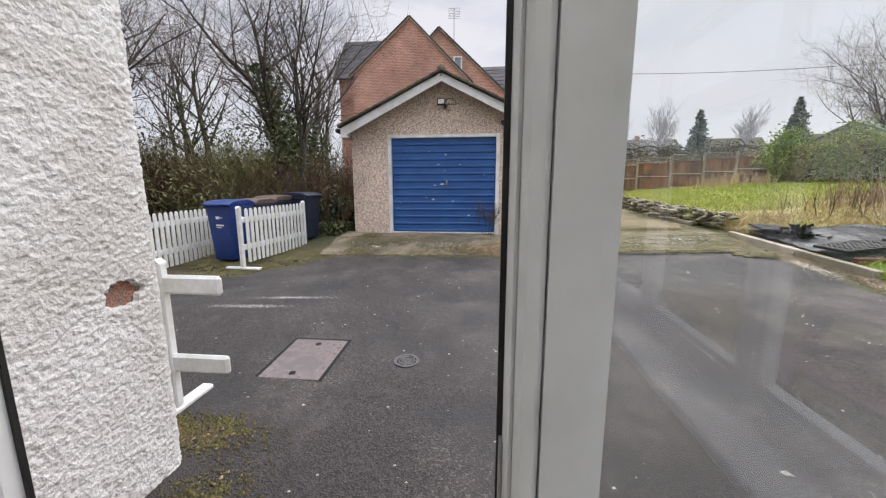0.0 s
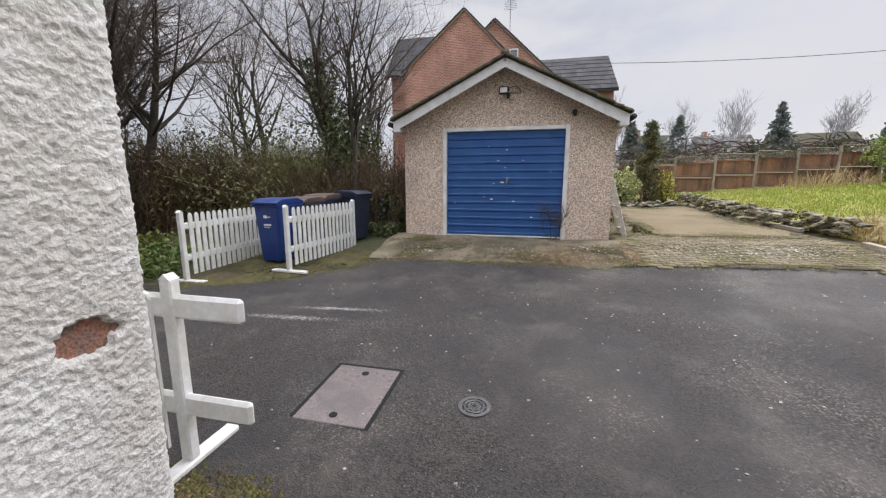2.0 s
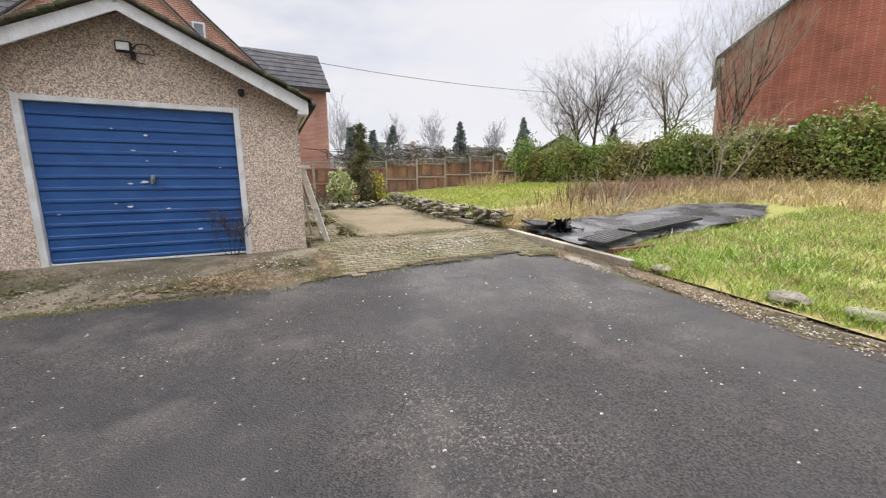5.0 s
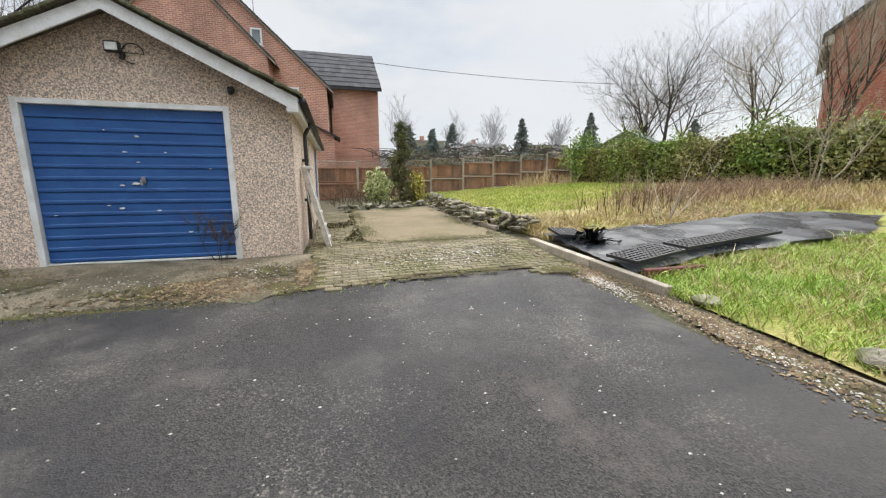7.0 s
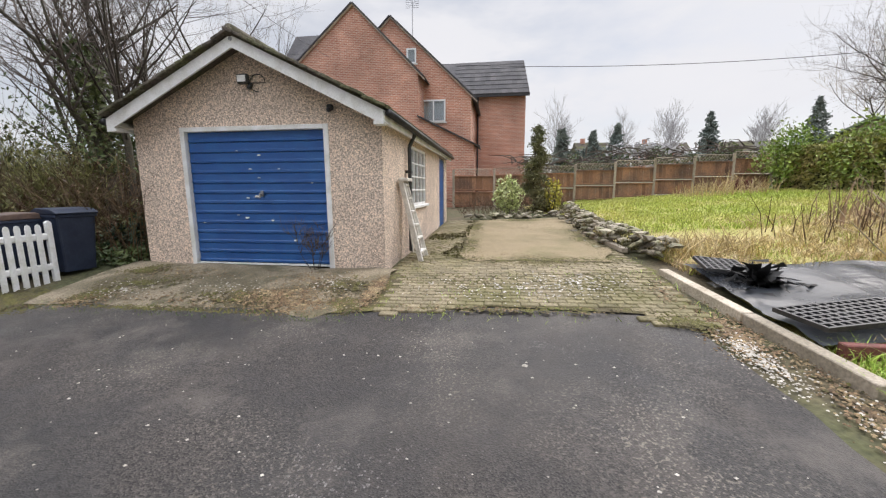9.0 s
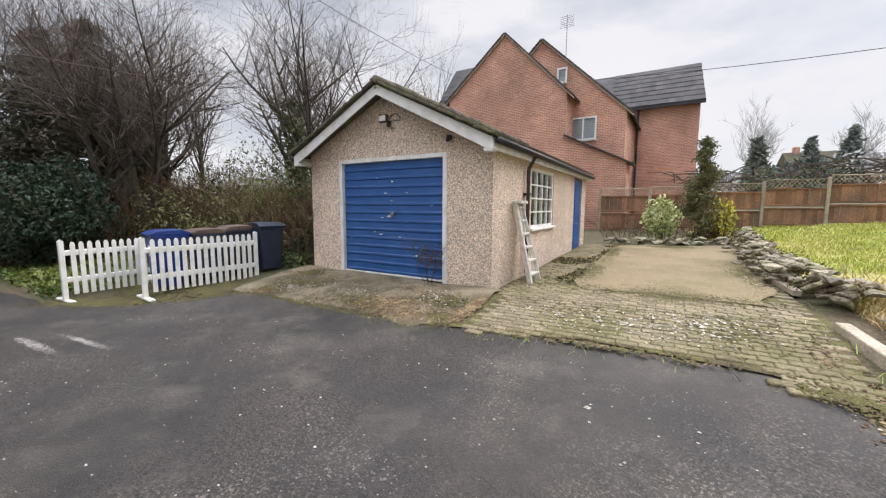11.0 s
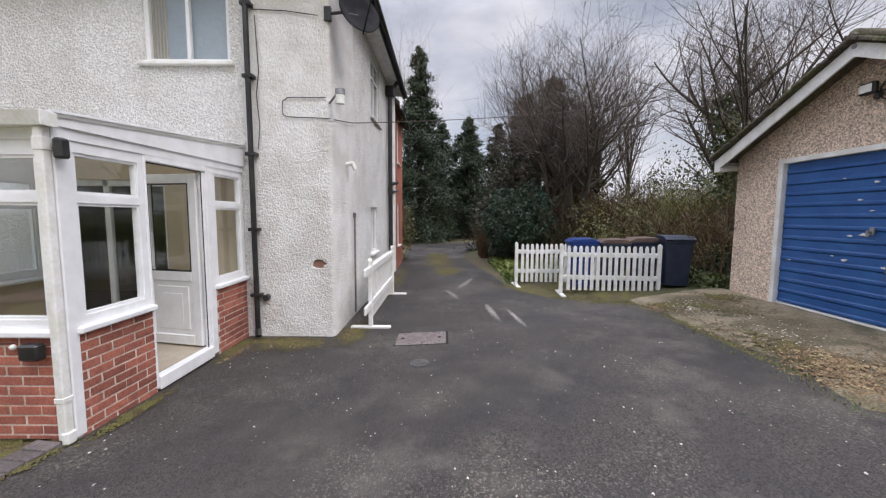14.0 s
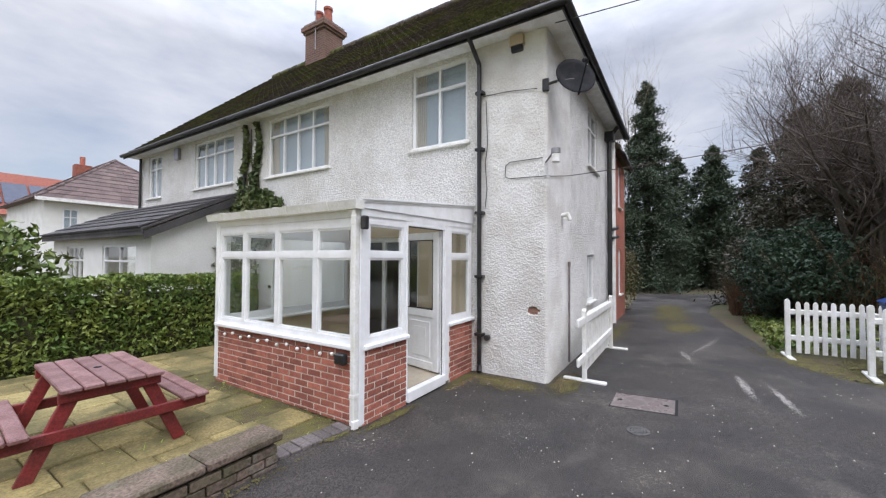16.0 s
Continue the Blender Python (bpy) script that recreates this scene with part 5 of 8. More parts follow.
for s in (-1, 1):
    box(g, (0.108, s * 0.022, 1.057), (0.118, s * 0.030, 2.073), 0)
    box(g, (W - 0.118, s * 0.022, 1.057), (W - 0.108, s * 0.030, 2.073), 0)
    box(g, (0.118, s * 0.022, 2.063), (W - 0.118, s * 0.030, 2.073), 0)
    box(g, (0.118, s * 0.022, 1.057), (W - 0.118, s * 0.030, 1.067), 0)
part("gasket", g, RUBBER, leaf)
g = nb()
box(g, (W - 0.075, 0.03, 1.0), (W - 0.04, 0.042, 1.24), 0.004)
rod(g, (W - 0.057, 0.04, 1.12), (W - 0.057, 0.085, 1.12), 0.010)
rod(g, (W - 0.057, 0.08, 1.12), (W - 0.17, 0.08, 1.12), 0.010)
box(g, (W - 0.075, -0.042, 1.0), (W - 0.04, -0.03, 1.24), 0.004)
rod(g, (W - 0.057, -0.085, 1.12), (W - 0.057, -0.04, 1.12), 0.010)
rod(g, (W - 0.057, -0.08, 1.12), (W - 0.17, -0.08, 1.12), 0.010)
part("door_handle", g, STEEL, leaf, "steel lever handle")
for z in (0.4, 1.2, 2.0):
    g = nb()
    box(g, (-0.73, CY1 - 0.10, z), (-0.69, CY1 - 0.07, z + 0.1), 0.004)
    part("hinge", g, UPVC_OLD, dfr)

# lamps and bulbs on the conservatory
b = thing("wall_lamp", "small black lamp under the conservatory eaves", "light")
q = nb()
box(q, (CX - 0.03, CY1 + 0.03, 2.10), (CX + 0.05, CY1 + 0.10, 2.24), 0.015)
part("body", q, BLACK_PIPE, b)
q = nb()
rod(q, (CX + 0.0, CY1, 2.17), (CX + 0.0, CY1 + 0.04, 2.17), 0.02)
part("bracket", q, BLACK_PIPE, b)
b = thing("floodlight", "black floodlight on the low brick wall", "light")
q = nb()
box(q, (CX + 0.03, 0.28, 0.68), (CX + 0.11, 0.42, 0.80), 0.015)
part("body", q, BLACK_PIPE, b)
q = nb()
rod(q, (CX, 0.35, 0.70), (CX + 0.05, 0.35, 0.72), 0.025)
part("bracket", q, BLACK_PIPE, b)
lights = thing("string_lights", "string of small round garden bulbs under the sill", "string lights")
pts = []
for k in range(25):
    y = CY0 + 0.12 + k * 0.098
    pts.append((CX + 0.03, y, 0.80 - 0.035 * abs(math.sin(k * 0.8))))
wire = cable("wire", pts, 0.004, BLACK_PIPE, "")
wire.parent = lights
del wire["category"]
q = nb()
bmesh.ops.create_uvsphere(q, u_segments=8, v_segments=6, radius=0.022)
bulb = part("bulb", q, UPVC_OLD, lights, "", True)
bulb.location = (pts[0][0] + 0.01, pts[0][1], pts[0][2] - 0.025)
for p in pts[2::2]:
    o = bulb.copy()
    scene.collection.objects.link(o)
    o.location = (p[0] + 0.01, p[1], p[2] - 0.025)

# ---- the house next door ----
twin = thing("house", "white semi-detached house with a lean-to, joined to the next", "house")
tw = [(-8.55, -6.50, 3.76, 5.09), (-11.65, -10.70, 3.73, 5.10)]
part("wall", wall_mesh("x", HX, -0.3, -12.3, -5.985, HB - 0.3, HE, tw), ROUGHCAST, twin)
part("wall", wall_mesh("y", -12.3, 0.3, -7.2, HX - 0.31, HB - 0.3, HE, []), ROUGHCAST, twin)
part("wall", wall_mesh("x", -7.2, 0.3, -11.99, -5.99, HB - 0.3, HE, []), ROUGHCAST, twin)
for (a, b_, c_, d), cols in zip(tw, (4, 2)):
    window(twin, "x", HX, a, b_, c_, d, cols, transom=d - 0.42, inward=-1, label="white upvc casement window with top lights")
# the same added panels behind the upper panes next door
for (a, b_, c_, d) in tw:
    q = nb()
    box(q, (HX - 0.135, a + 0.03, c_ + 0.03), (HX - 0.125, b_ - 0.03, d - 0.02))
    part("blind", q, PANE_BACKING, twin, "pale blue-grey panel added behind the glass")
rm = nb()
box(rm, (-4.4, -11.95, 2.65), (HX - 0.31, -6.05, 2.75))
box(rm, (-4.6, -11.95, 0.05), (-4.5, -6.05, HE))
part("room_wall", rm, ROOM, twin)
hip_roof(twin, -7.85, EX, -12.65, -6.005, EZ, 3.2, True, False, OLD_TILE, 34, 26)
so = nb()
box(so, (HX - 0.1, -12.63, EZ - 0.045), (EX - 0.03, -6.005, EZ - 0.015))
part("soffit", so, WHITE_PAINT, twin)
gt = nb()
box(gt, (EX - 0.03, -12.65, EZ - 0.12), (EX - 0.005, -6.005, EZ - 0.004), 0.004)
rod(gt, (EX + 0.045, -12.65, EZ - 0.03), (EX + 0.045, -6.01, EZ - 0.03), 0.055, 8)
part("gutter", gt, BLACK_PIPE, twin, "black gutter")
dp = nb()
rod(dp, (HX + 0.06, -12.15, EZ - 0.1), (HX + 0.06, -12.15, 2.9), 0.04)
part("downpipe", dp, BLACK_PIPE, twin)
dp = nb()
rod(dp, (HX + 0.06, -5.9, EZ - 0.1), (HX + 0.06, -5.9, 1.0), 0.04)
part("downpipe", dp, BLACK_PIPE, twin)
b = nb()
box(b, (HX, -9.65, 4.75), (HX + 0.1, -9.4, 5.1), 0.01)
part("alarm_box", b, STEEL, twin, "grey alarm box")
lw = [(-12.1, -10.6, 0.9, 2.1), (-9.2, -7.1, 0.9, 2.1)]
part("wall", wall_mesh("x", 0.3, -0.25, -13.2, -6.5, -0.2, 2.45, lw), RENDER_WHITE, twin, "white rendered lean-to")
for (a, b_, c_, d), cols in zip(lw, (3, 2)):
    window(twin, "x", 0.3, a, b_, c_, d, cols, transom=1.7, inward=-1)
b = nb()
prism(b, [(HX + 0.01, -0.2), (0.299, -0.2), (0.299, 2.44), (HX + 0.01, 3.35)], -6.52, -6.3, "y")
part("wall", b, RENDER_WHITE, twin)
b = nb()
prism(b, [(HX + 0.01, -0.2), (0.299, -0.2), (0.299, 2.44), (HX + 0.01, 3.35)], -13.4, -13.2, "y")
part("wall", b, RENDER_WHITE, twin)
b = nb()
prism(b, [(HX + 0.01, 3.40), (0.55, 2.36), (0.55, 2.42), (HX + 0.01, 3.47)], -13.6, -6.15, "y")
lr = part("roof", b, SLATE, twin, "dark tiled lean-to roof")
tiles(lr, SLATE, (0.58, -13.6, 2.42), (0, 7.45, 0), (-2.1, 0, 1.03), 26, 6)
b = nb()
prism(b, [(HX + 0.02, 3.18), (0.5, 2.18), (0.5, 2.34), (HX + 0.02, 3.38)], -6.15, -6.12, "y")
box(b, (0.5, -13.6, 2.26), (0.53, -6.15, 2.37), 0.004)
part("fascia", b, SLATE, twin, "dark grey fascia")

# ---- plants: makers ----
def tube(vs_, fs_, pts, radii, sides):
    """A tapering tube through pts, added to the lists."""
    prev = None
    for p, r, q in zip(pts, radii, list(pts[1:]) + [pts[-1] * 2 - pts[-2]]):
        d = (q - p).normalized() if (q - p).length > 1e-6 else Vector((0, 0, 1))
        a = d.orthogonal().normalized()
        b = d.cross(a)
        base = len(vs_)
        for k in range(sides):
            t = 6.2832 * k / sides
            vs_.append(p + a * (r * math.cos(t)) + b * (r * math.sin(t)))
        if prev is not None:
            for k in range(sides):
                fs_.append((prev + k, prev + (k + 1) % sides, base + (k + 1) % sides, base + k))
        prev = base


def limb(out, p, d, length, r, level, rng, up, spread, counts, bend=0.25, rmin=0.003):
    """One limb and all that grows from it. out: lists of (verts, faces) for wood and twigs; counts: shoots of each level."""
    n = 6 if level == 0 else 5 if level == 1 else 4
    pts, radii = [p.copy()], [r]
    d = d.normalized()
    for k in range(n):
        d = (d + Vector((rng.gauss(0, bend), rng.gauss(0, bend), rng.gauss(0, bend) + up)) * 0.45).normalized()
        p = p + d * (length / n)
        pts.append(p.copy())
        radii.append(r * (1 - 0.75 * (k + 1) / n))
    which = out[0] if level < 2 else out[1]
    tube(which[0], which[1], pts, radii, 7 if level == 0 else 5 if level == 1 else 3)
    if level >= len(counts):
        return
    for k in range(counts[level]):
        f = rng.uniform(0.30, 1.0) if level else rng.uniform(0.45, 1.0)
        i = min(n - 1, int(f * n))
        q = pts[i].lerp(pts[i + 1], f * n - i)
        axis = (pts[i + 1] - pts[i]).normalized()
        side = axis.orthogonal().normalized()
        side.rotate(Matrix.Rotation(rng.random() * 6.283, 3, axis))
        limb(out, q, axis * (1 - spread) + side * spread + Vector((0, 0, up * 0.6)), length * rng.uniform(0.42, 0.68), max(rmin, radii[i] * rng.uniform(0.4, 0.6)), level + 1, rng, up, spread, counts, bend, rmin)


def bare_tree(name, x, y, trunks, counts, seed, label, up=0.35, spread=0.55, z=None, bark=None, twig=None, bend=0.17, cat="tree", rmin=0.003):
    """A leafless tree. trunks: (lean x, lean y, length, radius) of each stem."""
    rng = random.Random(seed)
    t = thing(name, label, cat)
    out = [([], []), ([], [])]
    z = gz(x, y) - 0.1 if z is None else z
    for (lx, ly, length, r) in trunks:
        limb(out, Vector((x + lx * 0.15, y + ly * 0.15, z)), Vector((lx, ly, 1)), length, r, 0, rng, up, spread, counts, bend, rmin)
    raw("trunk", *out[0], bark or BARK, t, True)
    if out[1][0]:
        c = raw("crown", *out[1], twig or TWIG, t)
        tagged(c, "bare grey-brown twigs")
    return t


def leaf_quads(places, size, rng, flat=0.0, droop=0.0, slim=0.45):
    """One small folded leaf, of two triangles, at each place."""
    vs_, fs_ = [], []
    for p in places:
        a = Vector((rng.gauss(0, 1), rng.gauss(0, 1), rng.gauss(0, 1) * (1 - flat) - droop)).normalized()
        b = a.orthogonal().normalized()
        b.rotate(Matrix.Rotation(rng.random() * 6.283, 3, a))
        s = size * rng.uniform(0.6, 1.4)
        k = len(vs_)
        vs_ += [p - a * s, p + b * s * slim, p + a * s, p - b * s * slim + a.cross(b) * s * slim * 0.5]
        fs_ += [(k, k + 1, k + 2), (k, k + 2, k + 3)]
    return vs_, fs_


def conifer(name, x, y, h, r, n, seed, label, material=None, size=0.16, z=None, base=0.04):
    """A conifer: trunk, drooping boughs, and sprays of needles along them, with gaps."""
    rng = random.Random(seed)
    t = thing(name, label, "tree")
    z = gz(x, y) - 0.1 if z is None else z
    wv, wf = [], []
    tube(wv, wf, [Vector((x, y, z)), Vector((x + rng.gauss(0, 0.1), y, z + h * 0.5)), Vector((x, y, z + h))], [h * 0.022, h * 0.014, 0.01], 7)
    places = []
    boughs = int(h * 15)
    for k in range(boughs):
        f = base + (1 - base) * (k / boughs)
        a = rng.random() * 6.283
        reach = r * (1 - f) ** 0.75 * rng.uniform(0.55, 1.15) + 0.12
        p0 = Vector((x, y, z + h * f))
        tip = p0 + Vector((math.cos(a) * reach, math.sin(a) * reach, -reach * rng.uniform(0.15, 0.55)))
        mid = p0.lerp(tip, 0.5) + Vector((0, 0, reach * 0.12))
        tube(wv, wf, [p0, mid, tip], [0.03, 0.018, 0.006], 3)
        m = max(5, int(n / boughs * (0.35 + reach / r)))
        for _ in range(m):
            g = rng.random() ** 0.6
            q = p0.lerp(mid, g * 2) if g < 0.5 else mid.lerp(tip, g * 2 - 1)
            w = 0.10 + 0.16 * reach
            places.append(q + Vector((rng.gauss(0, w * 0.6), rng.gauss(0, w * 0.6), rng.gauss(0, w * 0.45) - 0.08)))
    raw("trunk", wv, wf, BARK, t, True)
    raw("crown", *leaf_quads(places, size, rng, 0.3, 0.4, 0.26), material or CONIFER, t)
    return t


def bush(name, x, y, h, rx, ry, n, seed, label, material, size=0.05, stems=14, z=None, hollow=0.35, cat="shrub", twig=None, lumpy=0.35):
    """A bush: stems from one foot, and many leaves in an uneven crown."""
    rng = random.Random(seed)
    t = thing(name, label, cat)
    z = gz(x, y) - 0.05 if z is None else z
    wv, wf = [], []
    for _ in range(stems):
        a, q = rng.random() * 6.283, rng.uniform(0.2, 0.9)
        tip = Vector((x + math.cos(a) * rx * q, y + math.sin(a) * ry * q, z + h * rng.uniform(0.6, 1.02)))
        foot = Vector((x + math.cos(a) * 0.1 * rx, y + math.sin(a) * 0.1 * ry, z))
        mid = foot.lerp(tip, 0.5) + Vector((rng.gauss(0, 0.1), rng.gauss(0, 0.1), 0.05))
        tube(wv, wf, [foot, mid, tip], [0.015, 0.010, 0.004], 4)
    raw("stems", wv, wf, twig or BARK, t)
    places = []
    while len(places) < n:
        u = Vector((rng.gauss(0, 1), rng.gauss(0, 1), rng.gauss(0, 1))).normalized()
        bump = 1 + lumpy * noise.noise((u.x * 2.4, u.y * 2.4, u.z * 2.4 + seed)) + 0.5 * lumpy * noise.noise((u.x * 6, u.y * 6, u.z * 6 + seed))
        q = (hollow + (1 - hollow) * rng.random() ** 0.5) * bump
        p = Vector((x + u.x * rx * q, y + u.y * ry * q, z + h * 0.52 + u.z * h * 0.5 * q))
        if p.z > z:
            places.append(p)
    raw("leaves", *leaf_quads(places, size, rng), material, t)
    return t


def hedge(name, a, b, w, h0, h1, n, seed, label, material, size, z=None, rag0=0.14, soft_=0.16):
    """A clipped hedge from a to b: a twiggy inside and a shell of leaves with an uneven face and top."""
    rng = random.Random(seed)
    t = thing(name, label, "hedge")
    a, b = Vector(a), Vector(b)
    d = (b - a)
    nrm = Vector((-d.y, d.x)).normalized()
    wv, wf = [], []
    for k in range(int(d.length * 10)):
        p = a.lerp(b, rng.random()) + nrm * rng.uniform(-0.3, 0.3) * w
        g = gz(p.x, p.y) if z is None else z
        tip = Vector((p.x + rng.gauss(0, 0.15), p.y + rng.gauss(0, 0.15), g + rng.uniform(0.5, 0.95) * h0))
        tube(wv, wf, [Vector((p.x, p.y, g)), Vector((p.x, p.y, g)).lerp(tip, 0.5) + Vector((rng.gauss(0, 0.06), 0, 0)), tip], [0.02, 0.014, 0.005], 3)
    raw("stems", wv, wf, BARK, t)
    places = []
    for _ in range(n):
        f = rng.random()
        h = (h0 + (h1 - h0) * f)
        p = a.lerp(b, f)
        bulge = rag0 * noise.noise((f * d.length * 0.8, seed, 0)) + 0.09 * noise.noise((f * d.length * 2.7, seed, 4))
        top = rng.random() < w / (w + 2 * h)
        if top:
            o, v = rng.uniform(-0.5, 0.5) * w, h * (1 + bulge * 0.8) - abs(rng.gauss(0, 0.09))
        else:
            v = h * rng.random() ** 0.9
            rag = 0.10 * noise.noise((f * d.length * 1.9, v * 2.2, seed + 2))
            o = rng.choice((-0.5, 0.5)) * (w * (1 + rag) - abs(rng.gauss(0, soft_)) + bulge * 0.6)
            v *= 1 + bulge * 0.5
        q = p + nrm * o
        g = gz(q.x, q.y) if z is None else z
        places.append(Vector((q.x, q.y, g + v)))
    raw("leaves", *leaf_quads(places, size, rng), material, t)
    # solid blocks behind the leaves; inner shade is put into their dark colour
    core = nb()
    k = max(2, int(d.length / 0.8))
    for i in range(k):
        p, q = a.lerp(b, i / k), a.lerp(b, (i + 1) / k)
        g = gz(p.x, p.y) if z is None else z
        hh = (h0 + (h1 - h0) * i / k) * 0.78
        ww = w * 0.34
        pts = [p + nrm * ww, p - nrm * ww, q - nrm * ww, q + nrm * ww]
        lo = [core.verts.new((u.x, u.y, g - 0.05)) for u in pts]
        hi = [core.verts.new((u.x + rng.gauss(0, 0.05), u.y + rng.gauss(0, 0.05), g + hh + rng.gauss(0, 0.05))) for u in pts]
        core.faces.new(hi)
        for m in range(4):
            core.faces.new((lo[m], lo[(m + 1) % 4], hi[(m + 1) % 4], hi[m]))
    part("inner_growth", core, HEDGE_SHADE, t, "solid core, its dark colour standing in for the shaded inside")
    return t


# dark colour of the hedge core, with the inner shade painted in
HEDGE_SHADE = mat("hedge_inside_shade", (0.045, 0.055, 0.02), (0.055, 0.05, 0.028), scale=3, fine=20, var=0.4, rough=1.0, bump=0.5, bdist=0.05)


def thicket(name, area, n, h0, h1, seed, label, material, r=0.006, kinds=0, lean=0.3):
    """A stand of thin stems that no one could count. area: x0, x1, y0, y1."""
    rng = random.Random(seed)
    vs_, fs_ = [], []
    for _ in range(n):
        x, y = rng.uniform(area[0], area[1]), rng.uniform(area[2], area[3])
        z = gz(x, y) - 0.05
        h = rng.uniform(h0, h1) * (0.75 + 0.4 * noise.noise((x * 0.7, y * 0.7, seed)))
        lx, ly = rng.gauss(0, lean), rng.gauss(0, lean)
        p0 = Vector((x, y, z))
        p1 = p0 + Vector((lx * h * 0.35, ly * h * 0.35, h * 0.55))
        p2 = p0 + Vector((lx * h * 0.9 + rng.gauss(0, 0.08), ly * h * 0.9, h))
        tube(vs_, fs_, [p0, p1, p2], [r * 1.6, r, r * 0.4], 3)
        for _ in range(kinds):
            f = rng.uniform(0.35, 0.95)
            q = p0.lerp(p2, f)
            tube(vs_, fs_, [q, q + Vector((rng.gauss(0, 0.16), rng.gauss(0, 0.16), rng.uniform(0.05, 0.3))) * h * 0.5], [r * 0.6, r * 0.3], 3)
    return tagged(raw(name, vs_, fs_, material), label, "undergrowth", kind="stuff")


def leafage(name, area, n, size, seed, label, material, zlo, zhi, cat="undergrowth", clump=1.0):
    rng = random.Random(seed)
    places = []
    while len(places) < n:
        x, y = rng.uniform(area[0], area[1]), rng.uniform(area[2], area[3])
        top = zhi * (0.65 + 0.6 * noise.noise((x * clump, y * clump, seed)))
        if top < zlo + 0.02:
            continue
        places.append(Vector((x, y, gz(x, y) + rng.uniform(zlo, max(top, zlo + 0.05)))))
    return tagged(raw(name, *leaf_quads(places, size, rng), material), label, cat, kind="stuff")


def grass(name, inside, area, n, h, seed, label, material, w=0.006, lean=0.5, tuft=0.6, cat="grass"):
    """Blades of grass, each a bent strip of three triangles."""
    rng = random.Random(seed)
    vs_, fs_ = [], []
    while len(fs_) < n * 2:
        x, y = rng.uniform(area[0], area[1]), rng.uniform(area[2], area[3])
        dens = 0.5 + tuft * noise.noise((x * 1.7, y * 1.7, seed))
        if rng.random() > dens or not inside(x, y):
            continue
        z = gz(x, y) - 0.02
        hh = h * rng.uniform(0.5, 1.3) * (0.7 + 0.8 * max(0, noise.noise((x * 2.3, y * 2.3, seed + 3)) + 0.3))
        a = rng.random() * 6.283
        lx, ly = rng.gauss(0, lean) * hh, rng.gauss(0, lean) * hh
        ww = w * rng.uniform(0.7, 1.4)
        cx, sx = math.cos(a) * ww, math.sin(a) * ww
        k = len(vs_)
        vs_ += [(x - cx, y - sx, z), (x + cx, y + sx, z), (x + lx * 0.4 + cx * 0.7, y + ly * 0.4 + sx * 0.7, z + hh * 0.65), (x + lx * 0.4 - cx * 0.7, y + ly * 0.4 - sx * 0.7, z + hh * 0.65), (x + lx, y + ly, z + hh)]
        fs_ += [(k, k + 1, k + 2, k + 3), (k + 3, k + 2, k + 4)]
    return tagged(raw(name, vs_, fs_, material), label, cat, kind="stuff")


# ---- drive side: picket panels, bins, covers ----
def picket_panel(m, length, n, label, overhang=(0.0, 0.0), posts=(0.0, 1.0), foot=True, h=0.98, zr=(0.30, 0.74), deep=0.095):
    """A free-standing picket panel along its own x, on flat feet."""
    t = thing("picket_panel", label, "fence panel", "picket panels", at=m)
    for z in zr:
        b = nb()
        box(b, (-overhang[0], -0.022, z), (length + overhang[1], 0.022, z + deep), 0.018)
        part("rail", b, UPVC_OLD, t)
    for f in posts:
        b = nb()
        x = length * f
        box(b, (x - 0.035, -0.03, 0.04), (x + 0.035, 0.03, h), 0.008)
        prism(b, [(x - 0.035, h), (x + 0.035, h), (x, h + 0.03)], -0.03, 0.03, "y")
        part("post", b, UPVC_OLD, t)
        if foot:
            b = nb()
            box(b, (x - 0.045, -0.30, 0.0), (x + 0.045, 0.30, 0.04), 0.01)
            part("foot", b, UPVC_OLD, t)
    b = nb()
    w = 0.032
    prism(b, [(-w, 0.10), (w, 0.10), (w, 0.92), (w * 0.7, 0.955), (0, 0.97), (-w * 0.7, 0.955), (-w, 0.92)], -0.036, -0.020, "y")
    first = part("picket", b, UPVC_OLD, t)
    step = (length - 0.16) / n
    for k in range(n):
        o = first if k == 0 else first.copy()
        if k:
            scene.collection.objects.link(o)
        o.location = (0.08 + step * (k + 0.5), 0, 0)
    return t


picket_panel(pose(-3.70, 5.58, gz(-3.7, 5.58), 0, 0, 85), 1.83, 15, "white plastic picket panel standing before the bins")
picket_panel(pose(-4.88, 4.93, gz(-4.88, 4.93) - 0.02, 0, 0, 92), 1.80, 15, "white plastic picket panel standing beside the bins")
picket_panel(pose(-4.40, 2.18, gz(-4.4, 2.18) - 0.01, 0, 0, 0), 2.45, 22, "white picket panel with broken rail ends against the house", (0.0, 0.42), zr=(0.295, 0.83), h=1.03, deep=0.125)


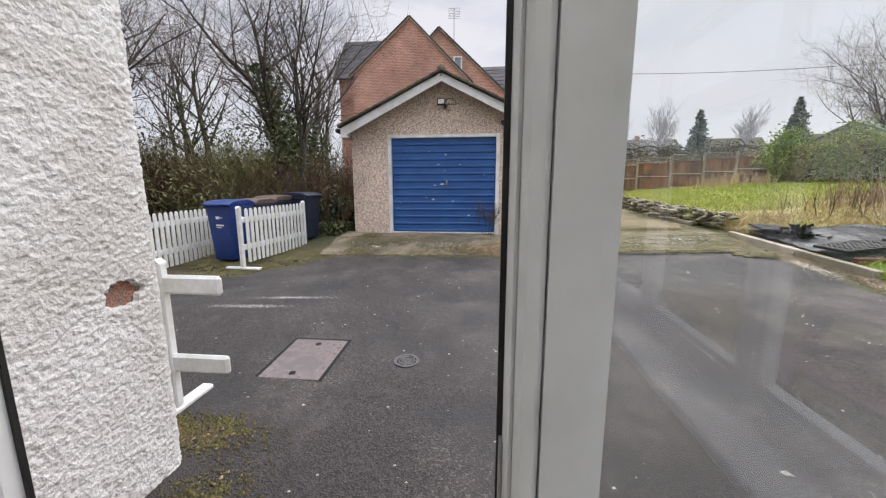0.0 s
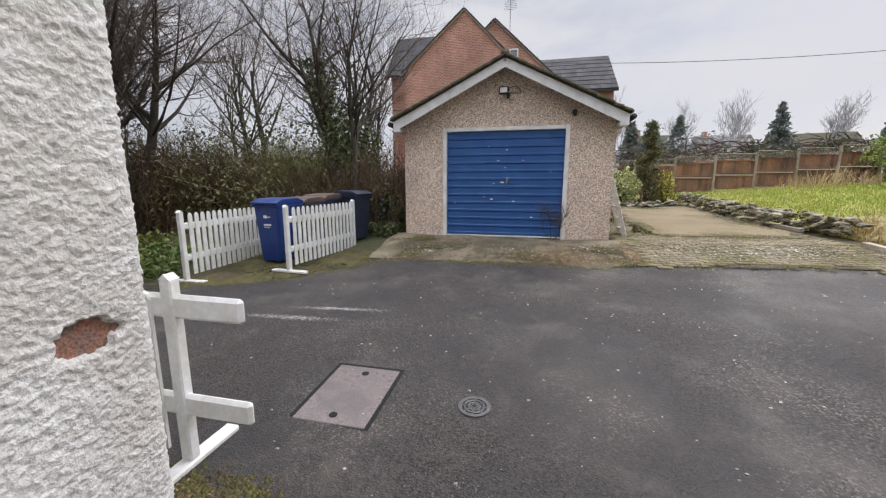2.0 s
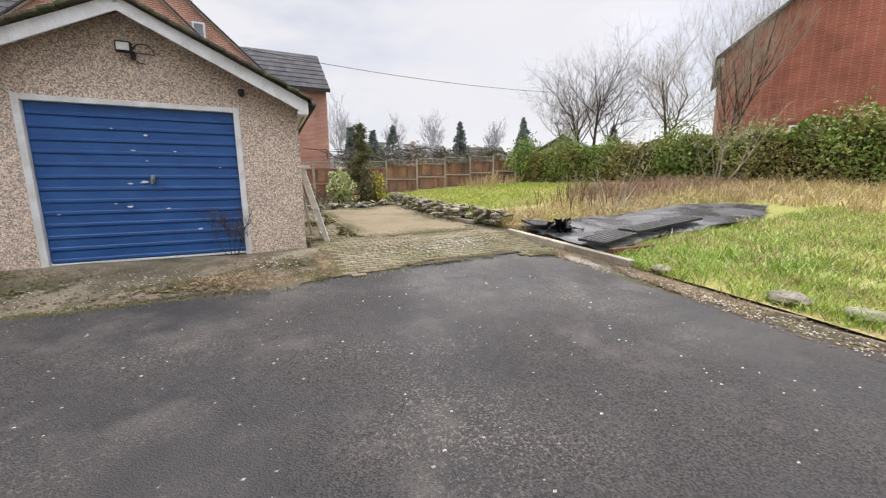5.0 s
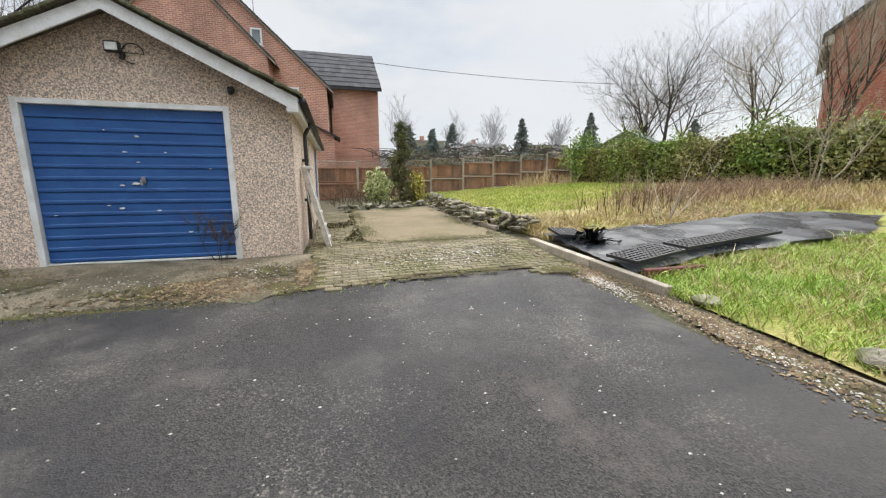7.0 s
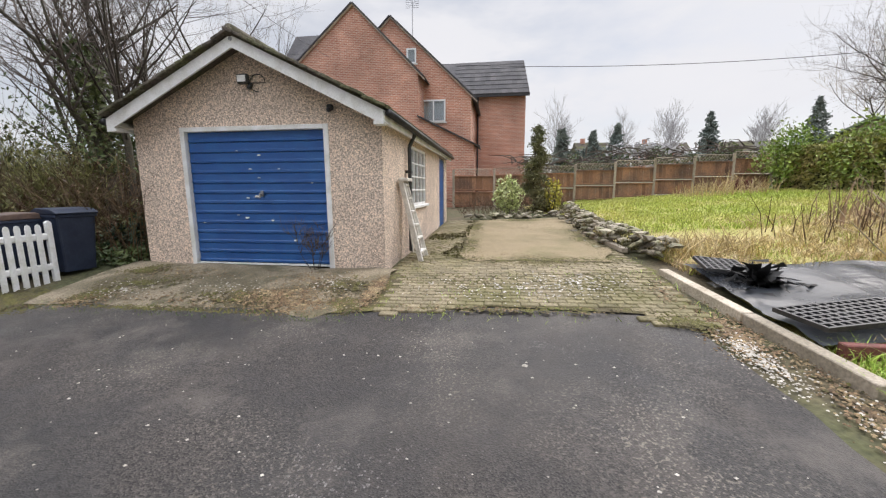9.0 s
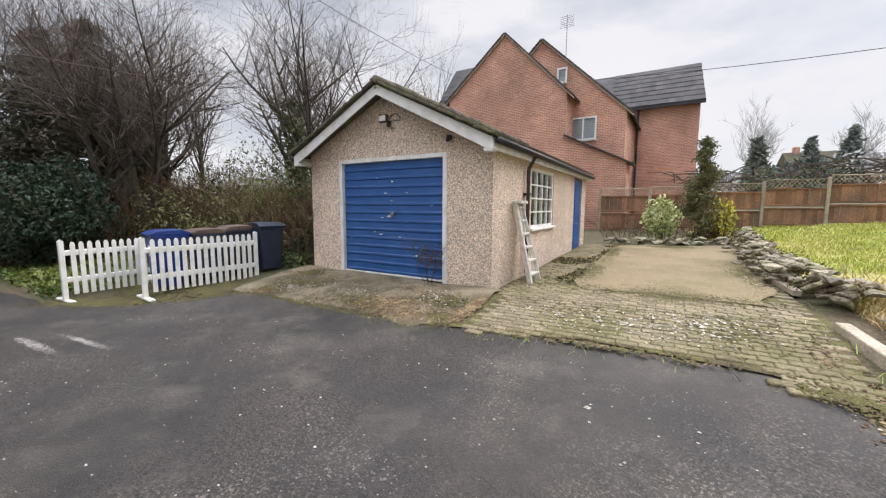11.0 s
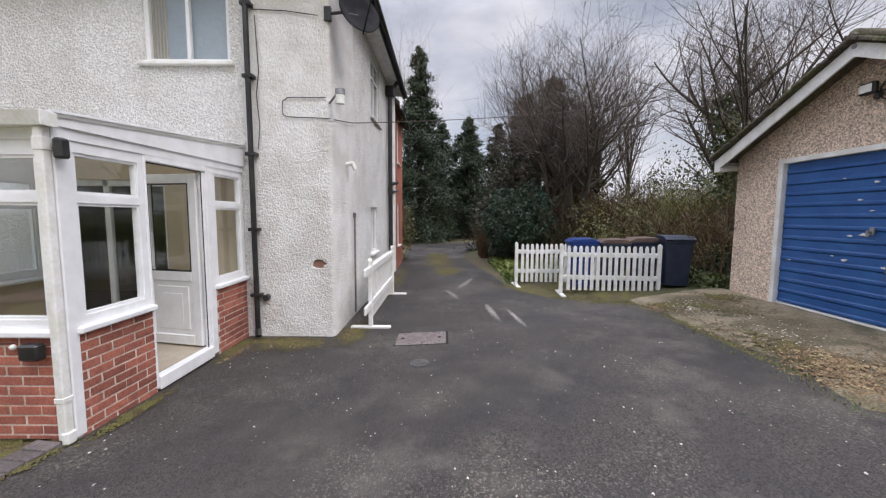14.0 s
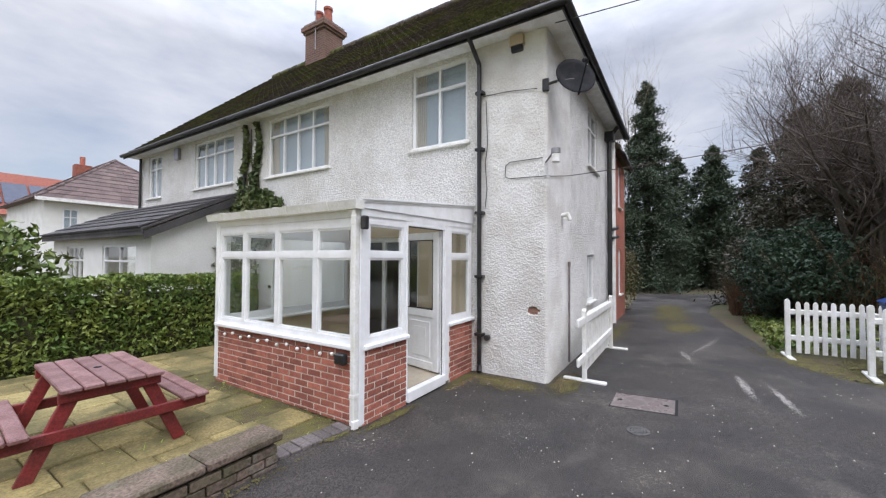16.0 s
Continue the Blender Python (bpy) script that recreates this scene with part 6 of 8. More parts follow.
def bin_(x, y, turn, body_m, lid_m, label, h=1.0, w=0.50, d=0.54):
    """A wheeled bin: tapered body, rim, lid with a lip, handle and wheels."""
    t = thing("wheelie_bin", label, "bin", "wheelie bins", at=pose(x, y, gz(x, y), 0, 0, turn))
    b = nb()
    bot = [b.verts.new((sx * w * 0.40, sy * d * 0.36 - 0.02, 0.03)) for sx, sy in ((-1, -1), (1, -1), (1, 1), (-1, 1))]
    top = [b.verts.new((sx * w * 0.5, sy * d * 0.5, h - 0.08)) for sx, sy in ((-1, -1), (1, -1), (1, 1), (-1, 1))]
    b.faces.new(bot[::-1])
    b.faces.new(top)
    for k in range(4):
        b.faces.new((bot[k], bot[(k + 1) % 4], top[(k + 1) % 4], top[k]))
    bmesh.ops.bevel(b, geom=[e for e in b.edges if abs(e.verts[0].co.z - e.verts[1].co.z) > 0.3], offset=0.04, segments=3, affect="EDGES", profile=0.5)
    body = part("body", b, body_m, t)
    b = nb()
    box(b, (-w * 0.53, -d * 0.53, h - 0.11), (w * 0.53, d * 0.53, h - 0.06), 0.012)
    part("rim", b, body_m, body)
    b = nb()
    prism(b, [(-d * 0.56, h - 0.06), (d * 0.54, h - 0.06), (d * 0.56, h - 0.02), (d * 0.3, h + 0.035), (-d * 0.35, h + 0.02), (-d * 0.58, h - 0.035)], -w * 0.54, w * 0.54, "x")
    bmesh.ops.bevel(b, geom=b.edges[:], offset=0.012, segments=2, affect="EDGES", profile=0.5)
    lid = part("lid", b, lid_m, t)
    b = nb()
    rod(b, (-w * 0.4, d * 0.6, h - 0.04), (w * 0.4, d * 0.6, h - 0.04), 0.016)
    for s in (-1, 1):
        box(b, (s * w * 0.4 - 0.015, d * 0.5, h - 0.07), (s * w * 0.4 + 0.015, d * 0.62, h - 0.025), 0.004)
    part("handle", b, body_m, t)
    for s in (-1, 1):
        b = nb()
        rod(b, (s * w * 0.42, d * 0.42, 0.10), (s * w * 0.52, d * 0.42, 0.10), 0.10, 14)
        part("wheel", b, RUBBER, t)
    return t


blue = bin_(-4.25, 6.16, -8, BLUE_BIN, BLUE_BIN, "dark blue wheelie bin beside the picket panels")
for x, z, w, hh in ((-0.02, 0.72, 0.07, 0.045), (0.05, 0.735, 0.06, 0.014), (0.01, 0.60, 0.15, 0.03), (-0.01, 0.57, 0.11, 0.012)):
    b = nb()
    d_ = 0.27 - (0.92 - z) * 0.063
    box(b, (x - w / 2, -d_ - 0.004, z), (x + w / 2, -d_ + 0.012, z + hh), 0)
    part("print", b, UPVC_OLD, blue, "small white printed mark")
bin_(-4.18, 6.78, -8, DARK_BIN, BROWN_LID, "wheelie bin with a brown lid behind the picket panel", 0.94)
bin_(-4.12, 7.36, -8, DARK_BIN, BROWN_LID, "wheelie bin with a faded brown lid behind the picket panel", 0.93)
bin_(-3.72, 7.78, 80, DARK_BIN, DARK_BIN, "dark grey wheelie bin beside the garage", 0.95)

cover = thing("manhole_cover", "wet rusty steel manhole cover set in the tarmac", "manhole cover", at=Matrix.Translation((0, 2.975, gz(-1.4, 2.975) - 0.002)) @ Matrix.Rotation(math.atan(0.05), 4, "X") @ Matrix.Translation((0, -2.975, 0)))
MZ = -0.006
b = nb()
box(b, (-1.66, 2.64, MZ - 0.03), (-1.16, 3.31, MZ + 0.008), 0.004)
part("plate", b, IRON, cover)
b = nb()
for p, q in (((-1.69, 2.61), (-1.66, 3.34)), ((-1.16, 2.61), (-1.13, 3.34)), ((-1.66, 2.61), (-1.16, 2.64)), ((-1.66, 3.31), (-1.16, 3.34))):
    box(b, (*p, MZ - 0.03), (*q, MZ + 0.004))
part("frame", b, DARK, cover, "dark gritty joint")
for (x, y) in ((-1.41, 2.72), (-1.41, 3.22)):
    b = nb()
    rod(b, (x, y, MZ), (x, y, MZ + 0.0105), 0.028, 12)
    part("key_hole", b, DARK, cover)
drain = thing("drain_cover", "round grey drain cover with ring slots", "drain cover", at=Matrix.Translation((0, 3.0, gz(-0.53, 3.0) - 0.002)) @ Matrix.Rotation(math.atan(0.05), 4, "X") @ Matrix.Translation((0, -3.0, 0)))
DZ = -0.005
b = nb()
rod(b, (-0.53, 3.0, DZ - 0.02), (-0.53, 3.0, DZ + 0.003), 0.105, 28)
part("plate", b, DARK, drain)
for r0, r1 in ((0.083, 0.108), (0.056, 0.072), (0.030, 0.045), (0.0, 0.018)):
    b = nb()
    n = 28
    ring = [[b.verts.new((-0.53 + r * math.cos(6.2832 * k / n), 3.0 + r * math.sin(6.2832 * k / n), DZ + z)) for k in range(n)] for r, z in ((max(r0, 0.001), 0.001), (max(r0, 0.002), 0.009), (r1, 0.009), (r1, 0.001))]
    for u, v in zip(ring, ring[1:]):
        for k in range(n):
            b.faces.new((u[k], u[(k + 1) % n], v[(k + 1) % n], v[k]))
    part("ring", b, DRAIN_M, drain)
b = nb()
for a in range(4):
    m = Matrix.Translation((-0.53, 3.0, DZ + 0.006)) @ Matrix.Rotation(a * math.pi / 4, 4, "Z")
    box(b, (-0.085, -0.006, -0.003), (0.085, 0.006, 0.003), 0, m)
part("spoke", b, DRAIN_M, drain)

# ---- beside the garage ----
lad = thing("stepladder", "scuffed pale stepladder leaning on the garage wall", "ladder")
LB, LT = Vector((1.62, 8.80, gz(1.66, 8.9) + 0.0)), Vector((1.27, 8.86, 1.80))
for dy0, dy1 in ((-0.02, 0.04), (0.42, 0.30)):
    b = nb()
    p, q = LB + Vector((0, dy0, 0)), LT + Vector((0, dy1, 0))
    m = Matrix.Translation((p + q) / 2) @ (q - p).to_track_quat("Z", "Y").to_matrix().to_4x4()
    box(b, (-0.02, -0.042, -(q - p).length / 2), (0.02, 0.042, (q - p).length / 2), 0.004, m)
    part("rail", b, ALU, lad)
for k in range(6):
    f = (k + 0.7) / 6.2
    p, q = LB.lerp(LT, f) + Vector((0, -0.02 + 0.08 * f, 0)), LB.lerp(LT, f) + Vector((0, 0.36 - 0.10 * f, 0))
    b = nb()
    box(b, (p.x - 0.06, p.y, p.z - 0.016), (p.x + 0.06, q.y, p.z + 0.016), 0.004)
    part("tread", b, ALU, lad)
b = nb()
box(b, (LT.x - 0.02, LT.y, LT.z - 0.05), (LT.x + 0.14, LT.y + 0.32, LT.z), 0.008)
part("top_tread", b, ALU, lad)
for dy in (0.10, 0.27):
    b = nb()
    p, q = Vector((1.60, 8.86 + dy + 0.18, gz(1.6, 9.0))), LT + Vector((0.06, dy, -0.05))
    rod(b, p, q, 0.014, 6)
    part("back_leg", b, ALU, lad)
plank = nb()
m = look((1.40, 9.22, 0.55), (1.27, 9.2, 1.5))
box(plank, (-0.06, -0.01, -1.0), (0.06, 0.01, 0.02), 0.004, m)
tagged(finish("plank", plank, ALU), "pale offcut board leaning beside the stepladder", "board")
weed = bare_tree("weed", 0.20, 8.0, [(0.3, -0.2, 0.45, 0.006), (-0.5, -0.2, 0.5, 0.006), (0.1, -0.5, 0.4, 0.007), (-0.2, 0.0, 0.42, 0.007), (0.4, -0.1, 0.34, 0.006)], (7, 5), 4, "dead brown weed at the foot of the garage door", z=0.47, cat="weed", rmin=0.004)

# stone walls
def stones(name, line, n, layers, label, seed, w=0.45, size=0.2, hmax=0.45):
    """A tumbled dry-stone wall: each stone a part."""
    rng = random.Random(seed)
    t = thing(name, label, "stone wall")
    meshes = []
    for k in range(6):
        b = nb()
        bmesh.ops.create_icosphere(b, subdivisions=1, radius=0.5)
        for v in b.verts:
            v.co *= 1 + rng.uniform(-0.34, 0.30)
            v.co.x = max(-0.42, min(0.42, v.co.x))
            v.co.z = max(-0.36, min(0.36, v.co.z))
        me = bpy.data.meshes.new("stone")
        b.to_mesh(me)
        b.free()
        me.materials.append(STONE)
        meshes.append(me)
    for k in range(n):
        f = rng.random()
        i = min(len(line) - 2, int(f * (len(line) - 1)))
        p = Vector(line[i]).lerp(Vector(line[i + 1]), f * (len(line) - 1) - i)
        lay = rng.random()
        x, y = p.x + rng.gauss(0, w * 0.38 * (1.1 - lay * 0.6)), p.y + rng.gauss(0, w * 0.2)
        o = new("stone", rng.choice(meshes))
        o.parent = t
        s = size * rng.uniform(0.55, 1.35)
        o.location = (x, y, gz(x, y) + s * 0.12 + lay * hmax)
        o.rotation_euler = (rng.gauss(0, 0.25), rng.gauss(0, 0.25), rng.random() * 6.28)
        o.scale = (s * 1.5, s, s * 0.55)
    return t


stones("stone_wall", [(5.35, 8.7), (5.05, 10.2), (5.0, 12), (5.1, 14), (5.3, 16.8)], 300, 3, "tumbled mossy dry-stone wall beside the gravel", 3, 0.5, 0.16, 0.36)
leafage("moss_tufts", (4.85, 5.4, 9.2, 16.8), 1500, 0.03, 36, "moss and ivy on the stone wall", MOSS, 0.1, 0.55, "moss")
stones("stone_wall", [(2.0, 15.3), (3.4, 15.3), (5.1, 16.2)], 60, 2, "low row of mossy stones at the end of the gravel", 5, 0.3, 0.2, 0.12)
b = nb()
m = look((4.75, 11.6, gz(4.75, 11.6) + 0.05), (4.95, 9.4, gz(4.9, 9.4) + 0.06))
box(b, (-0.05, -0.04, -2.2), (0.05, 0.04, 0.0), 0.008, m)
tagged(finish("timber", b, GREY_WOOD), "grey timber lying along the stone wall", "timber")
bush("shrub", 3.2, 16.3, 1.35, 0.5, 0.5, 1300, 11, "variegated cream and green shrub", VARIEG, 0.06, z=gz(3.2, 16.3))
conifer("conifer_shrub", 4.3, 17.6, 3.3, 0.6, 9000, 12, "narrow dark green conifer by the fence", DULL_G, 0.06)
bush("shrub", 4.85, 17.2, 1.25, 0.32, 0.32, 500, 13, "small shrub with yellow leaves", YELLOW_L, 0.06)
thicket("brambles", (1.4, 5.5, 16.5, 19.6), 260, 0.4, 1.1, 14, "brown bramble stems before the fence", RUSSET, 0.006, 2, 0.6)

# fallen leaves and weeds round the apron and paving
scatter("fallen_leaves", [(0.55, 6.75, 0.9, 0.35, 0.1), (0.2, 7.0, 0.8, 0.3, 0.2), (1.35, 7.2, 0.15, 0.6, 0)], 800, 0.016, DEAD_LEAF, "brown fallen leaves on the concrete apron", "fallen leaves", 0.015, thick=0.35, height=zapron)
scatter("moss", [(-1.9, 7.2, 0.9, 0.35, 0.2), (-0.3, 6.9, 0.9, 0.3, 0), (0.9, 7.3, 0.5, 0.4, 0), (-2.3, 7.7, 0.5, 0.3, 0)], 420, 0.02, MOSS, "patches of moss on the concrete apron", "moss", 0.012, thick=0.25, height=zapron)
scatter("fallen_leaves", [(-1.6, 7.6, 1.2, 0.4, 0), (0.4, 7.5, 1.0, 0.5, 0), (-1.0, 6.75, 1.9, 0.3, 0), (-2.3, 6.6, 0.7, 0.25, 0.2)], 260, 0.014, DEAD_LEAF, "scattered dead leaves on the concrete apron", "fallen leaves", 0.02, thick=0.35, height=zapron)
scatter("pale_chippings", [(-0.6, 7.2, 1.2, 0.4, 0), (0.7, 7.4, 0.5, 0.5, 0), (-2.0, 7.0, 0.6, 0.4, 0)], 110, 0.013, GRIT, "pale crumbs of concrete on the apron", "chippings", 0.014, thick=0.3, height=zapron)
scatter("moss", [(-1.0, 6.55, 1.9, 0.10, 0.02), (-2.35, 6.75, 0.6, 0.3, 0.3), (1.1, 6.75, 0.3, 0.25, 0)], 900, 0.017, MOSS, "dark moss along the broken edge of the apron", "moss", 0.008, thick=0.4, height=zapron)
scatter("fallen_leaves", [(4.95, 4.4, 0.25, 1.9, -0.12), (5.0, 2.0, 0.22, 1.5, 0.0), (4.9, 6.4, 0.35, 0.8, 0), (5.1, 4.6, 0.16, 1.6, 0)], 1000, 0.016, DEAD_LEAF, "fallen leaves and grit along the drive edge", "fallen leaves", 0.004, thick=0.35)
scatter("pale_chippings", [(2.9, 7.35, 1.6, 0.55, 0), (3.8, 7.6, 1.0, 0.6, 0)], 230, 0.015, GRIT, "pale chippings strewn on the block paving", "chippings", 0.03, thick=0.3)
scatter("moss", [(3.0, 6.72, 1.7, 0.12, 0.0), (4.6, 6.5, 0.35, 0.2, -0.6), (2.25, 11.5, 0.16, 3.2, 0), (3.5, 8.75, 1.4, 0.18, 0.0), (1.7, 9.5, 0.35, 3.0, 0), (4.75, 11.5, 0.15, 3.0, 0), (2.6, 7.6, 1.3, 0.7, 0), (4.2, 7.6, 0.8, 0.8, 0)], 260, 0.02, MOSS, "moss creeping over the edges of the paving", "moss", 0.026, thick=0.25)
scatter("fallen_leaves", [(2.8, 6.7, 1.6, 0.15, 0), (3.2, 9.2, 1.4, 0.5, 0), (3.5, 12.5, 1.2, 2.0, 0), (4.7, 7.3, 0.3, 0.9, 0)], 110, 0.015, DEAD_LEAF, "scattered dead leaves on paving and gravel", "fallen leaves", 0.036, thick=0.3)
scatter("moss", [(3.5, 8.85, 1.5, 0.28, -0.08), (2.3, 10.5, 0.28, 1.9, 0), (2.3, 13.2, 0.25, 1.6, 0), (4.6, 11.0, 0.28, 2.2, 0), (3.5, 14.5, 1.3, 0.3, 0)], 1500, 0.018, MOSS, "moss and weeds creeping over the edge of the gravel", "moss", 0.034, thick=0.2)
scatter("spilt_gravel", [(3.4, 8.6, 1.3, 0.45, 0.0)], 900, 0.012, SAND, "sandy gravel spilt on to the paving", "gravel", 0.03, thick=0.2)
grass("weeds", lambda x, y: True, (1.3, 5.0, 6.45, 9.0), 1600, 0.05, 31, "tufts of weed between the paving blocks", GRASS, 0.004, 0.7, 1.2, "weeds")
grass("weeds", lambda x, y: True, (-2.9, 1.4, 6.35, 6.75), 650, 0.045, 32, "tufts of grass along the concrete apron", HEDGE_G, 0.004, 0.7, 1.2, "weeds")
leafage("fallen_leaves", (1.35, 2.2, 9.0, 14.6), 1300, 0.03, 33, "leaf litter beside the garage wall", MOSS, 0.0, 0.03, "fallen leaves")

scatter("edge_grit", [(4.98, 4.2, 0.22, 1.9, -0.08), (5.05, 1.9, 0.2, 1.6, 0), (4.85, 6.0, 0.2, 0.7, 0)], 500, 0.013, GRIT, "pale grit along the drive edge", "grit", 0.004, thick=0.35)
scatter("moss", [(5.0, 4.2, 0.2, 2.0, -0.08), (5.05, 1.9, 0.15, 1.6, 0)], 900, 0.022, MOSS, "moss along the drive edge", "moss", 0.0, thick=0.25)

# ---- back fence ----
fence = thing("fence", "weathered brown panel fence with concrete posts and trellis", "fence")
def fy(x):
    """Where the fence runs."""
    return 19.9 + (x - 0.9) * 0.18


posts_x = [0.9 + 1.8 * k for k in range(9)]
turn_f = math.degrees(math.atan(0.18))
BOARDS = []
for w_b in range(3):
    b = nb()
    box(b, (0.003, 0, 0), (0.154, 0.014, 0.62 + 0.01 * w_b))
    bmesh.ops.recalc_face_normals(b, faces=b.faces)
    me = bpy.data.meshes.new("board")
    b.to_mesh(me)
    b.free()
    me.materials.append(FENCE_WOOD)
    BOARDS.append(me)
for k, x in enumerate(posts_x):
    y, g = fy(x), gz(x, fy(x)) - 0.03
    b = nb()
    box(b, (x - 0.05, y - 0.06, g - 0.1), (x + 0.05, y + 0.05, g + 1.72), 0.01)
    part("post", b, GREY_WOOD, fence)
    if k == len(posts_x) - 1:
        break
    m = Matrix.Translation((x, y, g + (gz(x + 1.8, fy(x + 1.8)) - gz(x, y)) / 2)) @ Matrix.Rotation(math.radians(turn_f), 4, "Z")
    for j in range(2):
        for i in range(11):
            o = new("board", BOARDS[(i + j) % 3])
            o.parent = fence
            o.matrix_basis = m @ Matrix.Translation((0.055 + i * 0.157, 0.012 * (i % 2), 0.08 + j * 0.68))
    b = nb()
    for zz in (0.12, 0.68, 0.80, 1.38):
        box(b, (0.05, -0.03, zz - 0.02), (1.78, 0.0, zz + 0.03), 0.004, m)
    part("rail", b, FENCE_WOOD, fence)
    b = nb()
    for i in range(11):
        x0 = 0.06 + i * 0.14
        rod(b, m @ Vector((x0, 0, 1.44)), m @ Vector((x0 + 0.24, 0, 1.70)), 0.009, 4)
        rod(b, m @ Vector((x0 + 0.24, 0.012, 1.44)), m @ Vector((x0, 0.012, 1.70)), 0.009, 4)
    rod(b, m @ Vector((0.05, 0, 1.71)), m @ Vector((1.78, 0, 1.71)), 0.014, 4)
    part("trellis", b, GREY_WOOD, fence)
rng_f = random.Random(8)
vines = [[], []]
for k in range(150):
    x = rng_f.uniform(3.5, 15)
    p = Vector((x, fy(x) + 0.7 + rng_f.gauss(0, 0.3), gz(x, 21) + rng_f.uniform(1.5, 2.2)))
    q = p + Vector((rng_f.uniform(-1.6, 1.6), rng_f.gauss(0, 0.3), rng_f.gauss(0, 0.22)))
    tube(vines[0], vines[1], [p, p.lerp(q, 0.5) + Vector((0, 0, 0.12)), q], [0.035, 0.03, 0.012], 4)
tagged(raw("climber", vines[0], vines[1], TWIG), "tangle of bare climber along the fence top", "climber", kind="stuff")
leafage("climber_leaves", (5, 15, 22.4, 23.6), 2600, 0.07, 44, "dull green climber leaves over the fence", IVY, 1.45, 2.5, "climber")
b = nb()
box(b, (13.2, 21.4, gz(13.2, 21.4)), (13.9, 21.8, gz(13.2, 21.4) + 0.5), 0.02)
tagged(finish("wooden_crate", b, RED_BOX), "small reddish wooden crate by the fence", "crate")

# ---- patio, table, edging ----
coping_wall = thing("low_wall", "low brick edging wall with worn coping beside the patio", "garden wall")
GP = 0.06
for k in range(7):
    b = nb()
    box(b, (1.83 + k * 0.61, 0.24, GP + 0.21), (1.83 + k * 0.61 + 0.60, 0.545, GP + 0.28), 0.015)
    part("coping", b, COPING, coping_wall, "mossy brown coping stone")
b = nb()
box(b, (1.88, 0.28, -0.05), (6.1, 0.48, GP + 0.21))
part("core", b, SOIL, coping_wall)
patio = sheet("patio", [(-1.5, -4.6), (7, -4.6), (7, 0.22), (1.9, 0.22), (1.0, 0.4), (0.97, -2.3), (-1.5, -2.3)], MOSS, 0.0, 0.5)
tagged(patio, "mossy bed under the paving slabs", "patio", kind="structure")
tb = thing("picnic_table", "red-stained wooden picnic table with a worn top and fixed benches", "picnic table", at=pose(2.58, -1.13, gz(2.58, -1.13) + 0.022, 0, 0, -4) @ Matrix.Diagonal((1, 1, 0.93, 1)))
for k in range(5):
    b = nb()
    box(b, (-0.33 + k * 0.134, -0.60, 0.70), (-0.33 + k * 0.134 + 0.124, 0.60, 0.738), 0.008)
    part("top_board", b, WORN_STAIN, tb, "worn purplish top board")
for s in (-1, 1):
    for k in range(2):
        b = nb()
        box(b, (s * 0.59 - 0.11 + k * 0.115, -0.60, 0.40), (s * 0.59 + k * 0.115 - 0.005, 0.60, 0.437), 0.008)
        part("bench_board", b, WORN_STAIN, tb)
    y = s * 0.46
    for t_ in (-1, 1):
        b = nb()
        p, q = Vector((t_ * 0.50, y, 0.0)), Vector((t_ * 0.22, y, 0.70))
        m = Matrix.Translation((p + q) / 2) @ (q - p).to_track_quat("Z", "Y").to_matrix().to_4x4()
        box(b, (-0.022, -0.05, -(q - p).length / 2), (0.022, 0.05, (q - p).length / 2), 0.006, m)
        for v in b.verts:
            v.co.z = max(v.co.z, 0.0)
        part("leg", b, RED_STAIN, tb)
    b = nb()
    box(b, (-0.70, y + s * 0.024, 0.30), (0.70, y + s * 0.064, 0.395), 0.006)
    part("bench_bearer", b, RED_STAIN, tb)
    b = nb()
    box(b, (-0.33, y + s * 0.024, 0.61), (0.33, y + s * 0.064, 0.698), 0.006)
    part("top_bearer", b, RED_STAIN, tb)
b = nb()
rod(b, (0, 0, 0.739), (0, 0, 0.743), 0.028, 14)
part("parasol_hole", b, DARK, tb)
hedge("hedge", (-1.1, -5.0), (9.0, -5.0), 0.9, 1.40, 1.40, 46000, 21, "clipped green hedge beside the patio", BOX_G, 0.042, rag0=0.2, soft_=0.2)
bush("laurel", 2.6, -7.2, 2.5, 1.1, 1.0, 2600, 22, "leafy evergreen shrub behind the hedge", HEDGE_G, 0.09)
grass("weeds", lambda x, y: True, (0.9, 5, -3, 0.3), 500, 0.06, 34, "weeds between the patio slabs", GRASS, 0.005, 0.7, 1.3, "weeds")
scatter("moss", [(1.2, 0.45, 0.3, 0.15, 0), (-1.0, 0.66, 0.5, 0.10, 0), (0.55, 0.66, 0.5, 0.08, 0), (1.04, -0.8, 0.08, 1.6, 0), (3.0, 0.6, 1.4, 0.06, 0)], 620, 0.014, MOSS, "moss along the foot of the conservatory", "moss", 0.01)
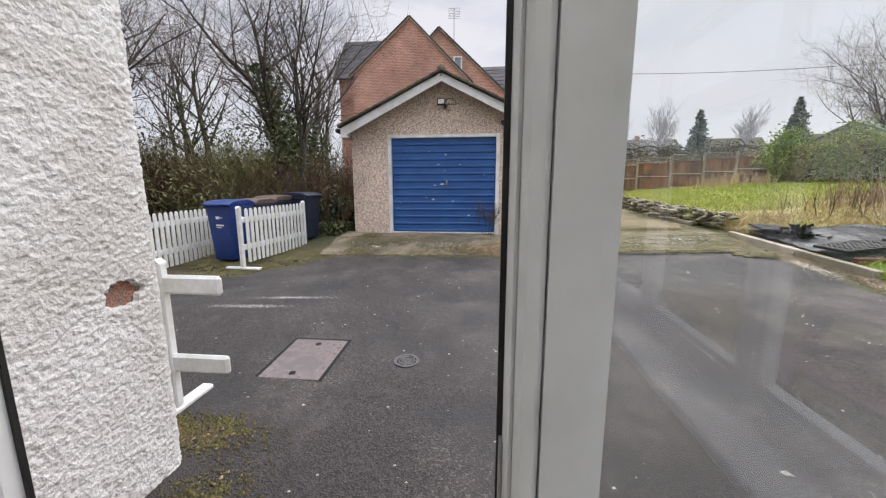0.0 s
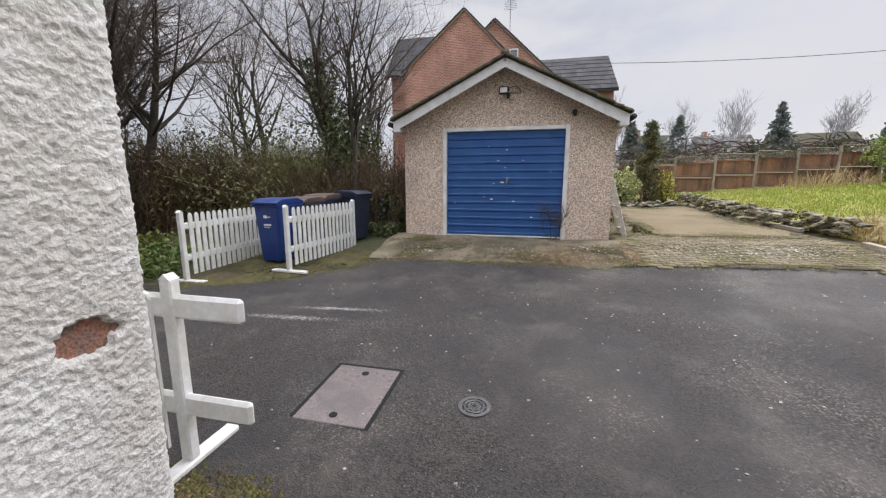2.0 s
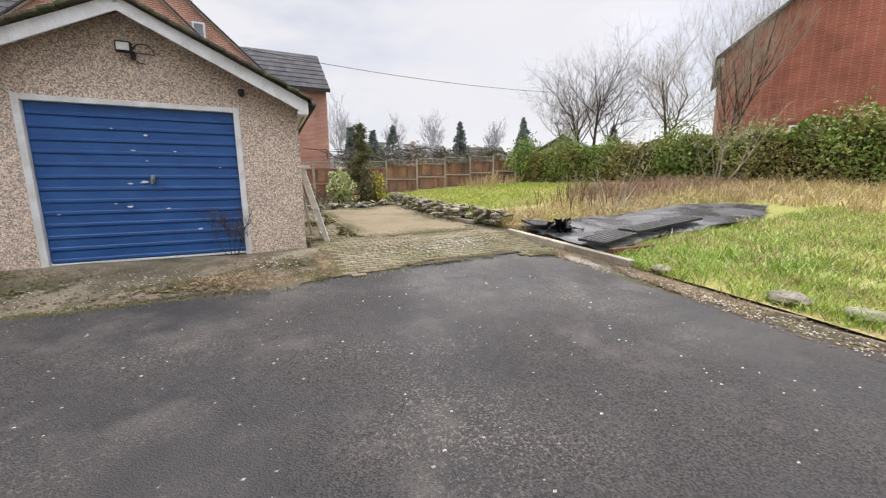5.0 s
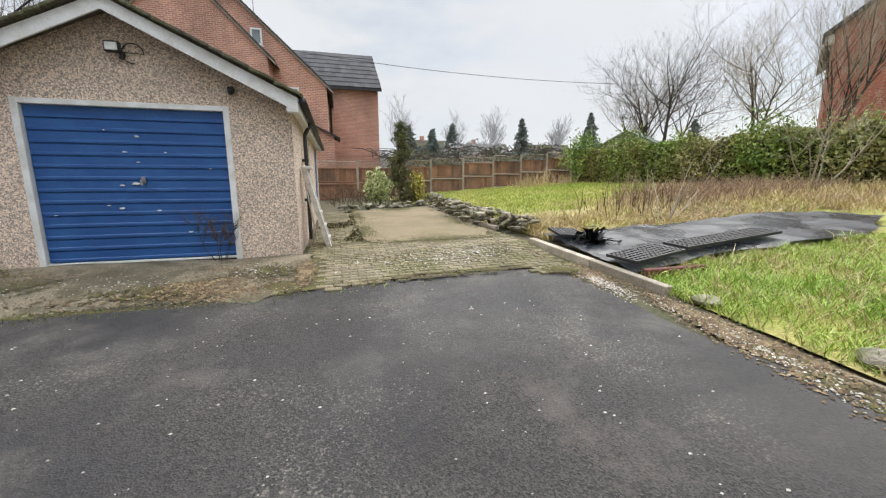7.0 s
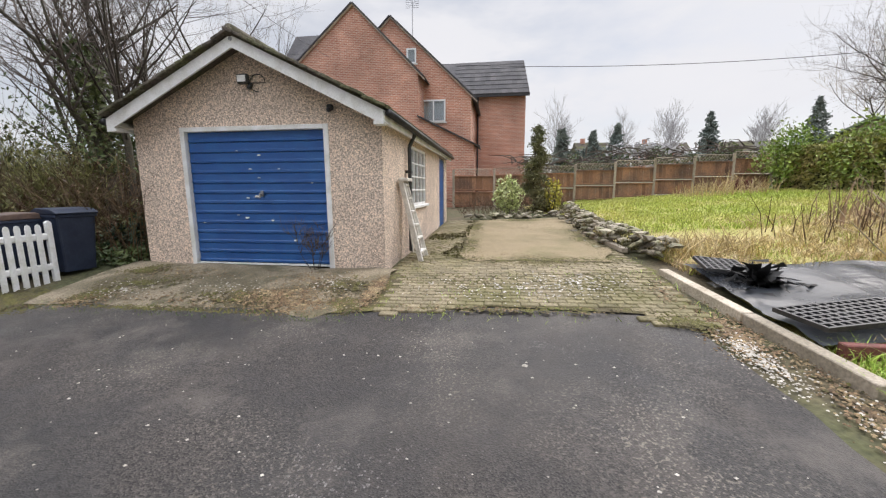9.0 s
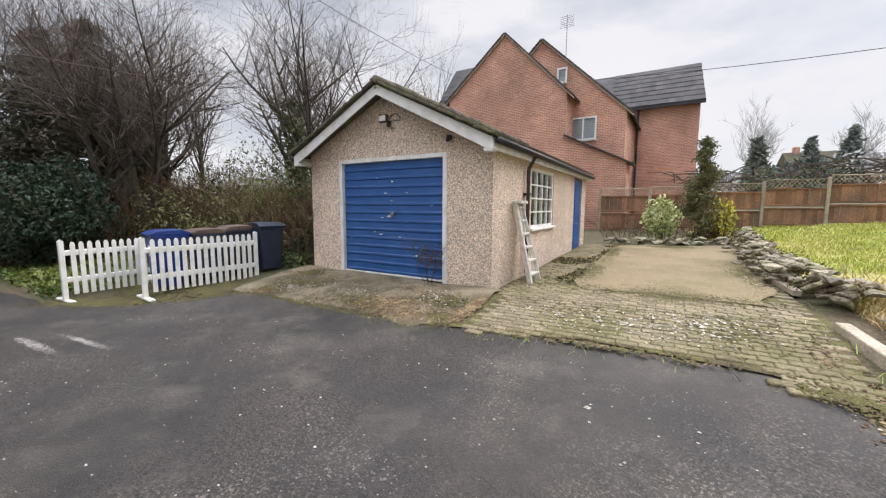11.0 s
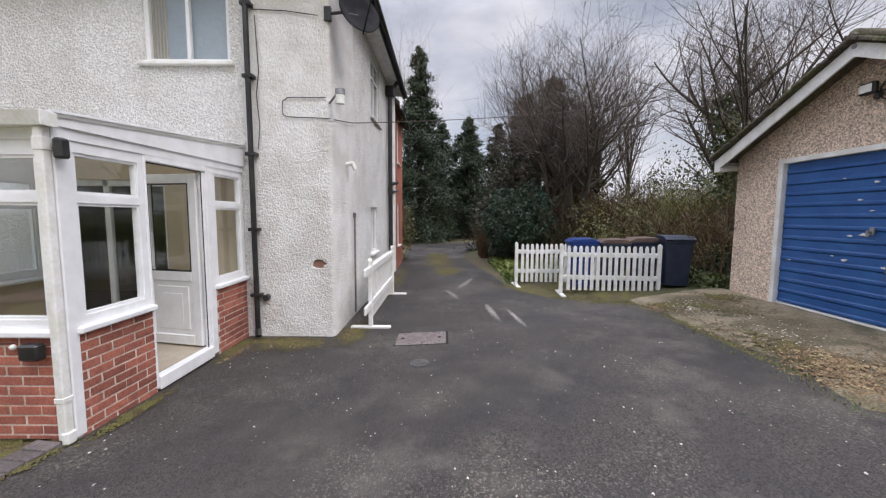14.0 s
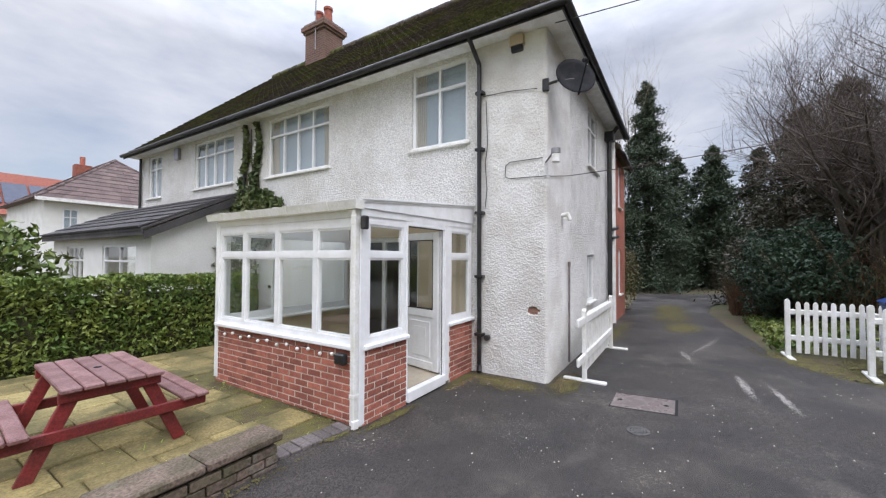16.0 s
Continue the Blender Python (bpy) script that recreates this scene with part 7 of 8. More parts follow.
# ivy on the front wall
rng_i = random.Random(17)
iv = []
for k in range(5200):
    f = rng_i.random()
    if f < 0.62:
        a, r = rng_i.random() * 6.283, rng_i.random() ** 0.5
        y, z = -5.3 + 1.1 * r * math.cos(a), 2.75 + 0.7 * r * math.sin(a)
        d = 0.05 + 0.42 * rng_i.random() * (1 - r * 0.7)
    elif f < 0.85:
        z = rng_i.uniform(3.0, 4.6) if rng_i.random() < 0.8 else rng_i.uniform(4.4, 5.1)
        y = (-5.35 if rng_i.random() < 0.6 else -5.85) + 0.12 * math.sin(z * 3.1) + rng_i.gauss(0, 0.07 * max(0.25, 1.3 - (z - 3.0) * 0.55))
        d = rng_i.uniform(0.03, 0.14)
    else:
        y, z, d = rng_i.gauss(-6.0, 0.5), rng_i.uniform(1.0, 2.2), rng_i.uniform(0.1, 0.6)
    iv.append(Vector((HX + d, y, z)))
ivy = thing("ivy", "dark green ivy climbing the front wall between the houses", "ivy")
raw("leaves", *leaf_quads(iv, 0.07, rng_i), IVY, ivy)
wv, wf = [], []
for y0 in (-5.35, -5.85, -5.6):
    pts = [Vector((HX + 0.03, y0 + 0.06 * math.sin(k * 1.3), 0.05 + 0.55 * k)) for k in range(10)]
    tube(wv, wf, pts, [0.03 - 0.002 * k for k in range(10)], 5)
raw("stems", wv, wf, BARK, ivy)

# ---- garden on the far side of the drive ----
kerb = thing("timber_kerb", "pale weathered timber edging the membrane", "edging")
for (p, q) in (((4.98, 8.0), (5.16, 6.6)), ((5.16, 6.58), (5.30, 5.45))):
    b = nb()
    p3, q3 = Vector((*p, gz(*p) + 0.03)), Vector((*q, gz(*q) + 0.03))
    m = Matrix.Translation((p3 + q3) / 2) @ (q3 - p3).to_track_quat("Y", "Z").to_matrix().to_4x4()
    box(b, (-0.06, -(q3 - p3).length / 2, -0.08), (0.06, (q3 - p3).length / 2, 0.055), 0.008, m)
    part("timber", b, GREY_WOOD, kerb)
kb = thing("kerb", "old concrete edging kerb along the drive", "kerb")
for k in range(7):
    y0, y1 = 5.3 - k * 0.92, 5.3 - k * 0.92 - 0.90
    x0 = 5.22
    b = nb()
    box(b, (x0 - 0.025, y1, gz(x0, y1) - 0.1), (x0 + 0.025, y0, gz(x0, y1) - 0.004), 0.008)
    part("kerb_stone", b, CONCRETE, kb)
for k, (x, y, s) in enumerate(((5.55, 3.75, 0.2), (5.45, 5.1, 0.14), (5.62, 3.2, 0.17))):
    b = nb()
    bmesh.ops.create_icosphere(b, subdivisions=2, radius=s)
    for v in b.verts:
        v.co *= 1 + 0.25 * noise.noise(v.co * 6 + Vector((k, 0, 0)))
        v.co.z *= 0.4
        v.co += Vector((x, y, gz(x, y) + 0.03))
    tagged(finish("rock", b, STONE), "flat stone at the edge of the grass", "rock")


def zmem(x, y):
    return gz(x, y) + 0.085


mem_out = [(5.25, 8.2), (5.32, 6.0), (5.6, 5.95), (6.6, 6.2), (7.9, 6.2), (9.9, 6.1), (11.6, 6.8), (11.2, 7.6), (9.6, 8.0), (8.0, 7.9), (6.9, 8.05), (6.0, 8.05)]
bm_ = sheet("pond_liner", wavy(mem_out, 0.25, 0.06, 9), MEMBRANE, 0.0, 0.16, 0.02, 12, height=zmem)
for v in bm_.data.vertices:
    v.co.z += 0.03 * noise.noise((v.co.x * 3.1, v.co.y * 5.3, 2)) + 0.012 * noise.noise((v.co.x * 9, v.co.y * 13, 4))
tagged(bm_, "wrinkled black plastic sheet spread over the ground", "plastic sheet")
b = nb()
for k in range(90):
    a, r = random.random() * 6.28, random.random() * 0.34
    x, y = 5.72 + r * math.cos(a) * 1.3, 7.35 + r * math.sin(a)
    h = (0.36 - r) * random.uniform(0.3, 0.9)
    q = [b.verts.new((x + random.gauss(0, 0.09), y + random.gauss(0, 0.09), gz(x, y) + 0.07 + max(0, h * random.uniform(0, 1.1)))) for _ in range(3)]
    b.faces.new(q)
bmesh.ops.solidify(b, geom=b.faces[:], thickness=0.004)
tagged(finish("crumpled_sheet", b, RUBBER), "crumpled heap of black plastic", "plastic sheet")


def grid_mat(m, nx_, ny_, label, cell=0.075):
    t = thing("grid_mat", label, "ground grid", "ground grids", at=m)
    b = nb()
    for i in range(nx_ + 1):
        box(b, (i * cell - 0.012, -0.012, 0), (i * cell + 0.012, ny_ * cell + 0.012, 0.04))
    tagged(part("bar", b, PLASTIC_GRID, t), kind="stuff")
    b = nb()
    for j in range(ny_ + 1):
        box(b, (0.0, j * cell - 0.012, 0.001), (nx_ * cell, j * cell + 0.012, 0.041))
    tagged(part("cross_bar", b, PLASTIC_GRID, t), kind="stuff")


grid_mat(pose(5.30, 7.62, gz(5.4, 7.9) + 0.13, 4, 3, -12), 6, 8, "black plastic ground grid at the corner of the sheet")
grid_mat(pose(5.38, 6.02, gz(5.5, 6.2) + 0.14, 2, -4, 12), 13, 6, "black plastic ground grid on the drive side of the sheet")
grid_mat(pose(6.45, 6.28, gz(6.6, 6.4) + 0.14, 2, -4, 4), 26, 5, "black plastic ground grid half under grass")
b = nb()
box(b, (5.40, 5.88, gz(5.6, 5.9)), (6.35, 5.96, gz(5.8, 5.9) + 0.10), 0.008)
tagged(finish("timber", b, RED_BOX), "dark red timber baulk under the grid", "timber")


def on_mem(x, y):
    return 5.2 < x < 11.3 and 6.05 + (0.1 if x < 8 else 0) < y < 8.0


def green_side(x, y):
    return x > 5.28 and not on_mem(x, y)


def rough_side(x, y):
    """The strip of dead growth between the sheet and the lawn."""
    return green_side(x, y) and 7.95 < y < max(10.2, 11.4 + 0.70 * (x - 9.1)) + 0.8 * noise.noise((x * 0.8, y * 0.8, 5))


random.seed(11)
grass("grass", lambda x, y: x > 5.3 and y < 6.15 + 0.25 * noise.noise((x, 2, 0)), (5.3, 12.5, 1.2, 6.4), 42000, 0.13, 51, "long bright green grass beside the plastic sheet", GRASS, 0.0048, 0.75, 0.6)
grass("dry_grass", lambda x, y: x > 5.3 and y < 6.1, (5.3, 13, 1.0, 6.2), 9000, 0.15, 52, "straw-coloured dead grass among the green", DRY_G, 0.005, 0.8, 0.9)
grass("dry_grass", rough_side, (5.3, 19, 7.6, 17), 62000, 0.13, 53, "straw-coloured dead grass", DRY_G, 0.006, 0.8, 0.6)
grass("grass", rough_side, (5.3, 17, 7.6, 13.5), 6000, 0.12, 54, "moss-green grass among dead stems", LAWN_G, 0.006, 0.7, 0.8)
grass("lawn_grass", lambda x, y: x > 5.4 and not rough_side(x, y), (5.4, 16, 11.5, 21.5), 42000, 0.10, 55, "short yellow-green lawn grass", LAWN_G, 0.009, 0.5, 0.35)
grass("dry_grass", lambda x, y: True, (12, 20, 4, 12), 9000, 0.30, 56, "tall dead grass before the hedge", DRY_G, 0.008, 0.6, 0.8)
thicket("dead_stems", (7.6, 11.0, 9.2, 11.0), 34, 0.5, 1.1, 57, "dead brown flower stems", RUSSET, 0.007, 3, 0.15)
thicket("dead_stems", (5.4, 6.6, 8.6, 9.9), 260, 0.25, 0.6, 58, "clump of dead brown stalks by the stone wall", DRY_G, 0.006, 2, 0.5)
thicket("dead_stems", (8, 17, 9.2, 12.5), 1500, 0.15, 0.42, 59, "brown dead growth in the rough grass", DRY_G, 0.007, 2, 0.45)
thicket("dead_stems", (10.2, 16, 9.6, 12.8), 1100, 0.3, 0.85, 104, "pinkish brown dead growth in the rough grass", DRY_BROWN, 0.007, 4, 0.4)
thicket("dead_stems", (8.8, 9.8, 10.2, 11.2), 26, 0.7, 1.2, 105, "upright dead stalks with seed heads", DRY_BROWN, 0.008, 3, 0.10)
thicket("dead_stems", (10.5, 14, 19.5, 21.3), 240, 0.4, 1.1, 60, "dry brown stalks before the fence", DRY_G, 0.009, 2, 0.3)
bare_tree("sapling", 8.2, 8.5, [(0.9, 0.2, 1.7, 0.014), (-0.6, 0.1, 1.3, 0.012), (0.4, -0.3, 1.9, 0.014), (1.6, 0.3, 2.2, 0.014), (-1.1, -0.2, 1.2, 0.01), (0.1, 0.4, 1.5, 0.012)], (3,), 61, "arching bare shrub in the rough grass", up=0.1, spread=0.4, bark=GREY_WOOD, twig=GREY_WOOD, bend=0.15, cat="shrub")
hedge("hedge", (15.4, 21.6), (18.8, 8.6), 1.6, 1.75, 1.95, 34000, 62, "tall clipped evergreen hedge round the garden", OLIVE_G, 0.07, rag0=0.45, soft_=0.26)
hedge("hedge", (18.6, 8.6), (21.5, -6), 1.6, 2.1, 2.2, 22000, 63, "tall clipped evergreen hedge along the garden side", OLIVE_G, 0.07, rag0=0.4, soft_=0.26)
bush("shrub", 14.9, 20.9, 2.7, 1.1, 1.0, 2600, 64, "bright green shrub at the end of the hedge", BRIGHT_G, 0.075, lumpy=0.6)
for k, (x, y, h_, w_) in enumerate(((15.9, 18.6, 2.5, 1.1), (16.6, 15.6, 2.3, 1.2), (17.2, 13.0, 2.6, 1.1), (17.9, 10.6, 2.4, 1.2), (18.6, 7.8, 2.7, 1.2))):
    bush("shrub", x, y, h_, w_, w_, 2600, 180 + k, "bushy evergreen grown out of the hedge line", (BRIGHT_G, OLIVE_G)[k % 2], 0.07, lumpy=0.6)
bare_tree("shrub", 16.0, 10.6, [(0.7, 0.2, 2.6, 0.03), (-0.8, 0.3, 2.4, 0.03), (0.1, -0.8, 2.5, 0.03), (-0.3, -0.2, 2.8, 0.03), (1.0, -0.5, 2.2, 0.025), (-1.0, -0.4, 2.2, 0.025)], (7, 5), 65, "bare twiggy shrub before the hedge", up=0.2, twig=GREY_WOOD, bark=GREY_WOOD, cat="shrub")
bare_tree("tree", 19.8, 20.6, [(0.1, 0.0, 5.2, 0.14), (-0.5, 0.1, 4.6, 0.11), (0.5, -0.2, 4.8, 0.09)], (13, 9, 8), 66, "bare garden tree behind the hedge", up=0.18, spread=0.6)
bare_tree("tree", 22.0, 24.0, [(0.0, 0.0, 5.0, 0.12), (-0.4, 0.2, 4.4, 0.09)], (13, 9, 7), 67, "bare garden tree behind the hedge", up=0.2, spread=0.6, twig=GREY_WOOD)
bare_tree("tree", 21.6, 17.0, [(0.1, 0.0, 5.4, 0.12), (-0.4, -0.2, 4.8, 0.09)], (13, 9, 8), 68, "bare garden tree behind the hedge", up=0.2, spread=0.6, twig=GREY_WOOD)
bare_tree("tree", 20.6, 13.0, [(0.05, 0.0, 5.4, 0.09), (-0.25, -0.1, 4.6, 0.07), (0.3, 0.1, 4.6, 0.07)], (12, 8, 7), 69, "thin bare tree before the brick house", up=0.3, spread=0.45, twig=GREY_WOOD)


# ---- neighbouring buildings ----
def gable_house(t, y, pts, ybase, depth, material):
    b = nb()
    prism(b, pts, y, y + depth, "y")
    return part("wall", b, material, t)


nbr = thing("house", "brown brick house with two gables beyond the fence", "house")
g0 = gz(-2, 20.6) - 0.3
gable_house(nbr, 20.6, [(-6.8, g0), (1.75, g0), (1.75, 3.6), (-0.8, 4.85), (-0.8, 6.8), (-3.75, 9.8), (-6.8, 7.2)], 0, 1.4, BRICK_FAR)
gable_house(nbr, 22.02, [(-6.2, g0), (1.5, g0), (1.5, 6.1), (-2.4, 9.75), (-6.2, 6.1)], 0, 5.5, BRICK_FAR)
b = nb()
box(b, (0.4, 26.5, g0), (4.4, 31.5, 7.05))
part("wall", b, BRICK_FAR, nbr)
b = nb()
box(b, (-8.2, 22.3, g0), (-6.25, 27.0, 7.35))
part("wall", b, BRICK_FAR, nbr)


def slab_roof(t, p, q, r, s, th, label=""):
    """A roof slope as a thick slab through four corners."""
    b = nb()
    nrm = (Vector(q) - Vector(p)).cross(Vector(s) - Vector(p)).normalized()
    if nrm.z < 0:
        nrm = -nrm
    lo = [b.verts.new(Vector(v)) for v in (p, q, r, s)]
    hi = [b.verts.new(Vector(v) + nrm * th) for v in (p, q, r, s)]
    b.faces.new(lo)
    b.faces.new(hi)
    for k in range(4):
        b.faces.new((lo[k], lo[(k + 1) % 4], hi[(k + 1) % 4], hi[k]))
    return part("roof", b, SLATE, t, label)


slab_roof(nbr, (-7.0, 20.45, 7.03), (-7.0, 22.5, 7.03), (-3.75, 22.5, 9.82), (-3.75, 20.45, 9.82), 0.06)
slab_roof(nbr, (-0.55, 20.45, 6.60), (-0.55, 22.5, 6.60), (-3.75, 22.5, 9.82), (-3.75, 20.45, 9.82), 0.06)
slab_roof(nbr, (-0.85, 20.45, 4.88), (-0.85, 22.0, 4.88), (2.0, 22.0, 3.48), (2.0, 20.45, 3.48), 0.06)
slab_roof(nbr, (1.75, 21.85, 5.87), (1.75, 27.6, 5.87), (-2.4, 27.6, 9.77), (-2.4, 21.85, 9.77), 0.06)
slab_roof(nbr, (-6.45, 21.85, 5.87), (-6.45, 27.6, 5.87), (-2.4, 27.6, 9.77), (-2.4, 21.85, 9.77), 0.06)
r_ = slab_roof(nbr, (0.2, 26.25, 6.98), (4.6, 26.25, 6.98), (4.25, 29.4, 9.7), (-1.2, 29.4, 9.7), 0.1, "dark tiled wing roof")
tiles(r_, SLATE, (0.2, 26.2, 7.06), (4.4, 0, 0), (-0.2, 3.2, 2.74), 14, 8)
r_ = slab_roof(nbr, (-8.5, 22.1, 7.3), (-6.0, 22.1, 7.3), (-6.0, 24.4, 10.0), (-8.5, 24.4, 10.0), 0.1)
tiles(r_, SLATE, (-8.5, 22.05, 7.38), (2.5, 0, 0), (0, 2.35, 2.7), 8, 8)
for (x0, x1, z0, z1) in ((-0.92, 0.27, 4.85, 5.9), (-1.62, -1.15, 7.6, 8.3)):
    window(nbr, "y", 22.0, x0, x1, z0, z1, 2 if x1 - x0 > 0.8 else 1, inward=1, recess=-0.09, fw=0.07, label="white casement window")
    d_ = nb()
    box(d_, (x0 + 0.02, 21.995, z0 + 0.02), (x1 - 0.02, 22.012, z1 - 0.02))
    part("window_recess", d_, ROOM, nbr)
b = nb()
rod(b, (1.62, 26.4, 7.0), (1.62, 26.4, 1.0), 0.05, 6)
box(b, (0.2, 26.15, 6.9), (4.6, 26.25, 7.02))
part("gutter", b, BLACK_PIPE, nbr)
b = nb()
rod(b, (-1.75, 24, 9.4), (-1.75, 24, 11.6), 0.02, 5)
for k in range(7):
    rod(b, (-2.1, 24, 11.0 + 0.09 * k), (-1.4, 24, 11.0 + 0.09 * k), 0.012, 4)
part("aerial", b, STEEL, nbr)
b = nb()
prism(b, [(-7.05, 6.98), (-3.75, 9.84), (-0.5, 6.52), (-0.5, 6.46), (-3.75, 9.76), (-7.05, 6.92)], 20.50, 20.598, "y")
prism(b, [(-6.5, 5.82), (-2.4, 9.79), (1.8, 5.80), (1.8, 5.73), (-2.4, 9.70), (-6.5, 5.75)], 21.92, 22.018, "y")
part("verge", b, MORTAR, nbr, "pale mortared verge")

red = thing("house", "tall red brick house behind the hedge", "house", at=pose(23.6, 15.2, 0, 0, 0, -58))
zr = 1.3
b = nb()
prism(b, [(0, zr), (9, zr), (9, zr + 6.9), (4.5, zr + 10.4), (0, zr + 6.9)], 0, 8, "y")
part("wall", b, BRICK_RED, red)
for xa, xb in ((-0.4, 4.5), (9.4, 4.5)):
    b = nb()
    p = [(xa, zr + 6.6), (xb, zr + 10.42), (xb, zr + 10.6), (xa, zr + 6.78)]
    prism(b, p, -0.35, 8.2, "y")
    part("roof", b, SLATE, red)
b = nb()
box(b, (-0.3, -0.1, zr + 6.4), (0.0, 0.3, zr + 6.75), 0.02)
part("eaves_box", b, WHITE_PAINT, red)
window(red, "y", 0.0, 3.0, 5.2, zr + 1.9, zr + 3.0, 2, inward=1, recess=-0.08, fw=0.08)
b = nb()
box(b, (2.9, -0.05, zr + 3.0), (5.3, -0.004, zr + 3.2))
part("lintel", b, RED_BRICK, red)
b = nb()
bmesh.ops.create_uvsphere(b, u_segments=12, v_segments=6, radius=0.35, matrix=Matrix.Translation((-0.35, -0.2, zr + 6.0)) @ Matrix.Diagonal((0.25, 1, 1, 1)))
part("dish", b, STEEL, red)

shed = thing("shed", "low garden shed with a grey-green roof behind the hedge", "shed", at=pose(17.2, 22.4, 1.6, 0, 0, -58))
b = nb()
prism(b, [(0, 0), (3.0, 0), (3.0, 2.0), (1.5, 2.75), (0, 2.0)], 0, 4.5, "y")
part("wall", b, GREY_WOOD, shed)
for xa in (-0.2, 3.2):
    b = nb()
    prism(b, [(xa, 1.93), (1.5, 2.80), (1.5, 2.88), (xa, 2.02)], -0.2, 4.7, "y")
    part("roof", b, mat("green_felt", (0.20, 0.25, 0.18), (0.16, 0.20, 0.14), scale=2, fine=30, var=0.2, rough=0.9, bump=0.3), shed)

far1 = thing("house", "white rendered house with a brown hipped roof, far off", "house")
part("wall", wall_mesh("y", -27.0, -0.3, -11, -2.1, -0.3, 5.1, [(-3.6, -2.9, 3.0, 4.6)]), RENDER_WHITE, far1)
part("wall", wall_mesh("x", -2.1, -0.3, -36, -27.31, -0.3, 5.1, []), RENDER_WHITE, far1)
window(far1, "y", -27.0, -3.6, -2.9, 3.0, 4.6, 2, transom=4.1, inward=-1, fw=0.07)
hip_roof(far1, -11.5, -1.7, -36.4, -26.6, 5.1, 3.7, False, True, FAR_TILE, 20, 12)
# panel added so that nothing shows through the far window
q = nb()
box(q, (-3.55, -27.14, 3.05), (-2.95, -27.12, 4.55))
part("blind", q, PANE_BACKING, far1)
b = nb()
box(b, (-11.4, -26.62, 4.95), (-1.68, -26.55, 5.14))
part("fascia", b, WHITE_PAINT, far1)
far2 = thing("house", "house with an orange tiled roof and solar panels, far off", "house")
b = nb()
box(b, (-12, -54, -0.3), (-1, -46, 5.5))
part("wall", b, RENDER_WHITE, far2)
b = nb()
prism(b, [(-45.5, 5.4), (-54.5, 5.4), (-50, 9.6)], -12.4, -0.6, "x")
part("roof", b, RED_BRICK, far2, "orange clay tiles")
b = nb()
for k in range(4):
    m = Matrix.Translation((-2.6 - k * 1.75, -47.6, 7.45)) @ Matrix.Rotation(math.radians(-43), 4, "X")
    box(b, (-0.8, -1.5, 0.02), (0.8, 1.5, 0.08), 0.01, m)
part("solar_panel", b, SOLAR, far2, "dark blue solar panels")
b = nb()
box(b, (-8.6, -44.8, 5), (-7.4, -43.9, 10.4), 0.02)
rod(b, (-8.0, -44.4, 10.4), (-8.0, -44.4, 11.2), 0.2, 10)
part("chimney", b, RED_BRICK, far2)

for k, (x, y, w, h, turn) in enumerate(((24, 84, 10, 3.6, 4), (36, 86, 9, 3.4, -5), (48, 82, 12, 3.2, -12), (60, 76, 10, 3.4, -25))):
    fh = thing("house", "distant brick house with a low tiled roof", "house", "distant houses", at=pose(x, y, gz(x, y) - 0.2, 0, 0, turn))
    b = nb()
    box(b, (-w / 2, 0, 0), (w / 2, 6, h))
    part("wall", b, BRICK_FAR, fh)
    b = nb()
    prism(b, [(-0.4, h - 0.1), (6.4, h - 0.1), (3, h + 2.2)], -w / 2 - 0.3, w / 2 + 0.3, "x")
    part("roof", b, OLD_TILE, fh)
    b = nb()
    box(b, (-w / 2 + 1, 2.6, h + 1.6), (-w / 2 + 1.8, 3.4, h + 3.0))
    part("chimney", b, BRICK_FAR, fh)
    for j in (-1, 1):
        window(fh, "y", 0.0, j * w / 4 - 0.6, j * w / 4 + 0.6, 1.0, 2.1, 2, inward=1, recess=-0.08, fw=0.08, sill=False)

# ---- trees by the drive ----
pollard = bare_tree("tree", -4.68, 9.66, [(-0.34, 0.0, 4.6, 0.23), (0.02, 0.12, 4.3, 0.11), (-0.12, 0.3, 4.6, 0.10)], (13, 7, 6), 71, "dark leaning pollarded tree with upright bare shoots", up=0.19, spread=0.60, bend=0.13)
rng_p = random.Random(41)
iv = []
for k in range(1500):
    h_ = rng_p.uniform(0.2, 1.0) ** 0.7
    a = rng_p.random() * 6.283
    r_ = abs(rng_p.gauss(0.26, 0.14))
    iv.append(Vector((-4.7 - 0.95 * h_ + r_ * math.cos(a), 9.75 + 0.2 * h_ + r_ * math.sin(a), 0.7 + 3.9 * h_)))
raw("ivy", *leaf_quads(iv, 0.06, rng_p), IVY, pollard)
bare_tree("tree", -9.2, 7.4, [(-0.10, 0.1, 4.8, 0.22), (0.30, 0.2, 4.5, 0.16), (-0.45, 0.1, 4.5, 0.14), (0.1, -0.35, 4.2, 0.12)], (14, 11, 9), 72, "large bare many-stemmed tree by the drive", up=0.22, spread=0.62)
bare_tree("tree", -13.0, 9.5, [(0.0, 0.1, 5.6, 0.2), (0.35, 0.2, 5.2, 0.15), (-0.35, 0, 5.0, 0.14)], (10, 7, 5), 73, "bare tree behind the driveside thicket", up=0.25, spread=0.58)
bare_tree("tree", -6.3, 13.5, [(0.1, 0, 4.8, 0.16), (-0.35, 0.1, 4.8, 0.14)], (9, 6, 5), 74, "bare tree behind the thicket", up=0.22, spread=0.58)
bare_tree("tree", -10.5, 14.0, [(0.1, 0, 5.2, 0.16), (-0.35, 0.1, 4.8, 0.14)], (10, 8, 5), 75, "bare tree in the woodland beyond", up=0.25, spread=0.55)
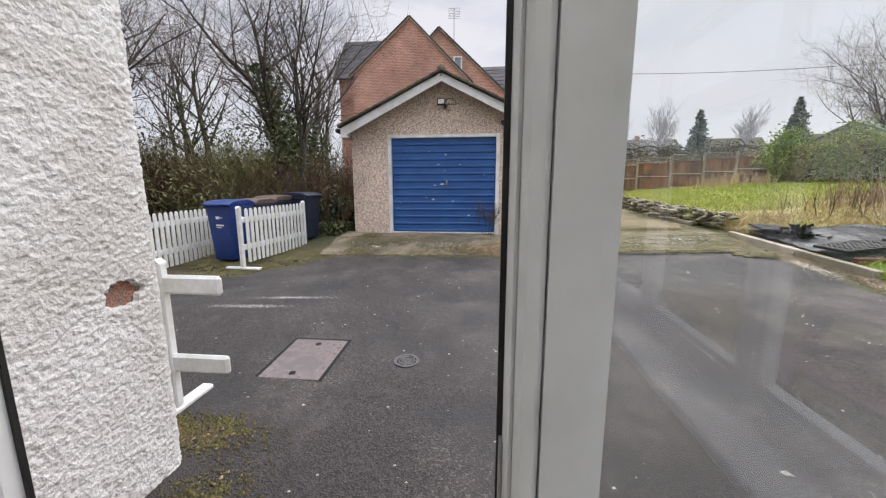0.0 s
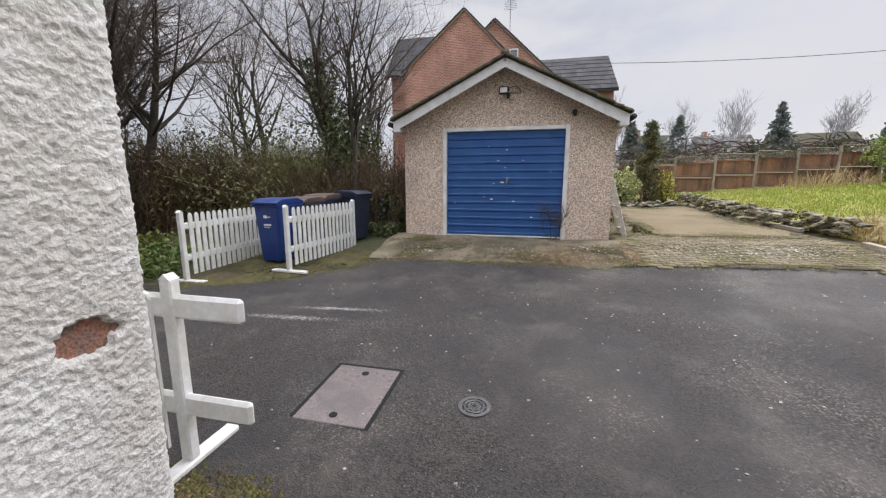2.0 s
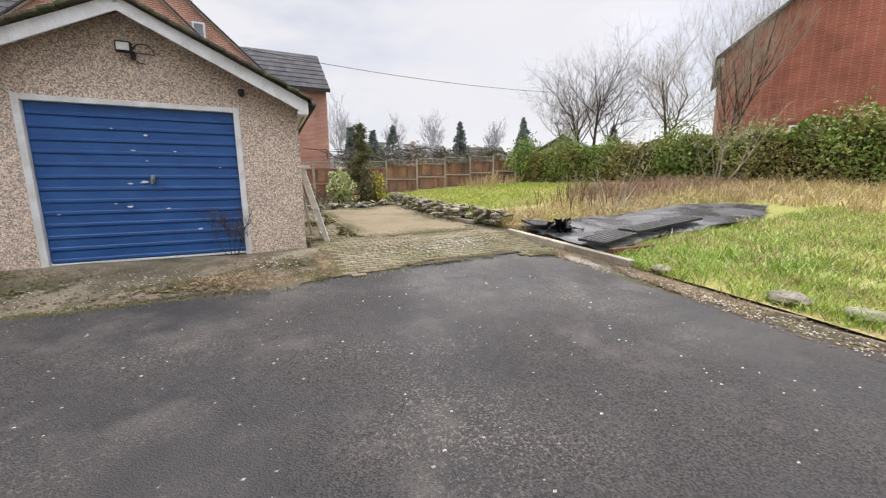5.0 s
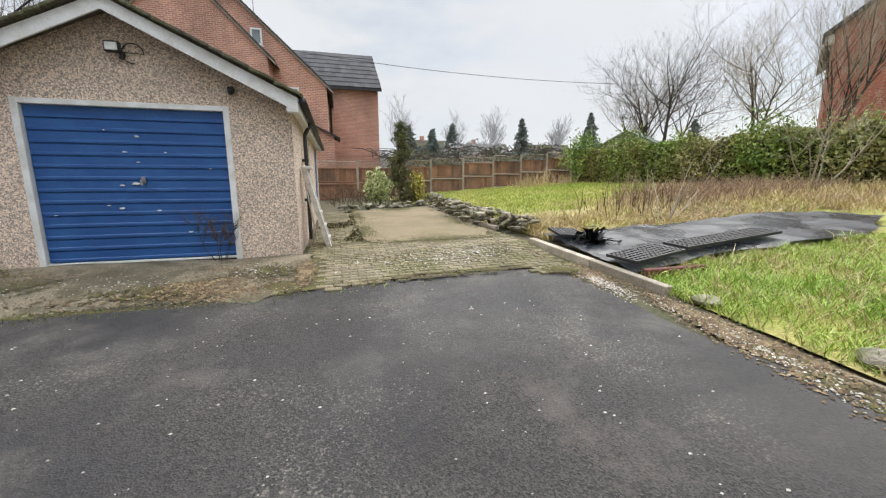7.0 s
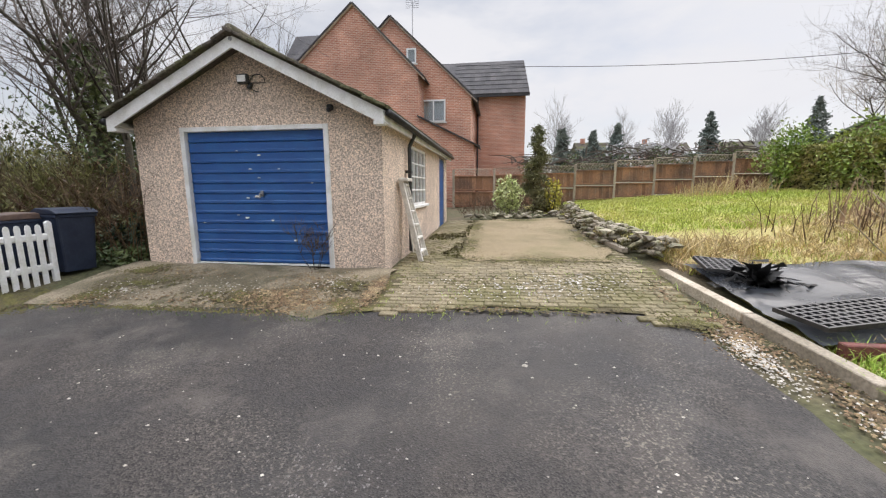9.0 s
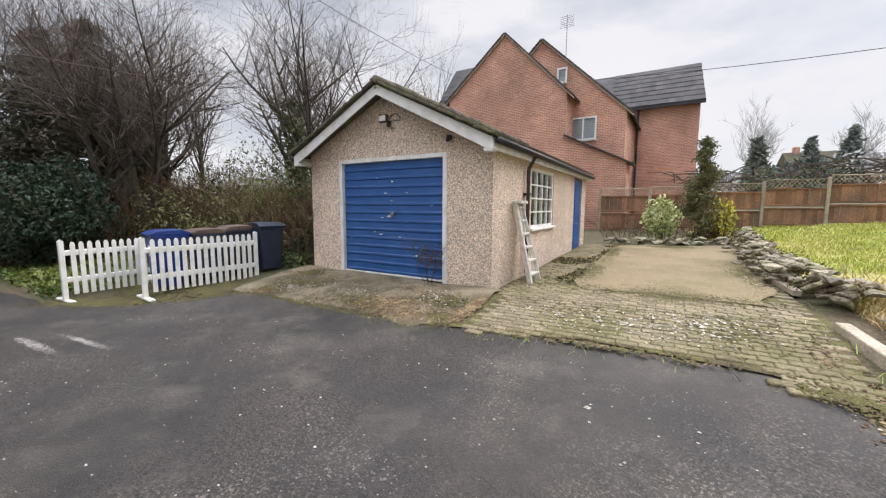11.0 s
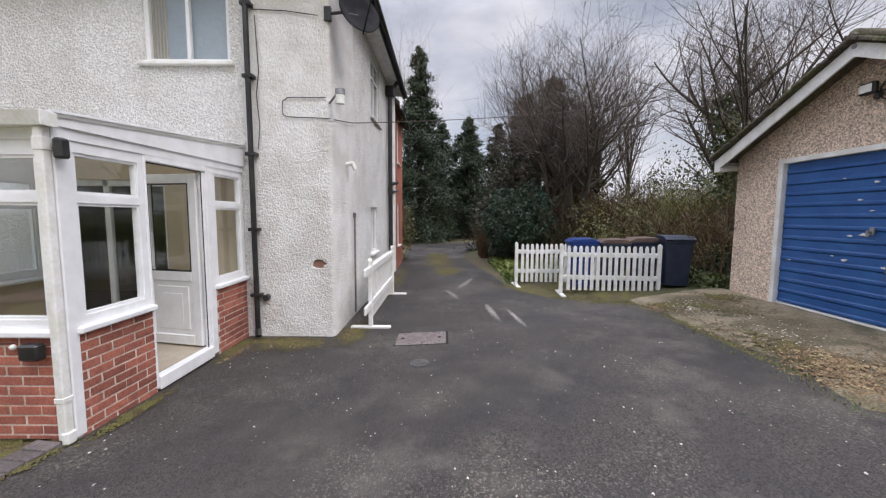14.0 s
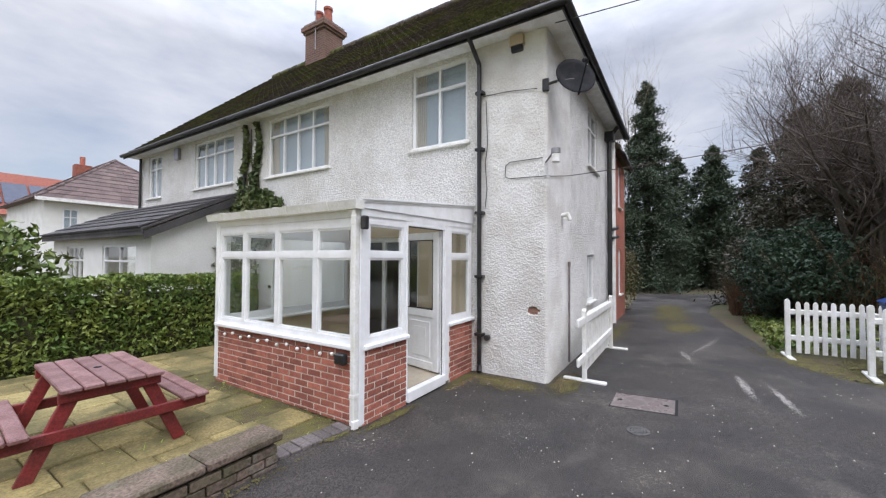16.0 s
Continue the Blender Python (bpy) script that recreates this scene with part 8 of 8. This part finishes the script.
bare_tree("tree", -23.0, 0.0, [(0.05, 0, 8.5, 0.16), (-0.15, 0.1, 7.5, 0.12)], (11, 7, 4), 76, "tall thin bare tree at the end of the drive", up=0.3, spread=0.45, twig=GREY_WOOD)
bare_tree("tree", -24.0, 8.5, [(0.05, 0, 8.0, 0.16), (-0.2, 0.1, 7.0, 0.12)], (11, 7, 4), 77, "tall bare tree at the end of the drive", up=0.3, spread=0.45)
conifer("conifer", -21.6, 1.7, 12.6, 3.0, 60000, 78, "tall dark green conifer beside the drive", CONIFER, 0.095)
conifer("conifer", -19.6, -0.6, 9.5, 2.5, 34000, 79, "dark green conifer beside the drive", CONIFER, 0.10)
conifer("conifer", -23.6, 5.0, 8.6, 3.2, 36000, 80, "dark conifer closing the end of the drive", CONIFER, 0.115)
conifer("conifer", -26.5, 3.2, 9.0, 3.4, 26000, 81, "dark conifer closing the end of the drive", CONIFER, 0.12)
conifer("conifer", -25.4, 7.4, 8.4, 2.8, 26000, 106, "brownish conifer closing the end of the drive", BROWN_IVY, 0.11)
conifer("conifer", -17.5, 10.6, 7.5, 2.4, 15300, 86, "dark conifer beyond the bend of the drive", CONIFER, 0.142)
conifer("conifer", -13.6, 6.9, 6.9, 2.5, 36000, 82, "brownish conifer between the bare trees", BROWN_IVY, 0.085)
conifer("conifer", -11.6, 7.6, 6.9, 2.3, 34000, 83, "brown-green ivy-clad conifer behind the bare tree", BROWN_IVY, 0.085)
bush("yew_bush", -9.2, 5.9, 2.6, 1.6, 1.2, 22000, 84, "dark green spreading yew beside the drive", YEW, 0.05, hollow=0.2)
bush("shrub", -11.6, 1.35, 2.3, 0.9, 0.8, 3800, 85, "yellow-green shrub at the end of the house", THICKET, 0.05, hollow=0.2)
stones("rubble_heap", [(-10.9, 1.45), (-10.6, 1.75)], 26, 2, "heap of mossy stones at the end of the house", 86, 0.35, 0.2, 0.25)
bush("shrub", -6.6, 10.2, 2.3, 1.3, 1.0, 2600, 87, "olive twiggy shrub behind the bins", OLIVE_SHOOT, 0.035, hollow=0.2)
bush("ivy_clump", -5.4, 11.4, 3.4, 0.8, 0.7, 2600, 88, "ivy clump round the foot of a tree", IVY, 0.07, hollow=0.2)
bush("bramble_bush", -3.6, 9.1, 0.8, 0.8, 0.6, 1500, 89, "low dark bramble beside the garage", YEW, 0.05)
thicket("undergrowth", (-8.5, -3.0, 8.3, 12.5), 1900, 0.8, 2.5, 90, "tangle of brown stems behind the bins", RUSSET, 0.007, 6, 0.5)
thicket("undergrowth", (-14, -4.6, 10.5, 15), 230, 2.0, 4.0, 99, "tall thin leafless saplings behind the bins", TWIG, 0.010, 9, 0.28)
thicket("undergrowth", (-8.2, -5.6, 8.9, 10.6), 260, 1.6, 3.2, 101, "arching olive shoots behind the bins", OLIVE_SHOOT, 0.007, 8, 0.6)
thicket("undergrowth", (-12.5, -8.6, 7.8, 10.5), 420, 2.0, 3.8, 102, "tall brown stems beside the drive", RUSSET, 0.009, 8, 0.35)
thicket("undergrowth", (-14, -8.0, 5.6, 11), 2200, 0.8, 2.6, 91, "tangle of brown stems beside the drive", RUSSET, 0.008, 5, 0.5)
thicket("undergrowth", (-12.3, -10.6, 4.7, 6.0), 500, 0.8, 1.9, 92, "russet dead hedge beside the drive", RUSSET, 0.008, 4, 0.25)
thicket("undergrowth", (-7.6, -5.4, 9.3, 11.2), 620, 1.5, 2.9, 93, "olive upright shoots behind the bins", OLIVE_SHOOT, 0.008, 4, 0.3)
leafage("undergrowth_leaves", (-14, -5.2, 7.0, 13), 15000, 0.05, 94, "brown and olive leaves in the undergrowth", THICKET, 0.0, 1.9)
leafage("undergrowth_leaves", (-5.2, -3.0, 8.6, 13), 5000, 0.05, 98, "olive leaves in the undergrowth by the garage", THICKET, 0.0, 1.2)
leafage("undergrowth_leaves", (-12, -4.8, 9.6, 13.5), 5200, 0.055, 103, "dull green leaves of climbers in the saplings", IVY, 1.0, 4.3, clump=0.8)
leafage("undergrowth_leaves", (-13, -3.2, 8.6, 13), 8000, 0.04, 95, "brown dead leaves in the undergrowth", OLD_LEAF, 0.0, 2.2)
leafage("ground_cover", (-9.5, -5.2, 4.8, 6.6), 3200, 0.05, 96, "low green ground cover beside the drive", HEDGE_G, 0.0, 0.3)
leafage("ground_cover", (-4.6, -2.95, 8.0, 9.4), 1500, 0.05, 97, "low green ivy beside the garage", IVY, 0.0, 0.4)
for k, (x, y, h) in enumerate(((-26, 13, 8),)):
    conifer("conifer", x, y, h, 2.4, 2600, 100 + k, "dark evergreen in the far woodland", CONIFER, 0.28)
for k, (x, y, h) in enumerate(((-9, 22, 6), (-17, 13, 6), (-20, 9, 6.5), (-14, 17, 6))):
    bare_tree("tree", x, y, [(0.05, 0, h, 0.15), (-0.25, 0.1, h * 0.85, 0.12)], (9, 7, 4), 120 + k, "bare tree in the far woodland", up=0.4, spread=0.45)
# far trees over the fence, their colours lightened to stand in for haze
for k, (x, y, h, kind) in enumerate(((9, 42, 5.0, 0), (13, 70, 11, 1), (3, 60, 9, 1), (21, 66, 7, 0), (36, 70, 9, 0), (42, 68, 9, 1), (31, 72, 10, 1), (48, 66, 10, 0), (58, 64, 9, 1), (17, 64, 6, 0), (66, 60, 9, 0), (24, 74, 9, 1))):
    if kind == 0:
        conifer("conifer", x, y, h, h * 0.26, 2600, 140 + k, "distant conifer over the fence, haze put into its colour", HAZE_GREEN, 0.38)
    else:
        bare_tree("tree", x, y, [(0.03, 0, h * 0.62, 0.22), (0.25, 0.1, h * 0.5, 0.16), (-0.25, 0.0, h * 0.5, 0.16)], (9, 7, 4), 140 + k, "distant bare tree over the fence, haze put into its pale colour", up=0.3, spread=0.5, bark=HAZE_TWIG, twig=HAZE_TWIG, rmin=0.022)
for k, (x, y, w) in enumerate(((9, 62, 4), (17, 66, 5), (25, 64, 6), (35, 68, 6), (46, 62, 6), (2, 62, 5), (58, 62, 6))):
    bush("far_bush", x, y, 2.6 + (k % 3) * 0.7, w, 2, 1100, 170 + k, "distant scrub over the fence, haze put into its colour", HAZE_GREEN if k % 2 else HAZE_TWIG, 0.28, 6, lumpy=0.5)
cable("overhead_cable", sag((-0.4, 24, 8.15), (24, 23.4, 7.9), 0.5), 0.014, BLACK_PIPE, "overhead telephone cable across the garden")
cable("overhead_cable", sag((-1.3, 1.95, 5.05), (-4.9, 20.5, 7.6), 0.35), 0.007, BLACK_PIPE, "thin cable from the house eaves to the brick house")


# ---- pieces: bricks, slabs, paving blocks ----
def shared(name, sx, sy, sz, material, bev=0.003):
    b = nb()
    box(b, (0, 0, 0), (sx, sy, sz), bev)
    bmesh.ops.recalc_face_normals(b, faces=b.faces)
    me = bpy.data.meshes.new(name)
    b.to_mesh(me)
    b.free()
    me.materials.append(material)
    return me


def brick_run(parent, axis, at, u0, u1, z0, courses, material=None):
    """Stretcher courses of bricks on one face; at is the outer face."""
    for j in range(courses):
        u = u0 - (0.1125 if j % 2 else 0)
        while u < u1 - 0.02:
            a, c_ = max(u, u0), min(u + 0.215, u1)
            if c_ - a > 0.03:
                key = (round(c_ - a, 2), material)
                if key not in BRICKS:
                    BRICKS[key] = shared("brick", key[0] - 0.003, 0.05, 0.0625, material or RED_BRICK)
                o = new("brick", BRICKS[key])
                o.parent = parent
                jit = random.uniform(-0.0012, 0.0012)
                if axis == "x":
                    o.matrix_basis = Matrix.Translation((at + jit, a, z0 + j * 0.075)) @ Matrix.Rotation(math.pi / 2, 4, "Z")
                else:
                    o.matrix_basis = Matrix.Translation((a, at - 0.05 + jit, z0 + j * 0.075))
            u += 0.225


BRICKS = {}
random.seed(21)
brick_run(dwarf, "x", CX, CY0 + 0.005, CY1 - 0.062, 0.012, 11)
brick_run(pier, "y", CY1, 0.165, CX - 0.052, 0.012, 11)
brick_run(stub, "y", CY1, HX + 0.01, -0.835, 0.012, 11)
brick_run(coping_wall.children[-1], "y", 0.53, 1.88, 6.1, 0.03, 3, COPING)
SLABS = [shared("slab", w, d, 0.05, SLAB, 0.012) for w, d in ((0.432, 0.432), (0.582, 0.432))]
random.seed(22)
y = -4.5
while y < 0.15:
    x = -1.4 + random.uniform(-0.2, 0)
    d = 0.45
    while x < 6.5:
        i = random.choice((0, 0, 1))
        w = (0.45, 0.60)[i]
        if not (x < 1.02 and y + d > -2.3) and not (y + d > 0.2) and not (x < 1.0 and y + d > 0.35):
            o = new("slab", SLABS[i])
            o.parent = patio
            o.matrix_basis = Matrix.Translation((x, y, gz(x, y) - 0.02 + random.uniform(-0.005, 0.006))) @ Matrix.Rotation(random.gauss(0, 0.008), 4, "X")
        x += w
    y += d
EDGE = shared("edging_brick", 0.10, 0.21, 0.05, BLUE_BRICK, 0.006)
for k in range(8):
    o = new("edging_brick", EDGE)
    o.parent = patio
    o.matrix_basis = Matrix.Translation((1.05 + k * 0.108, 0.52 - k * 0.012, gz(1.2, 0.4) - 0.022 + random.uniform(-0.003, 0.003))) @ Matrix.Rotation(random.gauss(-0.12, 0.03), 4, "Z") @ Matrix.Translation((0, -0.2, 0))
PV = shared("paver", 0.194, 0.094, 0.05, PAVER, 0.008)
blocks = []
j = 0
y = 6.45
while y < 14.7:
    x = 1.3 + (0.1 if j % 2 else 0)
    while x < 5.0:
        inside = y > 6.45 + 0.32 * min(1, max(0, (x - 1.3) / 1.3)) - (0.35 if x > 4.2 else 0) and x + 0.19 < 4.95 and not (2.3 < x + 0.1 < 4.8 and 8.85 < y < 14.9) and not (x < 1.45 and y < 7.9)
        if inside:
            blocks.append((x, y))
        x += 0.2
    y += 0.1
    j += 1
near = sorted(blocks, key=lambda p: (p[0] - 2.8) ** 2 + (p[1] - 6.6) ** 2)
for (x, y) in near[:300]:
    o = new("paver", PV)
    o.parent = pave
    o.matrix_basis = Matrix.Translation((x, y, gz(x, y) - 0.026 + random.uniform(-0.003, 0.003))) @ Matrix.Rotation(random.gauss(0.045, 0.006), 4, "X") @ Matrix.Rotation(random.gauss(0, 0.012), 4, "Z")
pvs, pfs = [], []
for (x, y) in near[300:]:
    z = gz(x, y) + 0.022 + random.uniform(-0.004, 0.004)
    b0 = len(pvs)
    pvs += [(x, y, z - 0.02), (x + 0.194, y, z - 0.02), (x + 0.194, y + 0.094, z - 0.02), (x, y + 0.094, z - 0.02), (x + 0.008, y + 0.008, z), (x + 0.186, y + 0.008, z), (x + 0.186, y + 0.086, z + 0.003), (x + 0.008, y + 0.086, z + 0.003)]
    pfs += [(b0 + 4, b0 + 5, b0 + 6, b0 + 7)] + [(b0 + k, b0 + (k + 1) % 4, b0 + 4 + (k + 1) % 4, b0 + 4 + k) for k in range(4)]
far_p = raw("paver", pvs, pfs, PAVER, pave)
tagged(far_p, kind="stuff")
